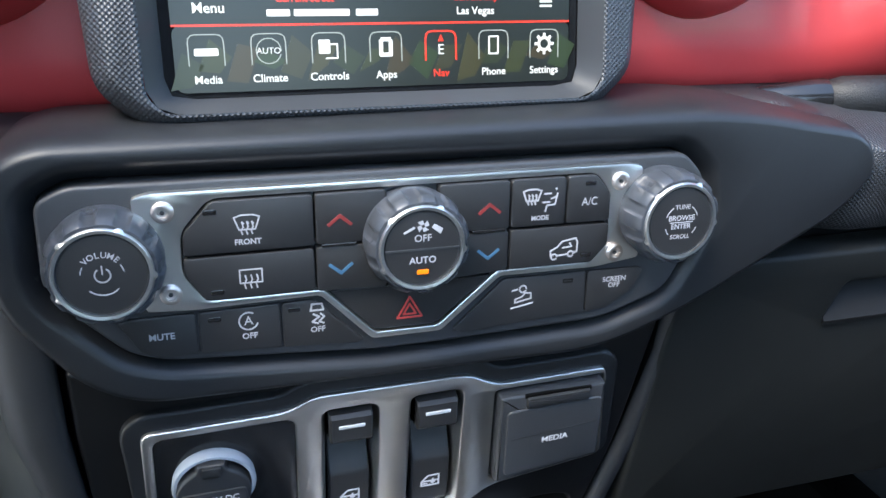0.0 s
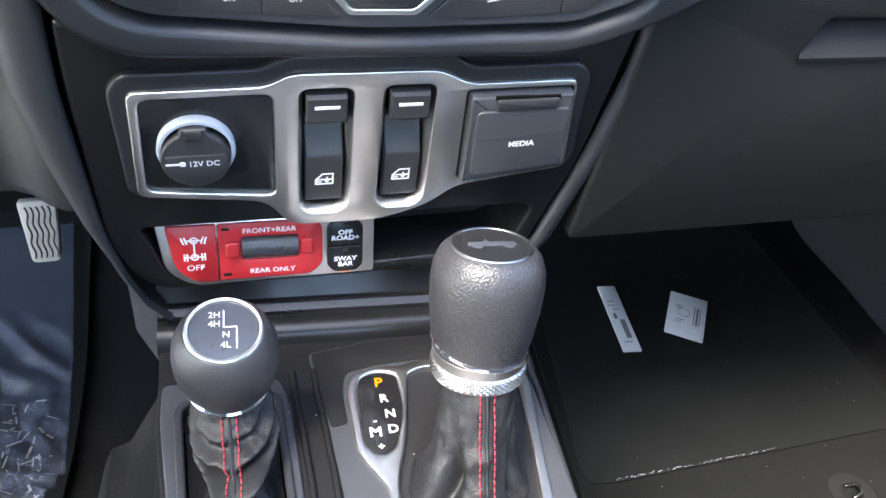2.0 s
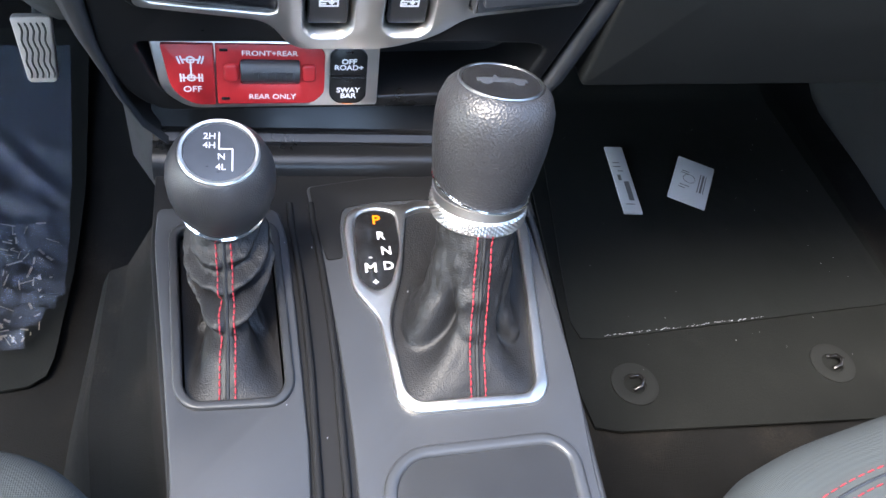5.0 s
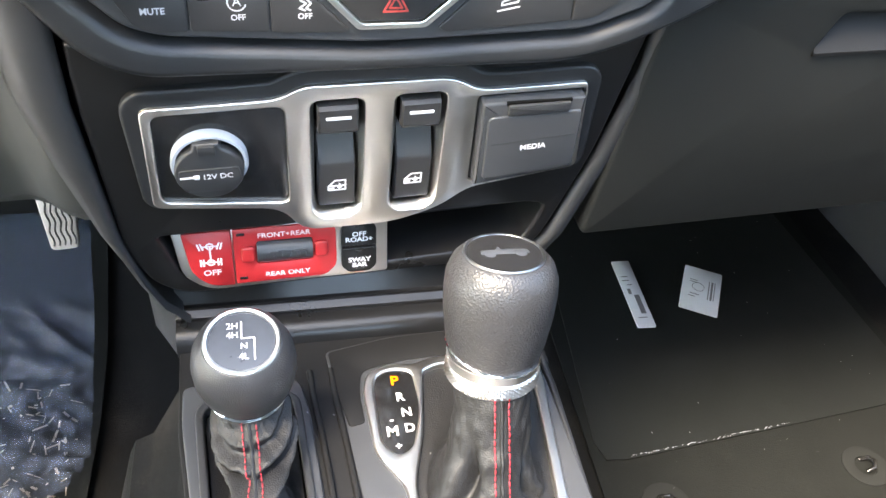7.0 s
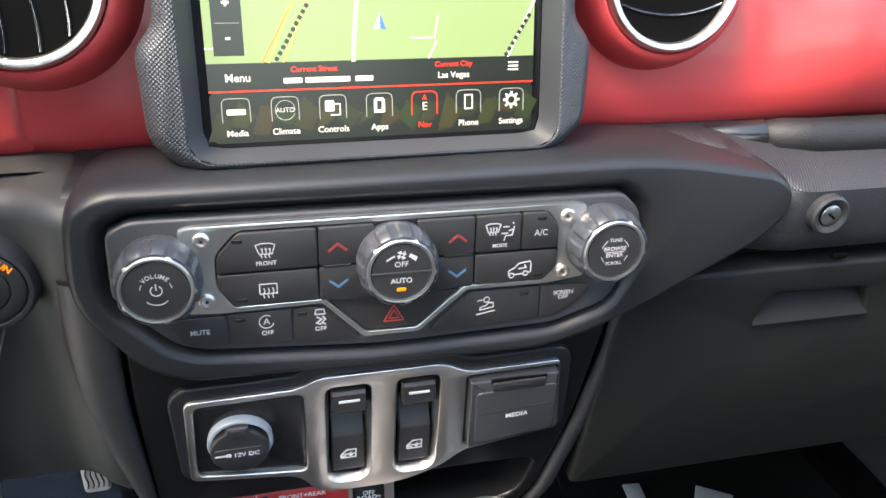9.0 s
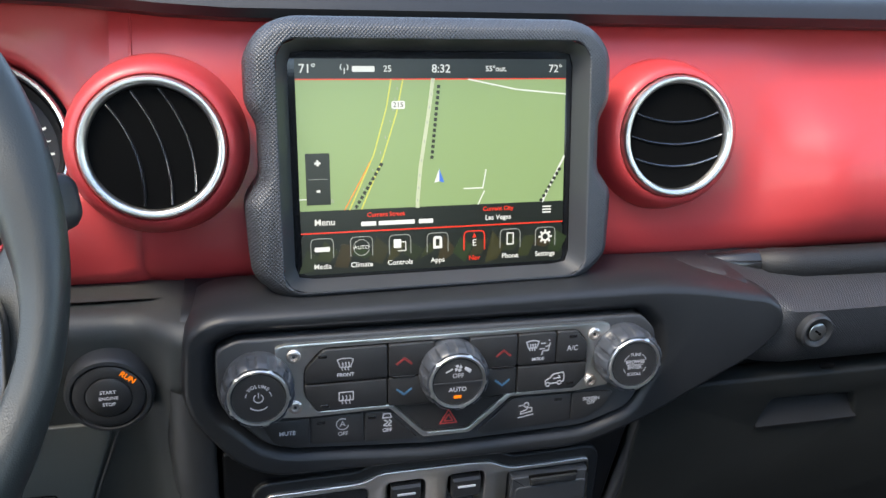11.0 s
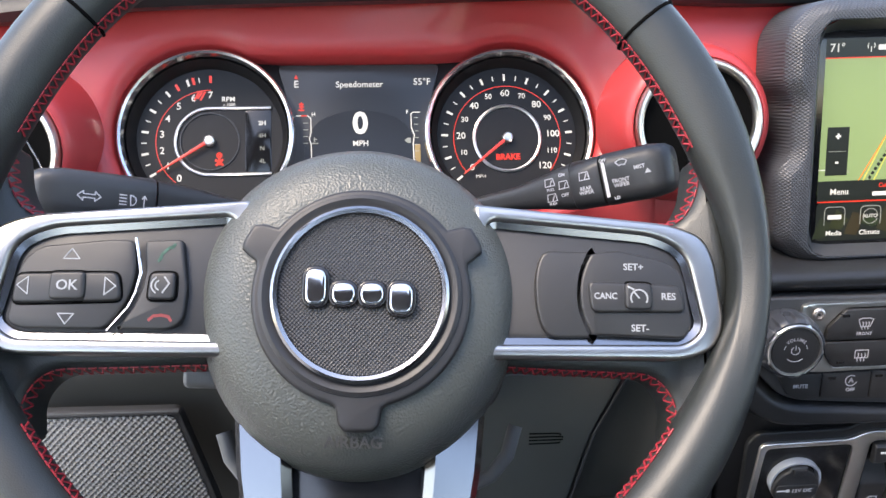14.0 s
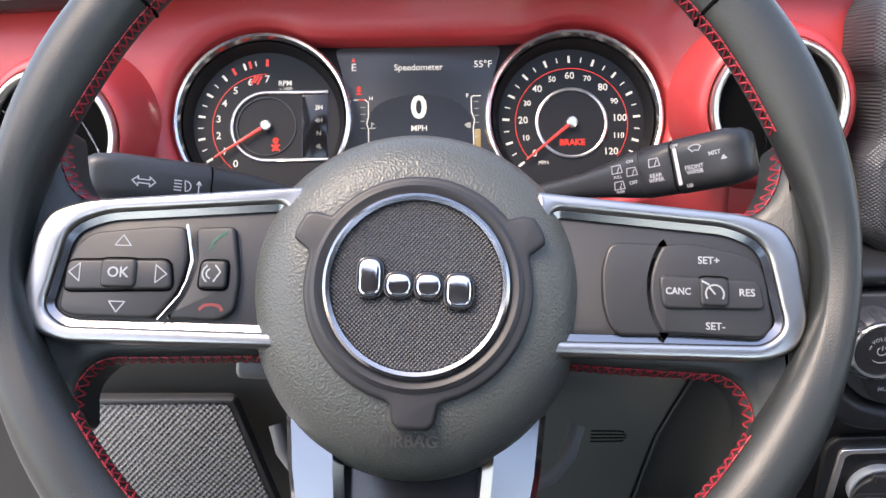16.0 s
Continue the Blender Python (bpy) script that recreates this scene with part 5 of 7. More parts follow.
bm = bmesh.new()
TRAY = rounded([(6, -134), (84, -130), (96, -142), (90, -420), (-6, -420), (-8, -150)], [12, 12, 16, 6, 6, 16])
slab(bm, CT, TRAY, -8, 3.2, 2.6, holes=[inset(TRAY, 7)], steps=4)
part("tray_rim", bm, M_GREY, None, "rounded grey rim of the console tray", 50, "structure", "console")
bm = bmesh.new()
slab(bm, CT, inset(TRAY, 6.5), -3, 1.2, 0.5)
part("tray_floor", bm, M_BLACK, None, "black floor of the console tray", 50, "structure", "console")
bm = bmesh.new()
tube(bm, [CT @ Vector((x / 1000, y / 1000, z / 1000)) for x, y, z in ((108, 60, -3), (109, 10, -3), (106, -60, -3), (104, -120, -3), (101, -200, -3), (98, -420, -3))], 0.0024, 8)
part("console_edge", bm, M_BLACK, None, "black beaded edge of the console", 60, "structure", "console")

# parking brake
PB = thing("parking_brake", (-0.095, -0.26, 0.444), "grey parking brake lever lying on the console", "lever")
bm = bmesh.new()
tube(bm, [(-0.096, -0.188, 0.475), (-0.096, -0.191, 0.477), (-0.096, -0.20, 0.477), (-0.096, -0.26, 0.470), (-0.096, -0.36, 0.452)], [0.004, 0.010, 0.0125, 0.013, 0.012], 18)
part("grip", bm, M_KNOB, PB)
bm = bmesh.new()
lathe(bm, axis_frame((-0.096, -0.187, 0.4765), (0, 1, 0.05)), [(5.5, -3), (5.5, 1.5), (4.5, 2.5), (0, 2.8)], 20)
part("release_button", bm, M_SATIN, PB, "silver release button")

# the console and its levers in their true size and place
SIZE = Matrix.Translation((0.0091, 0.0, -0.0235)) @ Matrix.Rotation(radians(-3.15), 4, "Z") @ Matrix.Scale(1.03, 4) @ Matrix.Translation((-0.0070, -0.0356, 0.0809)) @ Matrix.Scale(0.898, 4)
for ob in CONSOLE + [ob for ob in bpy.data.objects if ob not in BEFORE and not ob.parent]:
    ob.matrix_world = SIZE @ ob.matrix_world
CT = SIZE @ CT


# ---- steering wheel ----
M_PLATE = mat("smooth black plate", (0.016, 0.016, 0.018), 0.48, 0, 0.05, 1500, 0.08, 60)
M_BADGE = mat("dark badge chrome", (0.30, 0.30, 0.31), 0.2, 1.0, 0, 1, 0.05, 60)
M_FORK = mat("polished spoke", (0.15, 0.153, 0.165), 0.13, 1.0, 0, 1, 0.06, 40)
M_DIM = mat("grey key print", (0.30, 0.31, 0.32), 0.5, 0, 0, 1, 0.03, 60)
WHEEL = thing("steering_wheel", WH.translation, "black leather steering wheel with red stitching and silver spokes", "steering wheel")
RM, RT = 170.0, 14.6
# the side spokes stand a little and the rim well forward of the hub
WS = plane(-0.3662, -0.1150, 0.8272, 29.9, 3.4, 1.5) @ Matrix.Scale(1.0714, 4)
WR = plane(-0.3679, -0.1176, 0.8513, 29.9, 3.4, 1.5) @ Matrix.Scale(1.0065, 4)


def grip(a):
    """Swelling of the rim at the two upper thumb grips."""
    side = a if math.cos(a) > 0 else math.pi - a
    side = math.atan2(math.sin(side), math.cos(side))
    return 1 + 0.08 * max(0, math.cos(2 * (side - 0.5))) ** 4 * (1 if side > 0 else 0.4)


def on_rim(a, b, lift=0.0):
    """A point of the rim at angle a, b round its section; the inner side is flattened where the side spokes meet it."""
    c = Vector((math.cos(a), math.sin(a), 0))
    flat = max(bell(math.atan2(math.sin(a - s), math.cos(a - s)), 0, 0.30) for s in (-0.10, math.pi + 0.10))
    out = (RT * grip(a) + lift) * math.cos(b)
    if out < 0:
        out *= 1 - 0.9 * flat
    up = (RT * 0.98 + lift) * math.sin(b)
    if up > 0 and math.cos(b) < 0.7:
        up *= 1 - 0.5 * flat * min(1.0, (0.7 - math.cos(b)) / 0.7)
    return WR @ (c * (RM + out) / 1000 + Vector((0, 0, (up - 4) / 1000)))


def wheel_rim():
    n, k = 144, 24
    loops = []
    for i in range(n):
        a = 2 * math.pi * i / n
        loops.append([on_rim(a, 2 * math.pi * j / k) for j in range(k)])
    bm = bmesh.new()
    loft(bm, loops + [loops[0]], closed=True, caps=False)
    bmesh.ops.remove_doubles(bm, verts=bm.verts, dist=1e-6)
    return part("rim", bm, M_RIM, WHEEL, "smooth black leather rim", 80)


RIM = wheel_rim()


def rim_seams():
    for a in (39, 141, 234, 306):
        bm = bmesh.new()
        tube(bm, [on_rim(radians(a), 2 * math.pi * j / 28, 0.15) for j in range(28)], 0.0009, 6, closed=True)
        part("rim_seam", bm, M_VOIDSHADE, RIM, "dark leather joint")
    for a0, a1 in ((17, 163), (210, 250), (290, 330)):
        bm = bmesh.new()
        n = int((a1 - a0) * 0.62)
        for i in range(n):
            p0, p1 = radians(a0 + (a1 - a0) * i / n), radians(a0 + (a1 - a0) * (i + 0.85) / n)
            in_, out_ = math.pi + 0.02, math.pi - 0.30
            A, Bp = on_rim(p0, in_, 0.5), on_rim((p0 + p1) / 2, out_, 0.5)
            C = on_rim(p1, in_, 0.5)
            tube(bm, [A, (A + Bp) / 2, Bp], 0.00052, 5)
            tube(bm, [Bp, (C + Bp) / 2, C], 0.00052, 5)
            tube(bm, [on_rim(p0, out_ - 0.04, 0.4), on_rim(p1, out_ - 0.04, 0.4)], 0.00042, 5)
        part("rim_stitching", bm, M_THREAD, RIM, "red cross stitches along the inner edge")


rim_seams()


WEB = [(50, 36), (112, 33), (145, 33), (152, 44), (155, 64), (163, 64), (168, 8), (157, -68), (138, -64), (140, -47), (131, -36), (100, -35), (50, -33)]


def along(pts, steps, d):
    """The point at distance d along a polyline whose running lengths are steps."""
    for i in range(1, len(pts)):
        if d <= steps[i]:
            return pts[i - 1].lerp(pts[i], (d - steps[i - 1]) / max(1e-9, steps[i] - steps[i - 1]))
    return pts[-1]


def cross_stitches(bm, low, high, pitch):
    """Zigzag thread between two parallel lines, with a cord along the upper one."""
    steps = [0.0]
    for a, b in zip(low, low[1:]):
        steps.append(steps[-1] + (b - a).length)
    for i in range(int(steps[-1] / pitch)):
        d = i * pitch
        A, Bp, C = along(low, steps, d), along(high, steps, d + pitch * 0.45), along(low, steps, d + pitch * 0.9)
        tube(bm, [A, (A + Bp) / 2, Bp], 0.00052, 5)
        tube(bm, [Bp, (C + Bp) / 2, C], 0.00052, 5)
        tube(bm, [along(high, steps, d + pitch * 0.05), along(high, steps, d + pitch * 0.85)], 0.00042, 5)


def spoke(s):
    W = WS @ Matrix.Diagonal((s * (1.0 if s < 0 else 0.945), 1, 1, 1))
    web = rounded(WEB, [2, 30, 12, 12, 4, 4, 10, 4, 4, 10, 12, 20, 2], 8)
    bm = bmesh.new()
    slab(bm, W, web, -28, -5, 7, steps=5)
    back = W.inverted()
    # the leather rises towards the rim
    rise = lambda u: 0.007 * ease(u, 0.140, 0.166)
    for u in (0.100, 0.136, 0.143, 0.150, 0.157):
        bmesh.ops.bisect_plane(bm, geom=bm.verts[:] + bm.edges[:] + bm.faces[:], plane_co=W @ Vector((u, 0, 0)), plane_no=W.to_3x3() @ Vector((1, 0, 0)))
    for v in bm.verts:
        q = back @ v.co
        v.co = W @ Vector((q.x, q.y, q.z + rise(q.x)))
    ob = part("spoke", bm, M_RIM, WHEEL, "leather-covered side spoke", 70)
    bm = bmesh.new()
    n = len(web)
    edge = [W @ Vector((u / 1000, v / 1000, -0.0125 + rise(u / 1000))) for u, v in inset(web, -0.35)]
    crown = [W @ Vector((u / 1000, v / 1000, -0.0067 + rise(u / 1000))) for u, v in inset(web, 1.75)]
    bm.free()
    for lo, hi in ((0, 42), (n - 44, n - 1)):
        bm = bmesh.new()
        cross_stitches(bm, edge[lo:hi], crown[lo:hi], 0.0046)
        part("spoke_stitching", bm, M_THREAD, ob, "red stitches along the spoke edge")
    outer = rounded([(48, 36.5), (138, 29), (152, 24), (157, 14), (160, -14), (155, -24), (142, -29), (52, -29)], [2, 8, 8, 8, 8, 8, 8, 2], 5)
    inner = rounded([(57, 26), (128, 20.5), (141, 15), (145.5, -8), (147, -14), (141, -19), (57, -19.5)], [2, 6, 8, 6, 5, 5, 2], 5)
    bm = bmesh.new()
    slab(bm, W, outer, -2, 8, 2.2, holes=[inset(inner, -3.4)], steps=4)
    fr = part("spoke_frame", bm, M_SPOKE, ob, "satin silver spoke frame", 50)
    bm = bmesh.new()
    a, b, c = ring(bm, W, inset(inner, -3.6), 5.6), ring(bm, W, inset(inner, -0.6), 4.6), ring(bm, W, inner, 1)
    bridge(bm, a, b)
    bridge(bm, b, c)
    part("inner_bevel", bm, M_SMOKED, fr, "darker inner bevel", 30)
    bm = bmesh.new()
    slab(bm, W, inset(inner, -0.5), -4, 3.4, 0.5)
    part("button_bed", bm, M_BUTTON, ob, "black button bed")
    return ob


spoke(-1)
spoke(1)


def pad(name, poly, w0, w1, parent, r=3, mt=None, bevel=1.2):
    bm = bmesh.new()
    slab(bm, WS, inset(rounded(poly, r, 4), 0.6), w0, w1, bevel, steps=3)
    ob = part(name, bm, mt or M_BUTTON, parent)
    if parent is not WHEEL:
        bm = bmesh.new()
        slab(bm, WS, inset(rounded(poly, r, 4), -0.2), w0, w1 - 1.7, 0.05)
        part("key_gap", bm, M_VOIDSHADE, parent, "dark gap round the key")
    return ob


LC = pad("menu_buttons", [(-146, -15), (-143, 8), (-136, 17), (-105, 20.5), (-96, 20), (-94, 6), (-98, -8), (-106, -18), (-140, -18)], 2, 7.6, WHEEL, [4, 4, 5, 4, 3, 8, 8, 4, 4])
LP2 = pad("phone_buttons", [(-93, 20), (-76, 21), (-73, 0), (-74, -14), (-80, -18), (-103, -18), (-95, -8), (-91, 6)], 2, 7.0, WHEEL, [3, 3, 3, 4, 3, 2, 6, 8])
pad("menu_bar", [(-143, 5.5), (-101, 6.5), (-99, -6.5), (-144, -8)], 6.5, 9.4, LC, 4)
pad("ok_key", [(-129, 6.2), (-113.5, 6.4), (-113.5, -6.4), (-129, -6.4)], 8, 10.6, LC, 3)
pad("voice_key", [(-89, 6.5), (-77.5, 6.8), (-77.5, -5.8), (-90, -5.8)], 6, 9.2, LP2, 3)
bm = bmesh.new()
tube(bm, [shift(WS, u, v, 7.2) @ Vector((0, 0, 0)) for u, v in ((-96, 20.5), (-94.5, 14), (-93, 6), (-94.5, -2), (-97, -8), (-105, -18))], 0.0006, 6)
part("chrome_divider", bm, M_CHROME, LC, "thin chrome divider")
text("OK", WS, -121.2, 0, 10.7, 4.2, M_DIM, LC, bold=0.08)
for w, tri in ((7.65, [(-124.6, 11.4), (-118, 11.4), (-121.3, 15.6)]), (7.65, [(-125, -11.2), (-118.6, -11.2), (-121.8, -15.4)]), (9.45, [(-137, 3.6), (-137, -3.6), (-141.4, 0)]), (9.45, [(-106.5, 3.6), (-106.5, -3.6), (-102, 0)])):
    icon("arrow_symbol", WS, [tri + tri[:1]], 0.45, w, M_DIM, LC)
icon("phone_symbol", WS, [[(-85.5, 11.5), (-84.6, 14), (-82, 16.4), (-80, 17.4)], [(-86, 11), (-84.8, 12.4)], [(-80.8, 16.4), (-79.6, 18)]], 1.2, 7.05, M_GREENICON, LP2)
icon("hang_up_symbol", WS, [[(-88.4, -13.4), (-86.6, -11.8), (-83.4, -11.4), (-80.6, -12), (-79.4, -13.6)]], 1.2, 7.05, M_DARKRED, LP2)
icon("voice_symbol", WS, [[(-82.4, 4), (-80.4, 1.4), (-83, -2.4)], arc(-84, 0.6, 2, 110, 250, 5), arc(-84, 0.6, 3.6, 120, 240, 5)], 0.6, 9.25, M_DIM, LP2)

RC = pad("cruise_buttons", arc(128, 1, 32.4, 213, 147, 9) + [(112, 20.5), (134, 16), (141, 10), (144, -12), (140, -18)], 2, 7.6, WHEEL, [1] * 10 + [4, 6, 5, 5, 4])
BL = pad("blank_pad", [(78, 20)] + arc(128, 1, 33.4, 146, 214, 9) + [(80, -18), (75.5, -8), (74.5, 8)], 2, 6.8, WHEEL, [5] + [1] * 10 + [5, 10, 10])
pad("cruise_bar", [(98.5, 7), (139, 5.5), (141, -7), (100, -7.5)], 6.5, 9.2, RC, 4)
pad("cruise_key", [(114, 6.4), (126.5, 6.2), (126.5, -6.2), (114, -6.2)], 8, 10.6, RC, 3)
text("SET+", WS, 119, 12.6, 7.66, 2.9, M_DIM, RC, bold=0.06)
text("SET-", WS, 121, -13.2, 7.66, 2.9, M_DIM, RC, bold=0.06)
text("CANC", WS, 106.5, 0, 9.25, 2.7, M_DIM, RC, bold=0.06, wide=0.92)
text("RES", WS, 133, 0, 9.25, 2.9, M_DIM, RC, bold=0.06)
icon("cruise_symbol", WS, [arc(120.2, -0.8, 3.5, -30, 210, 12), [(120.2, -0.8), (118.2, 1.6)], [(115.6, 4), (118, 2.8)]], 0.65, 10.62, M_DIM, RC)

for ob, du in ((LC, 1.3), (LP2, 1.0), (RC, -6.0), (BL, -4.0)):
    ob.location += WS.to_3x3() @ Vector((du / 1000, -0.001 if ob in (LC, LP2) else -0.0026, 0))

# airbag cover
EGG = [(69 * math.cos(radians(a)) - 2, (65 if a < 180 else 77) * math.sin(radians(a)) - 3) for a in range(0, 360, 4)]


def airbag():
    bm = bmesh.new()
    rings = []
    for k, w in ((1.0, -60), (1.0, -14), (0.985, -2), (0.95, 7), (0.89, 14), (0.80, 19), (0.70, 22), (0.6, 23.5)):
        rings.append(ring(bm, WH, [(u * k, v * k) for u, v in EGG], w))
    for a, b in zip(rings, rings[1:]):
        bridge(bm, a, b)
    bm.faces.new(rings[-1])
    return part("airbag_cover", bm, M_PAD, WHEEL, "grained domed airbag cover", 70)


BAG = airbag()
HB = shift(WH, 0, -5)
lug = []
for a in range(0, 360, 3):
    r = 43.0
    for c, wd, h in ((28, 11, 8.5), (152, 11, 8.5), (270, 13, 9)):
        d = abs((a - c + 180) % 360 - 180)
        r += h * (1 - ease(d, wd * 0.55, wd))
    lug.append((r * math.cos(radians(a)), r * math.sin(radians(a)) - 1))
bm = bmesh.new()
slab(bm, HB, lug, 8, 26.5, 2.0, steps=4)
part("emblem_plate", bm, M_PLATE, BAG, "smooth dark plate with three lugs", 45)
bm = bmesh.new()
lathe(bm, shift(HB, -0.5, 0), [(40, 24), (39.6, 27.2), (38, 28.0), (36, 27.4), (34.4, 26)], 72)
part("emblem_bed", bm, M_PLATE, BAG)
bm = bmesh.new()
lathe(bm, shift(HB, -0.5, 0), [(34.8, 25), (34.6, 28.8), (33.5, 29.6), (32.0, 29.2), (31.3, 27)], 96)
part("emblem_ring", bm, M_BADGE, BAG, "bright silver ring")
bm = bmesh.new()
lathe(bm, shift(HB, -0.5, 0), [(31.7, 24), (31.5, 27.6), (19, 28.6), (0, 28.9)], 72)
EMB = part("emblem_insert", bm, M_MESHPAD, BAG, "woven-textured round insert")
for nm, grow, w0, w1, mt in (("badge_border", 0.9, 28, 30.4, M_GLOSS), ("badge", -0.5, 29.5, 31.2, M_CHROME)):
    bm = bmesh.new()
    for poly in (rect(9, 15, 4.4, -17.5, 2.0), rect(10, 9.6, 4.6, -6.8, -0.6), rect(10, 9.6, 4.6, 4.2, -0.6), rect(10, 13, 4.6, 15.4, -2.2)):
        slab(bm, HB, inset(poly, -grow), w0, w1, 1.0, steps=4)
    part(nm, bm, mt, EMB, "chrome badge of plain rounded shapes" if grow < 0 else "")
text("AIRBAG", HB, -2, -57, 22.4, 4.6, M_BUTTON, BAG, bold=0.1)

# forked lower spoke
bm = bmesh.new()
for s in (-1, 1):
    c = lambda u, v, w: WH @ Vector(((s * u - 1) / 1000, v / 1000, w / 1000))
    loft(bm, [[c(a, v, w - 4), c(a, v, w + 2), c(a + 4, v, w + 5), c(b - 3, v, w + 3), c(b, v, w - 3)] for a, b, v, w in ((28, 52, -52, -2), (27, 50, -75, -2), (25, 46, -100, -4), (22, 42, -130, -6), (22, 44, -160, -8))], closed=True, caps=True)
part("lower_spoke", bm, M_FORK, WHEEL, "bright forked lower spoke", 40)
bm = bmesh.new()
slab(bm, WH, rounded([(-29, -72), (27, -72), (24, -150), (-26, -150)], 4), -14, -5, 2)
part("spoke_infill", bm, M_GLOSS, WHEEL, "glossy dark spoke infill")

# column shroud behind the wheel
M_LEVER = mat("grey lever plastic", (0.13, 0.135, 0.14), 0.4, 0, 0.1, 1500, 0.1, 60)
COL = thing("steering_column", (-0.36, -0.05, 0.77), "black steering column shroud with stalks behind the wheel", "steering column")
bm = bmesh.new()
loops = []
for w, k in ((-62, 1.0), (-75, 1.08), (-120, 1.1), (-190, 1.1), (-260, 1.05)):
    loops.append([WH @ Vector((u * k / 1000, (v * k) / 1000, w / 1000)) for u, v in rounded([(-58, -48), (58, -48), (66, -20), (62, 28), (36, 46), (-36, 46), (-62, 28), (-66, -20)], 12)])
loft(bm, loops)
part("shroud", bm, M_BLACK, COL, "black plastic shroud", 60)
bm = bmesh.new()
lathe(bm, WH, [(40, -64), (40, -50), (30, -10)], 40)
part("hub_core", bm, M_VOIDSHADE, WHEEL)
bm = bmesh.new()
slab(bm, shift(WH, -78, -35, -60), rect(22, 12, 4), -8, 6, 3, steps=3)
part("adjust_lever", bm, M_LEVER, COL, "grey adjuster lever")
bm = bmesh.new()
tube(bm, [shift(WH, u, v, w) @ Vector((0, 0, 0)) for u, v, w in ((-70, -62, -66), (-66, -74, -66), (-58, -84, -68), (-48, -88, -70))], 0.0045, 10)
part("column_lever", bm, M_LEVER, COL, "grey curved column lever")
bm = bmesh.new()
tube(bm, [shift(WH, u, v, w) @ Vector((0, 0, 0)) for u, v, w in ((72, -58, -66), (68, -72, -66), (60, -82, -68), (50, -87, -70))], 0.004, 10)
part("column_lever", bm, M_LEVER, COL, "grey curved column lever")


# ---- instrument cluster ----
M_DIALRING = mat("satin dial ring metal", (0.72, 0.72, 0.74), 0.24, 1.0, 0.03, 1500, 0.05, 60)
CLUSTER = thing("instrument_cluster", (-0.37, 0.1, 0.80), "instrument cluster with two chrome-ringed dials and a dark display", "instrument cluster")


def hood_outline(r, top):
    """The opening round both dials and the display between them."""
    right = circle(r, 103.5, -2, 40, -78, 118)
    left = circle(r, -103.5, -2, 40, 62, 258)
    return right + [(64, top - 0.6), (54, top - 1.2), (30, top - 1.4), (0, top - 1.4), (-30, top - 1.4), (-54, top - 1.2), (-64, top - 0.6)] + left + [(-60, -2 - 0.978 * r), (-20, -2 - 0.978 * r), (20, -2 - 0.978 * r), (60, -2 - 0.978 * r)]


def red_hood():
    bm = bmesh.new()
    base = hood_outline(60.4, 51)
    rings = [ring(bm, GA, base, -18)]
    for d, w in ((0, 2), (-1.5, 5), (-5, 7.5), (-11, 9)):
        rings.append(ring(bm, GA, inset(base, d), w))
    for a, b in zip(rings, rings[1:]):
        bridge(bm, a, b)
    # spread outwards from each dial, straight up and down between them
    outer = []
    for u, v in inset(base, -11):
        cu = min(103.5, max(-103.5, u))
        du, dv = u - cu, v + 2
        reach = []
        if du:
            reach.append(((200 if du > 0 else -212) - cu) / du)
        if dv:
            reach.append((92 if dv > 0 else -80) / dv)
        k = min(reach)
        outer.append((cu + du * k, -2 + dv * k))
    # the outer edge runs into the panels beside and below it
    flush, tucked = [], []
    prof = [(0.122, 0.949)] + red_profile(-0.235)[:8]
    for u, v in outer:
        w = 13.0
        for _ in range(12):
            p = GA @ Vector((u / 1000, v / 1000, w / 1000))
            z = min(0.947, max(0.787, p.z))
            for (ya, za), (yb, zb) in zip(prof, prof[1:]):
                if zb <= z <= za:
                    y = ya + (yb - ya) * (za - z) / (za - zb)
            w += (p.y - (y - 0.0015)) * 900
        flush.append(bm.verts.new(GA @ Vector((u / 1000, v / 1000, w / 1000))))
        tucked.append(bm.verts.new(GA @ Vector((u * 1.06 / 1000, v * 1.06 / 1000, (w - 16) / 1000))))
    bridge(bm, flush, tucked)
    lip = [v.co.copy() for v in rings[-1]]
    last = rings[-1]
    for k in range(1, 9):
        s = k / 9
        loop = [bm.verts.new(a.lerp(b.co, s)) for a, b in zip(lip, flush)]
        bridge(bm, last, loop)
        last = loop
    bridge(bm, last, flush)
    return part("hood", bm, M_RED, CLUSTER, "red satin painted hood", 60)


red_hood()
bm = bmesh.new()
slab(bm, GA, hood_outline(64, 54), -34, -15, 0.5)
part("housing", bm, M_FACE, CLUSTER, "matt black housing")


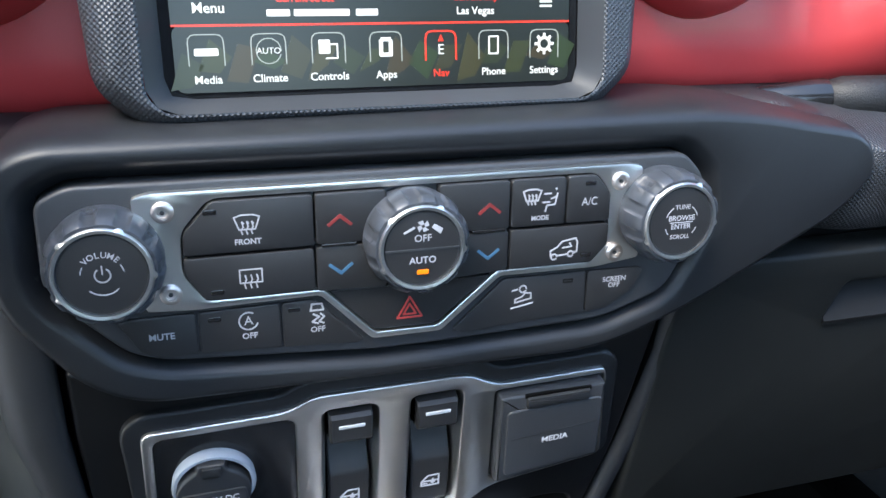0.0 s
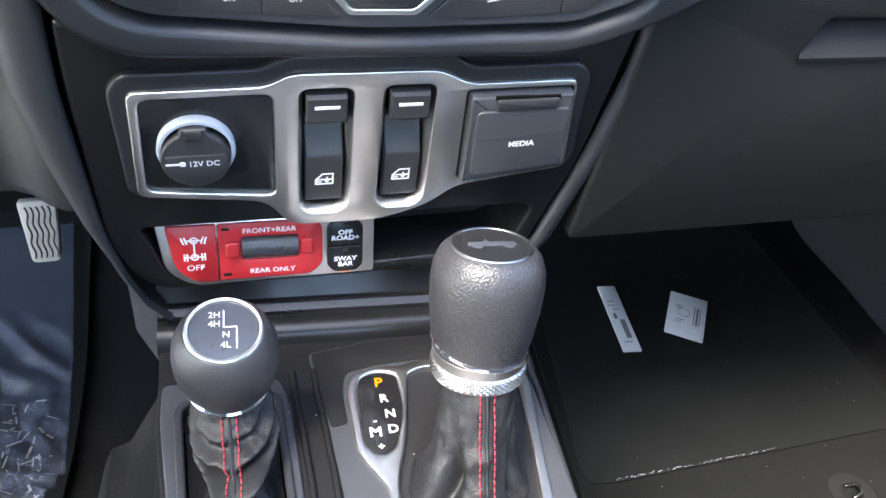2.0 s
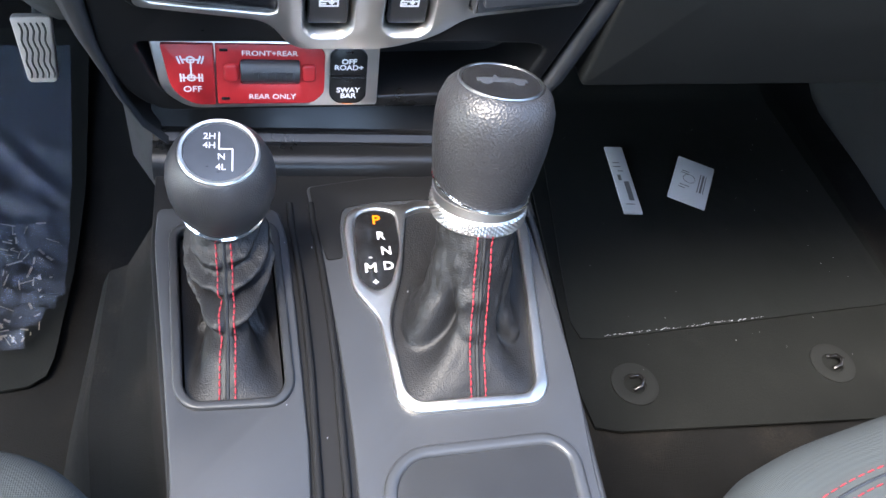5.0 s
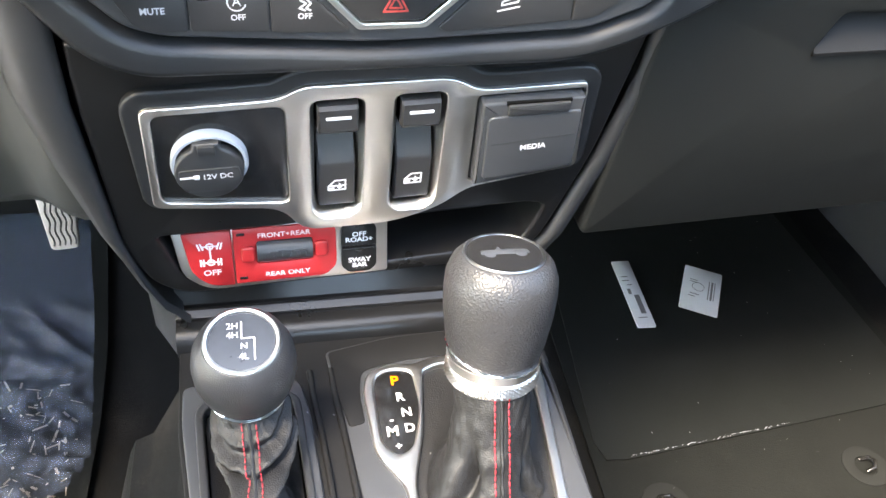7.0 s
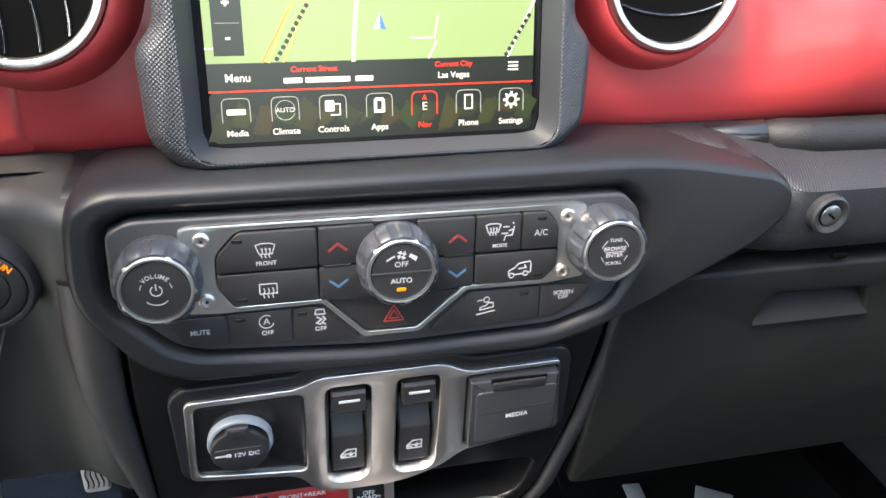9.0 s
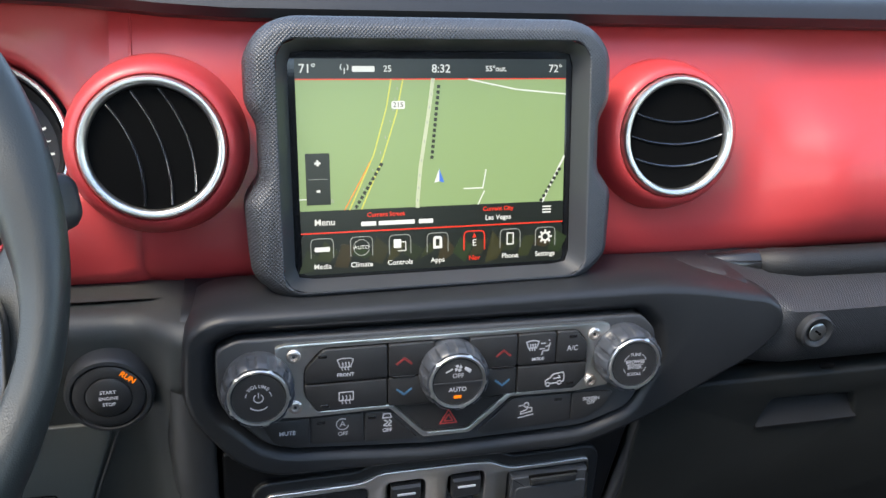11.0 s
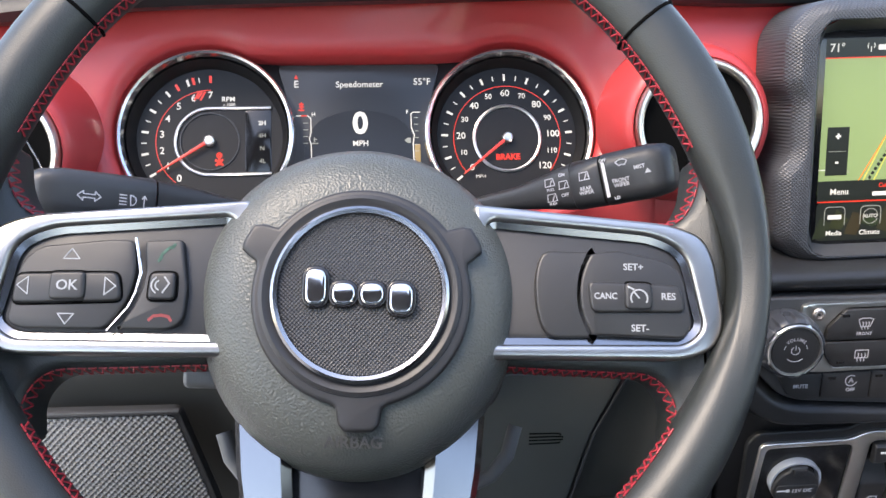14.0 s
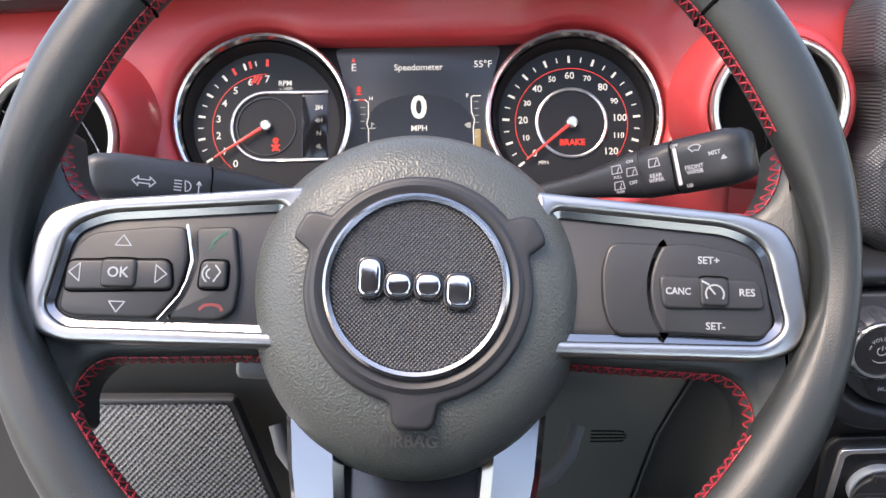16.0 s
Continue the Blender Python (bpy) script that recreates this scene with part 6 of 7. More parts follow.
def dial(u, v, start, step, labels, top, minor, needle_at, speed):
    k = shift(GA, u, v) @ Matrix.Diagonal((1.04, 1.04, 1, 1))
    bm = bmesh.new()
    lathe(bm, k, [(57, -16), (56.8, 0), (56.2, 2.8), (55, 3.8), (53.6, 2.8), (52.6, -2), (51.5, -14)], 96)
    d = part("dial", bm, M_DIALRING, CLUSTER, "chrome-ringed round dial")
    bm = bmesh.new()
    lathe(bm, k, [(52, -15), (51.6, -3), (47.8, -11), (47.5, -12), (0, -12)], 80)
    part("face", bm, M_FACE, d, "black dial face")
    f = shift(k, 0, -2, -11.9)
    for i, c in enumerate(labels):
        a = radians(start - step * i)
        if c:
            big = i % 2 == 0 if speed else True
            text(c, f, 31.5 * math.cos(a), 31.5 * math.sin(a), 0.1, (4.6 if big else 3.6) if speed else 4.8, G_WHITE, d, bold=0.06)
    for i in range((len(labels) - 1) * minor + 1):
        a = start - step * i / minor
        if speed is False and i > 7 * minor:
            break
        long_ = i % minor == 0
        m2 = f @ Matrix.Rotation(radians(a), 4, "Z")
        bm = bmesh.new()
        slab(bm, m2, rect(4.6 if long_ else 3.4, 1.5 if long_ else 0.7, 0, 42.6, 0), 0, 0.15, 0.02, steps=1)
        part("scale_mark", bm, G_WHITE, d)
    icon("red_arc", f, [circle(35 if not speed else 36.5, 0, 0, 44, start - step * (len(labels) - 1), start)], 0.5, 0.05, G_RED, d)
    bm = bmesh.new()
    if speed:
        lathe(bm, f, [(23.5, 0), (23.4, 1.0), (22.4, 1.4), (21.6, 1.0), (21.4, 0)], 72, caps=False)
        part("inner_ring", bm, M_SATIN, d, "silver inner ring")
    else:
        rail = [(40, 22.4)] + circle(22.4, 0, 0, 40, 90, 270) + [(40, -22.4)]
        tube(bm, [f @ Vector((x / 1000, y / 1000, 0.0006)) for x, y in rail], 0.0011, 8)
        part("inner_ring", bm, M_SATIN, d, "silver ring open towards the gear display")
        bm = bmesh.new()
        lathe(bm, f, [(19.6, 0), (19.4, 0.8), (18.8, 0.8), (18.6, 0)], 72, caps=False)
        part("thin_ring", bm, M_GREY, d, "thin dark ring")
        bm = bmesh.new()
        slab(bm, f, rounded([(23, -21), (40, -21), (40, 21), (23, 21)], 2), -0.05, 0.1, 0.02)
        part("gear_display", bm, M_SCREEN, d, "dark gear display")
    a = needle_at
    m2 = f @ Matrix.Rotation(radians(a), 4, "Z")
    bm = bmesh.new()
    slab(bm, m2, [(-2, -1.2), (38, -0.5), (39.5, 0), (38, 0.5), (-2, 1.2)], 3.0, 3.9, 0.2)
    part("needle", bm, G_NEEDLE, d, "lit red needle")
    bm = bmesh.new()
    lathe(bm, f, [(3.6, 0), (3.4, 4.2), (2.6, 5), (0, 5.2)], 32)
    part("needle_hub", bm, M_SATIN, d, "silver needle hub")
    return d, f


D1, F1 = dial(-103, -3, 231, 20.2, ["0", "1", "2", "3", "4", "5", "6", "7"], 7, 2, 212, False)
D2, F2 = dial(103, -4, 219, 21.4, ["0", "10", "20", "30", "40", "50", "60", "70", "80", "90", "100", "110", "120"], 12, 2, 219, True)
text("BRAKE", F2, 0, -13, 0.3, 4.0, G_RED, D2, bold=0.22)
text("MPH", F2, -19, -26, 0.3, 2.4, G_WHITE, D2)
text("RPM", F1, 12, 28.5, 0.3, 3.4, G_WHITE, D1, bold=0.06)
text("x 1000", F1, 12.5, 24.8, 0.3, 2.2, G_WHITE, D1)
icon("red_zone", F1, [[(-10 + i * 2, 28.5 + (i % 2)), (-7.4 + i * 2, 33.5)] for i in range(3)], 1.2, 0.12, G_RED, D1)
for i, c in enumerate(("2H", "4H", "N", "4L")):
    text(c, F1, 34, 12 - i * 8.6, 0.15, 3.0, G_WHITE if i == 0 else G_GREYL, D1, bold=0.08 if i == 0 else 0)
icon("belt_warning", F1, [circle(1.3, 6, -9.4, 10), [(6, -11), (6, -15.6)], [(3.6, -12.6), (8.4, -16)], [(4, -16), (8.2, -12.4)]], 1.4, 0.1, G_RED, D1)
bm = bmesh.new()
for i in (11.0, 12.5, 14.0):
    slab(bm, F1 @ Matrix.Rotation(radians(231 - 20.2 * i / 2), 4, "Z"), rect(4.8, 1.7, 0, 42.6, 0), 0.1, 0.3, 0.02, steps=1)
part("red_zone_mark", bm, G_RED, D1, "red scale marks")

# middle display
MD = shift(GA, 0, 0, -14)
bm = bmesh.new()
slab(bm, MD, rounded([(-55, -36), (55, -36), (46, 8), (57, 49), (-57, 49), (-46, 8)], [4, 4, 30, 6, 6, 30], 8), 0, 1.2, 0.4)
DSP = part("display", bm, glow("display slate light", (0.024, 0.028, 0.036), 0.6), CLUSTER, "dark digital display")
bm = bmesh.new()
slab(bm, MD, rounded([(-36, -35), (36, -35), (40, -10), (30, 10), (0, 18), (-30, 10), (-40, -10)], 14, 6), 1.1, 1.4, 0.1)
part("display_panel", bm, glow("display night light", (0.008, 0.010, 0.014), 0.6), DSP, "darker hill on the display", 8)
text("Speedometer", MD, 0, 34.5, 1.5, 4.4, G_WHITE, DSP, bold=0.05)
text("0", MD, 0, 6, 1.5, 15.5, G_WHITE, DSP, bold=0.65)
text("MPH", MD, 0, -8, 1.5, 4.0, G_WHITE, DSP, bold=0.05)
text("E", MD, -44, 35, 1.5, 5.2, G_WHITE, DSP, bold=0.05)
icon("heading_mark", MD, [["fill", (-45.4, 39), (-42.6, 39), (-44, 42)]], 0.3, 1.5, G_RED, DSP)
text("55°F", MD, 44, 36, 1.5, 4.8, G_WHITE, DSP, bold=0.05)
# coolant gauge beside the left dial, fuel gauge beside the right one
icon("warning_symbol", MD, [[(-40.6, 21.8), (-40.6, 17)], [(-42, 20.6), (-39.2, 20.6)], [(-42, 18.8), (-39.2, 18.8)], [(-42.2, 16.4), (-39, 16.4)]], 1.0, 1.5, G_RED, DSP)
icon("coolant_outline", MD, [[(-44, 12.4), (-36.4, 12.4), (-34.2, 10.4), (-34.2, 0.5), (-35.4, -4.2), (-34.2, -8), (-34.2, -18)]], 0.7, 1.5, G_WHITE, DSP)
icon("fuel_outline", MD, [[(42, 14), (37.2, 14), (35.6, 12.8), (35.6, 3), (37.6, -2.4), (36.6, -8), (36.8, -20), (38.6, -23.6), (42.5, -24)]], 0.7, 1.5, G_WHITE, DSP)
icon("coolant_ticks", MD, [[(-39.4, 7.2 - 4.8 * i), (-36.4, 7.2 - 4.8 * i)] for i in range(4)], 0.5, 1.5, G_GREYL, DSP)
icon("fuel_ticks", MD, [[(37.6, 10 - 4.8 * i), (40.4, 10 - 4.8 * i)] for i in range(6)], 0.5, 1.62, G_GREYL, DSP)
for words, u, v in (("H", -32.4, 13.2), ("F", 33, 14.2), ("E", 34.6, -26)):
    text(words, MD, u, v, 1.5, 2.8, G_WHITE, DSP, bold=0.06)
icon("coolant_symbol", MD, [[(-32, -3.4), (-32, -6.6)], [(-34, -7.4), (-29.6, -7.4)], [(-31.6, -4.4), (-30.4, -4.4)]], 0.8, 1.5, G_GREYL, DSP)
icon("pump_symbol", MD, [["fill", (30.6, -6), (32.8, -4.4), (35, -4.4), (35, -8), (32.8, -8)]], 0.6, 1.5, G_GREYL, DSP)
for name, poly, mt in (("fuel_level", [(37.6, -9), (41.5, -9), (41.5, -22), (38.8, -22), (37.6, -19)], glow("display tan light", (0.42, 0.30, 0.12), 0.5)), ("low_fuel_mark", [(39, -22.3), (42, -22.3), (42, -23.5), (39.4, -23.5)], G_RED), ("hot_mark", [(-41, 12.8), (-36.8, 12.8), (-36.8, 12.0), (-41, 12.0)], G_RED)):
    bm = bmesh.new()
    slab(bm, MD, poly, 1.4, 1.58 if name != "hot_mark" else 1.75, 0.05)
    part(name, bm, mt, DSP)


# ---- air vents ----
def air_vent(x, y, z, turn, tilt):
    t = thing("air_vent", (x, y + 0.02, z - 0.043), "round black air vent in a satin silver ring", "air vent", "round dashboard vents")
    m = plane(x, y, z, 9) @ Matrix.Scale(0.91, 4)
    bm = bmesh.new()
    lathe(bm, m, [(60, -54), (57.5, -36), (55.5, -22), (53, -13), (50.5, -7), (47.5, -3.5), (45.5, -3.2), (44.6, -5), (44, -9)], 80)
    part("collar", bm, M_RED, t, "raised red collar", 60)
    bm = bmesh.new()
    lathe(bm, m, [(44.2, -8), (44, -1.5), (42.6, 1.2), (40.6, 1.6), (38.8, 0.2), (37.6, -6), (37.4, -16)], 80)
    part("ring", bm, M_SATIN, t, "satin silver ring", 50)
    # shallow barrel; the shade of a deep vent is put into its colour
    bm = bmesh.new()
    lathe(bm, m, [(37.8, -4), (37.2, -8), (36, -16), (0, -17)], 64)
    part("barrel", bm, M_VOIDSHADE, t, "vent barrel, near-black for the shade inside")
    k = shift(m, 0, 0, 0, turn)
    for i, off in enumerate((-17, -1, 15)):
        half = math.sqrt(36.5 ** 2 - off ** 2)
        bm = bmesh.new()
        loops = []
        for j in range(13):
            v = -half + 2 * half * j / 12
            bow = 6.5 * (1 - (v / half) ** 2)
            c = lambda du, w: k @ Vector(((off + bow + du) / 1000, v / 1000, w / 1000))
            loops.append([c(-0.8, -3.5), c(0.8, -3.0), c(1.6 + tilt, -15), c(-0.2 + tilt, -15.4)])
        loft(bm, loops)
        bl = part("blade", bm, M_DARK, t, "glossy black blade", 30)
        # added metal line that stands for the highlight along the blade's front
        bm = bmesh.new()
        tube(bm, [(Vector(lp_[0]) + Vector(lp_[1])) / 2 for lp_ in loops], 0.0007, 6)
        part("blade_edge", bm, M_SMOKED, bl, "smoked metal line for the glint on the blade", 60)
    if tilt > 4:
        bm = bmesh.new()
        slab(bm, k, [p for p in circle(36, 0, 0, 30, -62, 62)], -15, -6, 3, steps=3)
        part("flap", bm, M_GLOSS, t, "glossy black flap", 50)
    return t


air_vent(-0.1637, 0.038, 0.868, -16, 3)
air_vent(0.1666, 0.050, 0.8664, 90, 6)
air_vent(-0.599, 0.038, 0.865, -35, 3)


# ---- stalks ----
def stalk(name, start, end, label, sections):
    t = thing(name, start, label, "stalk")
    a, b = Vector(start), Vector(end)
    ax = (b - a)
    L = ax.length
    ax.normalize()
    eye = Vector((-0.35, -0.44, 0.965))
    w = (eye - (a + b) / 2)
    w = (w - ax * w.dot(ax)).normalized()
    s = 1 if b.x > a.x else -1
    u = ax * s
    v = w.cross(u)
    m = Matrix(((u.x, v.x, w.x, a.x), (u.y, v.y, w.y, a.y), (u.z, v.z, w.z, a.z), (0, 0, 0, 1)))
    obs = []
    for nm, mt, rows, lab in sections:
        bm = bmesh.new()
        loops = []
        for f, hv, hw in rows:
            hv *= 0.86
            o = rounded([(-hw, -hv), (hw, -hv), (hw, hv), (-hw, hv)], min(hw, hv) * 0.75, 5)
            loops.append([m @ Vector((s * f * L, q / 1000, p / 1000)) for p, q in o])
        loft(bm, loops)
        obs.append(part(nm, bm, mt, t, lab, 45))
    return t, obs, m, L * 1000


_, WO, WM, WL = stalk("wiper_stalk", (-0.2786, 0.0194, 0.8290), (-0.1985, -0.0238, 0.8571), "black wiper stalk with white symbols behind the steering wheel", (
    ("shaft", M_BLACK, ((-0.45, 6, 6), (0.0, 8, 8), (0.2, 12, 10), (0.33, 15, 11), (0.40, 16, 11.5)), "tapering shaft"),
    ("rear_wiper_collar", M_BLACK, ((0.402, 15.5, 12), (0.41, 16.5, 12.4), (0.585, 17, 12.4), (0.59, 16, 12)), "turning collar"),
    ("front_wiper_collar", M_BLACK, ((0.598, 16, 12), (0.605, 17.4, 12.6), (0.88, 17.6, 12.6), (0.96, 16, 12), (1.0, 13, 9.5), (1.01, 8, 5)), "turning end collar")))
for words, f, v, h, o in (("FRONT\nWIPER", 0.715, -3.0, 2.2, 2), ("MIST", 0.835, 3.5, 2.2, 2), ("OFF", 0.625, 11, 1.8, 2), ("LO", 0.675, -11, 1.8, 2), ("REAR\nWIPER", 0.495, -3.6, 2.1, 1), ("OFF", 0.355, -3.8, 2.0, 0), ("ON", 0.355, 8, 1.8, 0), ("PULL", 0.265, 0.8, 1.6, 0), ("PUSH", 0.265, -7.6, 1.4, 0)):
    text(words, WM, f * WL, v, 12.75 if o else (11.55 if f > 0.3 else 10.9), h, M_LEGEND, WO[o], bold=0.06)
icon("wiper_symbol", WM, [arc(0.735 * WL, 4.4, 5.2, 50, 130, 6), arc(0.735 * WL, 4.4, 2.4, 50, 130, 4), [(0.735 * WL - 3.3, 8.4), (0.735 * WL - 1.5, 6.2)], [(0.735 * WL + 3.3, 8.4), (0.735 * WL + 1.5, 6.2)], ["fill", (0.88 * WL - 1.8, -0.6), (0.88 * WL + 1.8, -0.6), (0.88 * WL, 2.0)]], 0.6, 12.65, M_LEGEND, WO[2])
bm = bmesh.new()
slab(bm, WM, rounded([(0.625 * WL - 1.0, -10), (0.625 * WL + 1.0, -10), (0.625 * WL + 0.6, 10), (0.625 * WL - 1.2, 10)], 0.6), 12.4, 12.8, 0.1)
part("white_mark", bm, M_WHITE, WO[2], "white index bar")
for f, v, o, w in ((0.495, 4.6, 1, 12.45), (0.355, 2.2, 0, 11.5), (0.265, 5.0, 0, 10.8), (0.265, -4.0, 0, 10.8)):
    icon("wiper_symbol", WM, [[(f * WL - 3, v - 2), (f * WL + 3, v - 2), (f * WL + 2.4, v + 2.2), (f * WL - 2.4, v + 2.2), (f * WL - 3, v - 2)], [(f * WL, v - 2), (f * WL + 1.6, v + 1.2)]], 0.5, w, M_LEGEND, WO[o])

_, LO_, LM, LL = stalk("light_stalk", (-0.4547, 0.0218, 0.8257), (-0.5490, -0.0290, 0.8570), "black indicator stalk with white light symbols", (
    ("shaft", M_BLACK, ((-0.35, 7, 7), (0.0, 9, 9), (0.2, 13, 10), (0.4, 15, 11), (0.42, 15.2, 11.4)), "tapering shaft"),
    ("end_collar", M_GREY, ((0.43, 15.4, 11.6), (0.44, 16, 12), (0.86, 16, 12), (0.96, 14, 11), (1.0, 11, 8), (1.01, 7, 5)), "grey end collar")))
icon("arrow_symbol", LM, [[(-0.80 * LL, 0), (-0.80 * LL + 3, 2.6), (-0.80 * LL + 3, 1), (-0.80 * LL + 9, 1), (-0.80 * LL + 9, 2.6), (-0.80 * LL + 12, 0), (-0.80 * LL + 9, -2.6), (-0.80 * LL + 9, -1), (-0.80 * LL + 3, -1), (-0.80 * LL + 3, -2.6), (-0.80 * LL, 0)]], 0.6, 12.05, M_WHITE, LO_[1])
icon("lamp_symbol", LM, [[(-0.56 * LL + 0.5, 2.8)] + arc(-0.56 * LL + 1, 0, 2.8, -90, 90, 6)[::-1] + [(-0.56 * LL + 0.5, 2.8)]] + [[(-0.56 * LL - 5, d), (-0.56 * LL - 1.4, d)] for d in (2.6, 0.9, -0.9, -2.6)] + [[(-0.56 * LL + 8, -3), (-0.56 * LL + 8, 3)], [(-0.56 * LL + 6.8, 1.4), (-0.56 * LL + 8, 3.2), (-0.56 * LL + 9.2, 1.4)]], 0.6, 12.05, M_WHITE, LO_[1])


# ---- start button ----
ST = thing("start_button", (-0.2, 0.03, 0.71), "round black engine start button with an amber lamp", "button")
sm = plane(-0.198, 0.022, 0.7258, -3)
bm = bmesh.new()
lathe(bm, sm, [(26, -16), (25, 0), (23.4, 3), (21.4, 3.4), (20.6, 1.5), (20.4, 0)], 64)
part("surround", bm, M_BLACK, ST)
bm = bmesh.new()
lathe(bm, sm, [(20.2, -4), (20, 2.5), (18.8, 3.4), (13.4, 3.6), (13, 2)], 64)
part("ring", bm, M_BUTTON, ST)
bm = bmesh.new()
lathe(bm, sm, [(12.8, -2), (12.6, 3.4), (11.6, 4.2), (0, 4.6)], 48)
CAP = part("push_cap", bm, M_BUTTON, ST, "black push cap")
for i, c in enumerate(("START", "ENGINE", "STOP")):
    text(c, sm, 0, 4 - 4 * i, 4.7, 2.2, M_WHITE, CAP, bold=0.04)
text("RUN", sm, 11.5, 12.5, 3.7, 3.4, G_AMBER, ST, bold=0.15, turn=42)

# ---- knee panel, glovebox, grab handle ----
KP = thing("knee_panel", (-0.53, 0.0, 0.60), "grey-black knee panel with a hex-textured insert", "panel")
km2 = plane(-0.540, -0.004, 0.666, -2)
bm = bmesh.new()
slab(bm, km2, rounded([(-75, 42), (45, 40), (66, -52), (-60, -52)], 5), -6, 1.5, 1.2)
part("insert_frame", bm, M_BLACK, KP)
bm = bmesh.new()
slab(bm, km2, rounded([(-72, 39), (42, 37), (60, -44), (-30, -50), (-62, -30)], 4), 1, 2.6, 0.6)
part("insert", bm, mat("hex-textured grey insert", (0.13, 0.134, 0.138), 0.45, 0, 1.0, 330, 0.1, 30, "cells", lean=0), KP, "hex-textured insert")
bm = bmesh.new()
slab(bm, km2, rounded([(-76, 43.4), (46, 41.4), (46, 38.6), (-76, 40.6)], 0.8), 1.2, 4.2, 0.8)
part("top_lip", bm, M_GREY, KP, "smooth raised lip")

# panel under the column, with a fan of narrow slots and its shut line
cm = plane(-0.2517, 0.0545, 0.6358, -12)
bm = bmesh.new()
slab(bm, cm, rounded([(-110, 62), (52, 62), (30, 0), (14, -90), (-110, -90)], [3, 14, 20, 10, 3]), -14, 1.5, 1.5, steps=3)
CP = part("column_panel", bm, mat("satin grey lower trim", (0.066, 0.071, 0.069), 0.45, 0, 0.2, 1800, 0.12, 25), KP, "smooth dark grey panel under the column")
for i in range(4):
    bm = bmesh.new()
    tube(bm, [cm @ Vector((u / 1000, v / 1000, 0.0014)) for u, v in ((-14, 5.4 - i * 3.4), (4, 5 - i * 3.3), (10 - abs(i - 1.5), 4.4 - i * 3), (12 - abs(i - 1.5) * 2, 3.0 - i * 2.2))], 0.0007, 6)
    part("slot", bm, M_VOIDSHADE, CP, "narrow dark slot")
bm = bmesh.new()
tube(bm, [cm @ Vector((u / 1000, v / 1000, 0.001)) for u, v in ((55, 62), (33, 0), (17, -90))], 0.0009, 6)
part("shut_line", bm, M_GREY, CP, "bright edge of the shut line")

M_GLOVE = mat("grained black glovebox plastic", (0.0085, 0.0092, 0.009), 0.55, 0, 0.3, 1800, 0.15, 30, spec=0.24)
GLOVE = thing("glovebox", (0.45, 0.03, 0.58), "closed black glovebox with a recessed handle and key lock", "glovebox")
gm = plane(0.488, 0.020, 0.646, -8)
DOOR = rounded([(-355, -118), (300, -118), (300, 56), (-345, 56)], [6, 10, 6, 6])
HR = rounded([(-250, 13), (-168, 13), (-172, 34), (-242, 36)], [3, 6, 6, 4])
bm = bmesh.new()
slab(bm, gm, DOOR, -16, 2, 3, holes=[HR], steps=3)
GD = part("door", bm, M_GLOVE, GLOVE, "grained black door", 40)
# recess back coloured near-black to stand for its shade
bm = bmesh.new()
slab(bm, gm, inset(HR, -1), -30, -14, 0.5)
part("handle_recess", bm, M_VOIDSHADE, GD, "handle recess, near-black for the shade inside")
bm = bmesh.new()
c = lambda u, v, w: gm @ Vector((u / 1000, v / 1000, w / 1000))
loft(bm, [[c(u, 35, -14), c(u, 30, -8), c(u, 22, -3), c(u, 15.5, 1.4), c(u, 13.4, 3.6), c(u, 11.4, 3.4), c(u, 11, 0)] for u in (-251, -246, -210, -180, -172, -166)], closed=False, caps=False)
part("handle", bm, M_DARK, GD, "smooth black pull handle", 50)
LK = plane(0.2575, -0.0035, 0.7415, -2)
bm = bmesh.new()
lathe(bm, LK, [(12.5, -5), (12.2, 0.4), (10.8, 1.6), (9, 1.2), (7, -0.5), (6.8, -2)], 40)
KL = part("lock_ring", bm, M_BLACK, GLOVE, "black lock surround")
bm = bmesh.new()
lathe(bm, LK, [(6.8, -4), (6.6, 0.6), (5.8, 1.2), (0, 1.3)], 32)
part("lock_barrel", bm, M_SPOKE, KL, "worn grey metal lock barrel")
bm = bmesh.new()
slab(bm, shift(LK, 0, 0, 1.3, 35), rect(6, 1.6, 0.3), -0.4, 0.15, 0.05)
part("key_slot", bm, M_VOIDSHADE, KL, "key slot")

bm = bmesh.new()
slab(bm, gm, rect(11, 4, 1.6, -205, 62), 1, 3.2, 1.0)
part("release_slot", bm, M_VOIDSHADE, GD, "small dark slot")

GRAB = thing("grab_handle", (0.45, 0.05, 0.77), "padded black leather grab handle under the red panel", "grab handle")
bm = bmesh.new()
tube(bm, [(0.246, 0.058, 0.771), (0.25, 0.05, 0.772), (0.27, 0.045, 0.772), (0.40, 0.042, 0.773), (0.62, 0.045, 0.773), (0.70, 0.055, 0.773)], [0.009, 0.0118, 0.0125, 0.013, 0.013, 0.011], 20)
part("grip", bm, M_BOOT, GRAB, "grained leather grip", 60)
bm = bmesh.new()
tube(bm, [(0.205, 0.066, 0.772), (0.222, 0.060, 0.771), (0.236, 0.056, 0.771), (0.243, 0.055, 0.771)], [0.004, 0.008, 0.0105, 0.011], 18)
part("end_cap", bm, M_GLOSS, GRAB, "smooth end cap", 60)


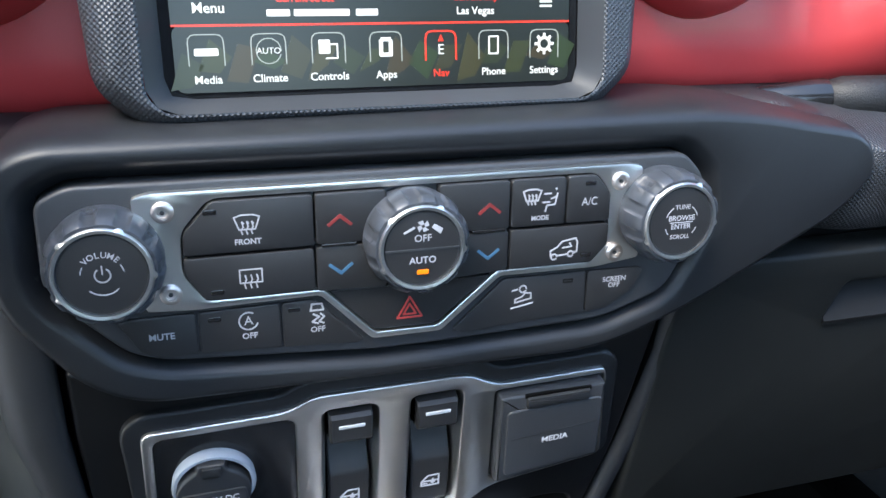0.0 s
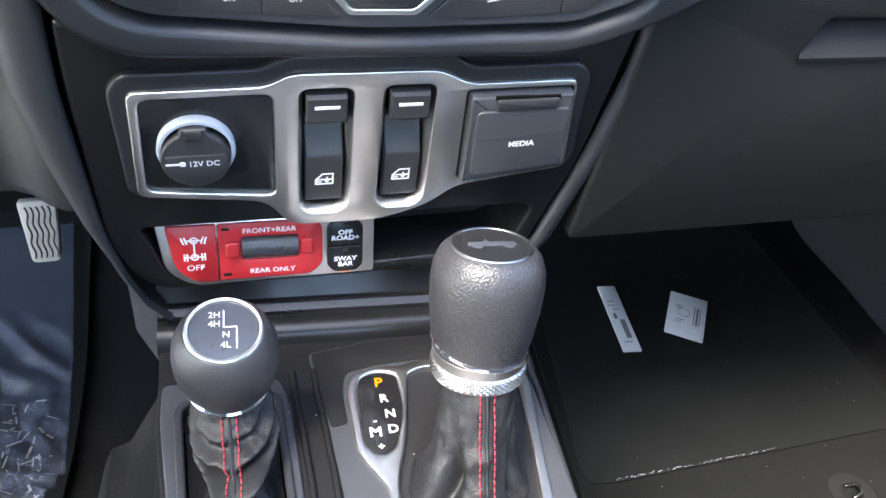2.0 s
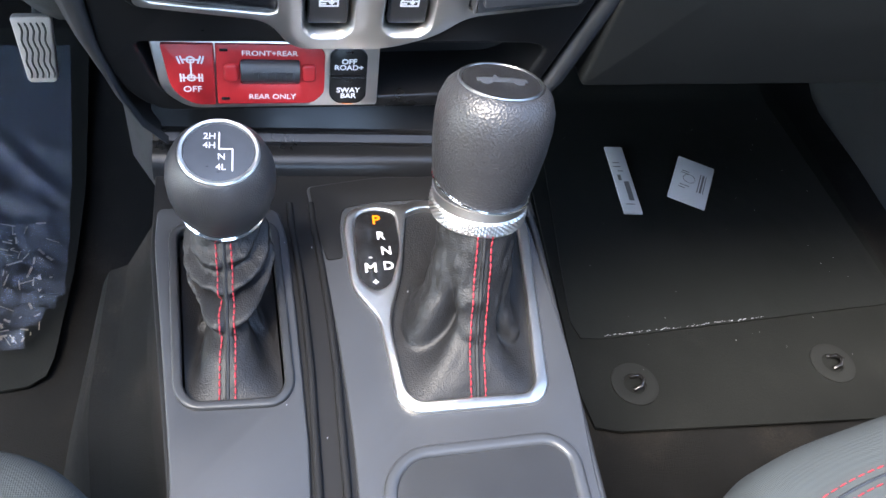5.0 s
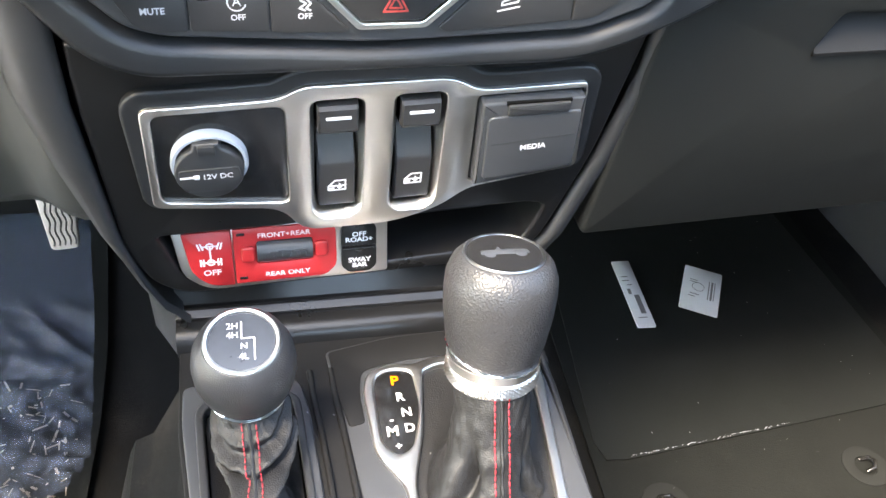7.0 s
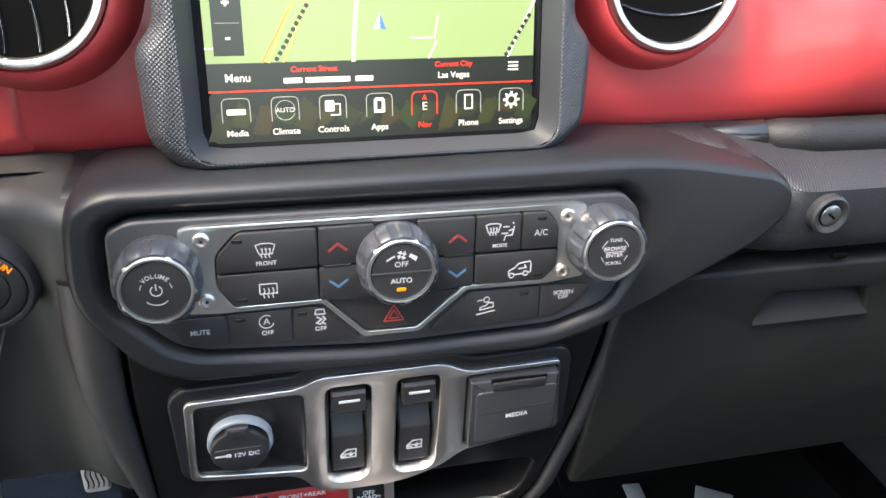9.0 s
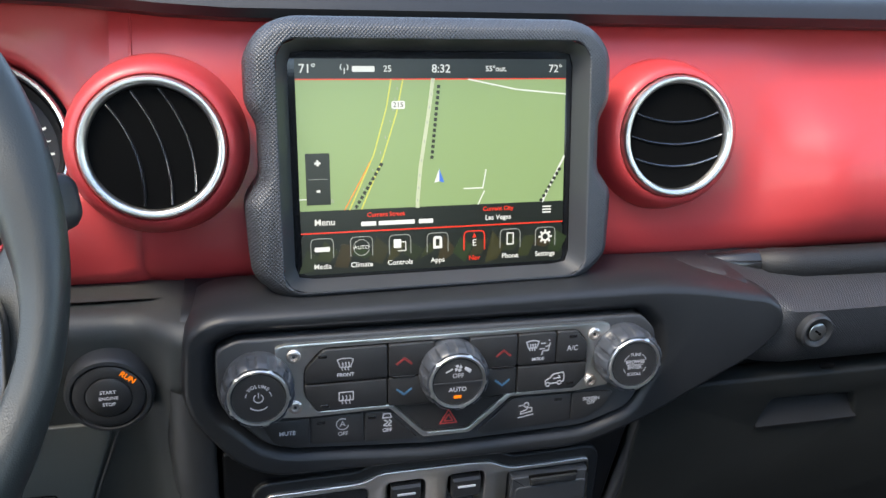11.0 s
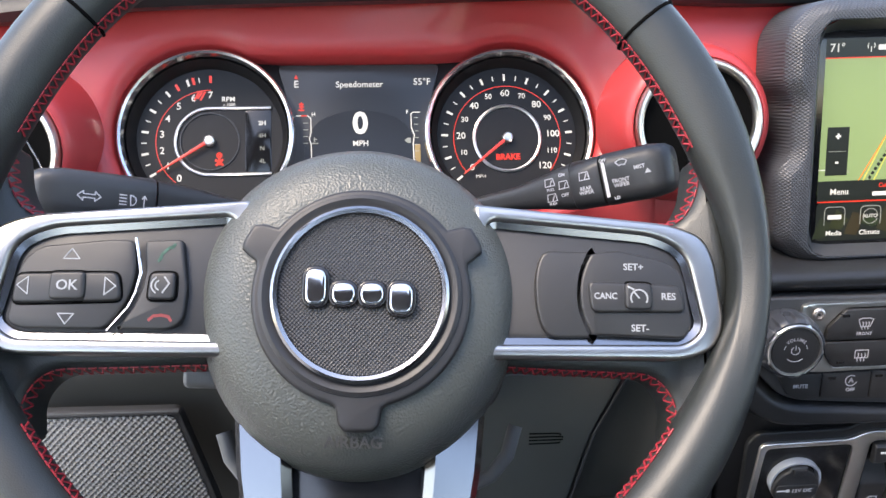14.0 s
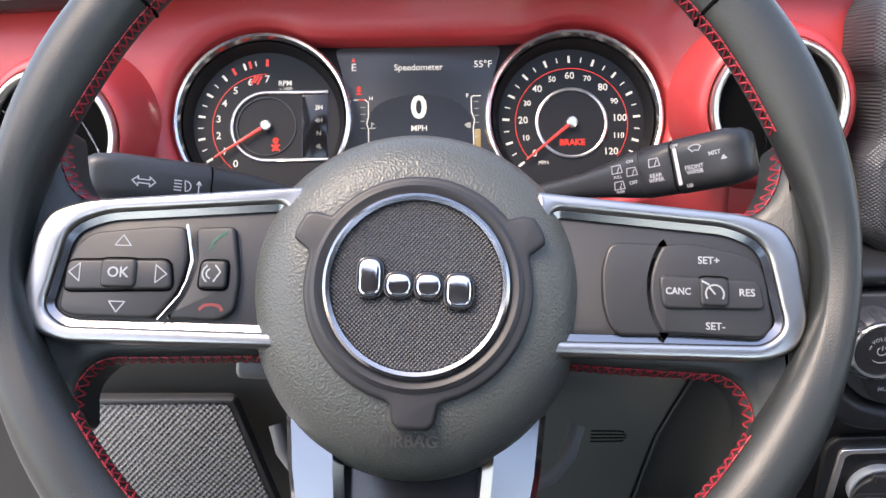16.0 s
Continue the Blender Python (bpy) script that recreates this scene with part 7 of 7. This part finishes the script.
# ---- pedal, mats, stickers ----
PED = thing("accelerator_pedal", (-0.265, 0.45, 0.24), "grey rubber accelerator pedal with wavy grip ribs", "pedal")
pm = plane(-0.267, 0.441, 0.273, 12, -1)
bm = bmesh.new()
slab(bm, pm, rounded([(-15, -34), (14, -34), (20, 38), (-19, 38)], [6, 6, 4, 4]), -6, 4, 2, steps=3)
PB2 = part("pad", bm, M_PEDAL, PED)
for k in range(5):
    bm = bmesh.new()
    tube(bm, [pm @ Vector(((-11 + k * 5.6 + 1.3 * math.sin(j * 1.25)) / 1000, (-28 + j * 4.6) / 1000, 0.0042)) for j in range(14)], 0.0011, 6)
    part("grip_rib", bm, M_BLACK, PB2, "dark wavy groove")
bm = bmesh.new()
tube(bm, [(-0.262, 0.452, 0.285), (-0.26, 0.52, 0.34), (-0.25, 0.62, 0.46)], 0.009, 10)
part("arm", bm, M_BLACK, PED, "black pedal arm")


def draped(name, outline, lift, material, label, category, kind="", thick=0.003, wob=0.0, step=0.016, seed=0.0):
    """A thin mat that follows the floor inside an outline in plan (metres)."""
    t = thing(name, (outline[0][0], outline[0][1], floor_height(*outline[0])), label, category, kind=kind)
    poly = [(x * 1000, y * 1000) for x, y in outline]
    us, vs = [p[0] for p in poly], [p[1] for p in poly]
    cu, cv = sum(us) / len(us), sum(vs) / len(vs)
    n, rows = 96, 22
    edge = spaced(rounded(poly, 25, 6), n)
    loops = []
    for k in range(rows + 1):
        f = 1 - k / rows * 0.995
        loop = []
        for x, y in edge:
            x, y = (cu + (x - cu) * f) / 1000, (cv + (y - cv) * f) / 1000
            z = floor_height(x, y) + lift + wob * noise.noise((x * 38 + seed, y * 38, 1.0)) + wob * 0.7 * noise.noise((x * 90, y * 90 + seed, 2.0))
            loop.append((x, y, z))
        loops.append(loop)
    loops.insert(0, [(x, y, z - thick) for x, y, z in loops[0]])
    bm = bmesh.new()
    loft(bm, loops, closed=True, caps=False)
    part("sheet", bm, material, t, "", 50)
    return t


draped("floor_mat", [(0.262, 0.022), (0.73, -0.01), (0.73, 0.52), (0.66, 0.60), (0.33, 0.60), (0.306, 0.54)], 0.006, M_MAT, "black rubber floor mat in the passenger footwell", "floor mat")
draped("mat_cover", [(0.277, 0.131), (0.72, 0.146), (0.70, 0.58), (0.345, 0.58)], 0.0085, mat("dark paper mat cover", (0.0105, 0.0118, 0.0115), 0.6, 0, 0.1, 300, 0.25, 14, spec=0.2), "dark protective sheet lying on the floor mat", "floor cover", thick=0.002, wob=0.0008)


def floor_frame(x, y, turn, lift=0.0):
    """A frame lying on the floor: u to the right, v ahead, w up from it."""
    e = 0.01
    du = Vector((2 * e, 0, floor_height(x + e, y) - floor_height(x - e, y))).normalized()
    dv = Vector((0, 2 * e, floor_height(x, y + e) - floor_height(x, y - e))).normalized()
    w = du.cross(dv)
    m = Matrix(((du.x, dv.x, w.x, x), (du.y, dv.y, w.y, y), (du.z, dv.z, w.z, floor_height(x, y) + lift), (0, 0, 0, 1)))
    return m @ Matrix.Rotation(radians(turn), 4, "Z")


def sticker(x, y, turn, w, h, label, bars, roundel=False):
    t = thing("sticker", (x, y, floor_height(x, y) + 0.0105), label, "sticker", "paper stickers on the mat")
    m = floor_frame(x, y, turn, 0.0118)
    bm = bmesh.new()
    slab(bm, m, rect(w, h, 2), -1, 0.4, 0.15)
    s = part("paper", bm, M_PAPER, t)
    for u, v, bw, bh in bars:
        bm = bmesh.new()
        slab(bm, m, rect(bw, bh, 0, u, v), 0.35, 0.5, 0.03, steps=1)
        part("print_bar", bm, M_PRINT, s, "small unreadable print")
    if roundel:
        icon("round_mark", m, [circle(8, -4, 5, 20)], 0.8, 0.42, M_PRINT, s)
    return t


sticker(0.4168, 0.3637, -5.5, 25.2, 119, "narrow white paper label on the dark floor sheet", [(-3, 30, 9, 1.5), (-3, 23, 10, 1.5), (0, 15, 7, 1.5), (3.6, -20, 7, 33), (-4, 3, 4.5, 10), (0, -43, 12, 1.5)])
sticker(0.5126, 0.3536, -32.5, 51, 84, "square white paper label on the dark floor sheet", [(14, 3, 2.8, 36), (17.6, 3, 1.2, 36), (10, 3, 1.4, 36), (-11, 17, 10, 1.3), (-11, 13, 11, 1.3), (-8, -10, 13, 1.3), (-11, -15, 9, 1.3)], True)


M_DISC = mat("dark rubber disc", (0.013, 0.014, 0.014), 0.7, 0, 0.1, 800, 0.2, 40, spec=0.15)


def mat_hook(x, y):
    t = thing("mat_hook", (x, y, floor_height(x, y) + 0.006), "round black mat fastener with a hook", "fastener", "mat fasteners")
    m = floor_frame(x, y, -10, 0.006) @ Matrix.Scale(1.42, 4)
    bm = bmesh.new()
    lathe(bm, m, [(19, -1), (18.5, 1.6), (16, 2.2), (9, 1.4), (8, -1)], 40)
    part("disc", bm, M_DISC, t)
    bm = bmesh.new()
    tube(bm, [m @ Vector((u / 1000, v / 1000, w / 1000)) for u, v, w in ((-3, 6, 1), (3, 5, 5), (5, 0, 7), (3, -5, 6), (-2, -6, 2))], 0.0026, 10)
    part("hook", bm, M_GLOSS, t, "glossy hook")


mat_hook(0.3300, 0.0725)
mat_hook(0.5790, 0.0725)

# scuffs: the torn bright edge of the sheet and flecks of dust
rng = random.Random(4)
t = thing("edge_scuffs", (0.3, 0.13, 0.1), "white scuffs along the edge of the floor sheet", "scuffs", kind="stuff")
bm = bmesh.new()
for i in range(70):
    f = i / 69
    if rng.random() < 0.25:
        continue
    x, y = 0.309 + 0.211 * f, 0.1335 + 0.0066 * f + rng.uniform(-0.0009, 0.0009)
    slab(bm, floor_frame(x, y, 8, 0.0105), rect(rng.uniform(0.7, 3.4), rng.uniform(0.3, 0.8), 0), 0, 0.2, 0.03, steps=1)
part("flecks", bm, M_PAPER, t)
t = thing("dust", (0.4, 0.2, 0.1), "pale dust flecks on the mat and console", "dust", kind="stuff")
bm = bmesh.new()
for i in range(40):
    x, y = rng.uniform(0.29, 0.7), rng.uniform(0.05, 0.5)
    slab(bm, floor_frame(x, y, rng.uniform(0, 180), 0.0105), rect(rng.uniform(0.3, 0.8), rng.uniform(0.3, 0.6), 0), 0, 0.25, 0.03, steps=1)
for i in range(22):
    u, v = rng.uniform(-100, 90), rng.uniform(-140, 30)
    slab(bm, CT, rect(0.5, 0.4, 0, u, v), 1.6, 2.2, 0.05, steps=1)
for i in range(70):
    x, y = rng.uniform(-0.10, 0.20), rng.uniform(0.03, 0.058)
    slab(bm, Matrix.Translation((x, y, 0.7741)), rect(0.5, 0.4, 0), 0, 0.4, 0.05, steps=1)
part("flecks", bm, M_PAPER, t)

# clear film over the driver's mat, with leaf litter under it
M_FILM = bpy.data.materials.new("clear crinkled film")
M_FILM.use_nodes = True
fb = M_FILM.node_tree.nodes["Principled BSDF"]
fb.inputs["Base Color"].default_value = (0.075, 0.092, 0.13, 1)
fb.inputs["Roughness"].default_value = 0.1
fb.inputs["Alpha"].default_value = 0.42
fn = M_FILM.node_tree.nodes.new("ShaderNodeTexNoise")
fn.inputs["Scale"].default_value = 42
fn.inputs["Detail"].default_value = 8
fbp = M_FILM.node_tree.nodes.new("ShaderNodeBump")
fbp.inputs["Strength"].default_value = 0.9
fbp.inputs["Distance"].default_value = 0.004
M_FILM.node_tree.links.new(fn.outputs["Fac"], fbp.inputs["Height"])
M_FILM.node_tree.links.new(fbp.outputs["Normal"], fb.inputs["Normal"])
draped("driver_mat", [(-0.72, 0.11), (-0.262, 0.147), (-0.243, 0.395), (-0.247, 0.63), (-0.72, 0.63)], 0.004, M_MAT, "black floor mat on the driver's side", "floor mat")
t = thing("plastic_film", (-0.3, 0.25, 0.09), "crinkled clear plastic film over the driver's mat", "plastic film")
loops = []
for k in range(100):
    y = 0.181 + 0.411 * k / 99
    right = -0.285 + 0.030 * ease(y, 0.181, 0.26) - 0.011 * ease(y, 0.375, 0.60) + 0.0032 * noise.noise((y * 54, 3.0, 0)) * (1 - ease(y, 0.32, 0.41))
    rough = 1 - 0.85 * ease(y, 0.32, 0.50)
    row = []
    for i in range(90):
        x = -0.70 + (right + 0.70) * i / 89
        ridge = 1 - 2.2 * abs(noise.noise((x * 20 + y * 17, y * 30 - x * 7, 1.0)))
        fine = 1 - 2.2 * abs(noise.noise((x * 54 - y * 23, y * 65, 4.0)))
        z = floor_height(x, y) + 0.012 + rough * (0.011 * max(0.0, ridge) + 0.006 * max(0.0, fine)) + 0.003 * noise.noise((x * 12, y * 12, 7.0))
        row.append((x, y, z))
    loops.append(row)
bm = bmesh.new()
loft(bm, loops, closed=False, caps=False)
part("sheet", bm, M_FILM, t, "", 50)
t = thing("leaf_litter", (-0.3, 0.25, 0.09), "dry leaf and straw scraps on the driver's mat", "litter", kind="stuff")
bm = bmesh.new()
for i in range(170):
    x, y = rng.uniform(-0.46, -0.272), 0.195 + 0.17 * rng.random() ** 1.2
    slab(bm, floor_frame(x, y, rng.uniform(0, 180), rng.uniform(0.008, 0.017)) @ Matrix.Rotation(rng.uniform(-0.4, 0.4), 4, "X"), rect(rng.uniform(1.5, 9) if i % 3 else rng.uniform(8, 16), rng.uniform(0.5, 2.6), 0), 0, 0.4, 0.05, steps=1)
part("scraps", bm, mat("dry straw", (0.20, 0.16, 0.115), 0.8, 0, 0.3, 300, 0.4, 120), t)


# ---- seats ----
def seat(x, ahead, label):
    """A cushion and backrest; ahead: how far the seat is slid forward, in millimetres."""
    t = thing("car_seat", (x, -0.40, 0.25), label, "seat", "front seats")
    half = [(0, -118), (125, -136), (200, -150), (238, -163), (262, -188), (272, -235), (272, -640)]
    plan = rounded([(u, v + ahead) for u, v in half] + [(-u, v + ahead) for u, v in half[:0:-1]], [40, 40, 40, 20, 20, 30, 30, 30, 30, 20, 20, 40, 40], 6)
    at = Matrix.Translation((x, 0, 0))
    bm = bmesh.new()
    rings = [ring(bm, at, inset(plan, d), z) for d, z in ((14, 250), (2, 400), (0, 430), (0, 448), (2, 459), (6, 467), (12, 473), (20, 477), (30, 480), (46, 482), (80, 481))]
    for a, b in zip(rings, rings[1:]):
        bridge(bm, a, b)
    fill(bm, [rings[-1]])
    cushion = part("cushion", bm, M_FABRIC, t, "dark grey cloth cushion", 70)
    bm = bmesh.new()
    for d, z in ((31, 480.6), (38.5, 481.4)):
        loop = inset(plan, d)
        stitches(bm, [at @ Vector((u / 1000, v / 1000, z / 1000)) for u, v in loop + loop[:1]], 0.0046, 0.0018, 0.00042, Vector((0, 0, 0.0005)))
    part("stitching", bm, M_THREAD, cushion, "double row of red stitches")
    bm = bmesh.new()
    loop = inset(plan, 35)
    tube(bm, [at @ Vector((u / 1000, v / 1000, 0.4806)) for u, v in loop + loop[:1]], 0.0008, 6)
    part("seam", bm, M_BLACK, cushion, "dark sewn seam")
    bm = bmesh.new()
    loops = []
    for k in range(13):
        f = k / 12
        zc, yc = 0.42 + 0.62 * f, -0.60 - 0.17 * f
        ws = 0.25 - 0.07 * f ** 3
        loops.append([(x + ws * math.copysign(abs(math.cos(a)) ** 0.5, math.cos(a)), yc + 0.06 * math.copysign(abs(math.sin(a)) ** 0.6, math.sin(a)), zc) for a in [2 * math.pi * j / 32 for j in range(32)]])
    loft(bm, loops)
    part("backrest", bm, M_FABRIC, t, "dark grey cloth backrest", 70)
    return t


seat(0.400, -28, "dark grey cloth passenger seat with red double stitching")
seat(-0.398, 26, "dark grey cloth driver seat with red double stitching")
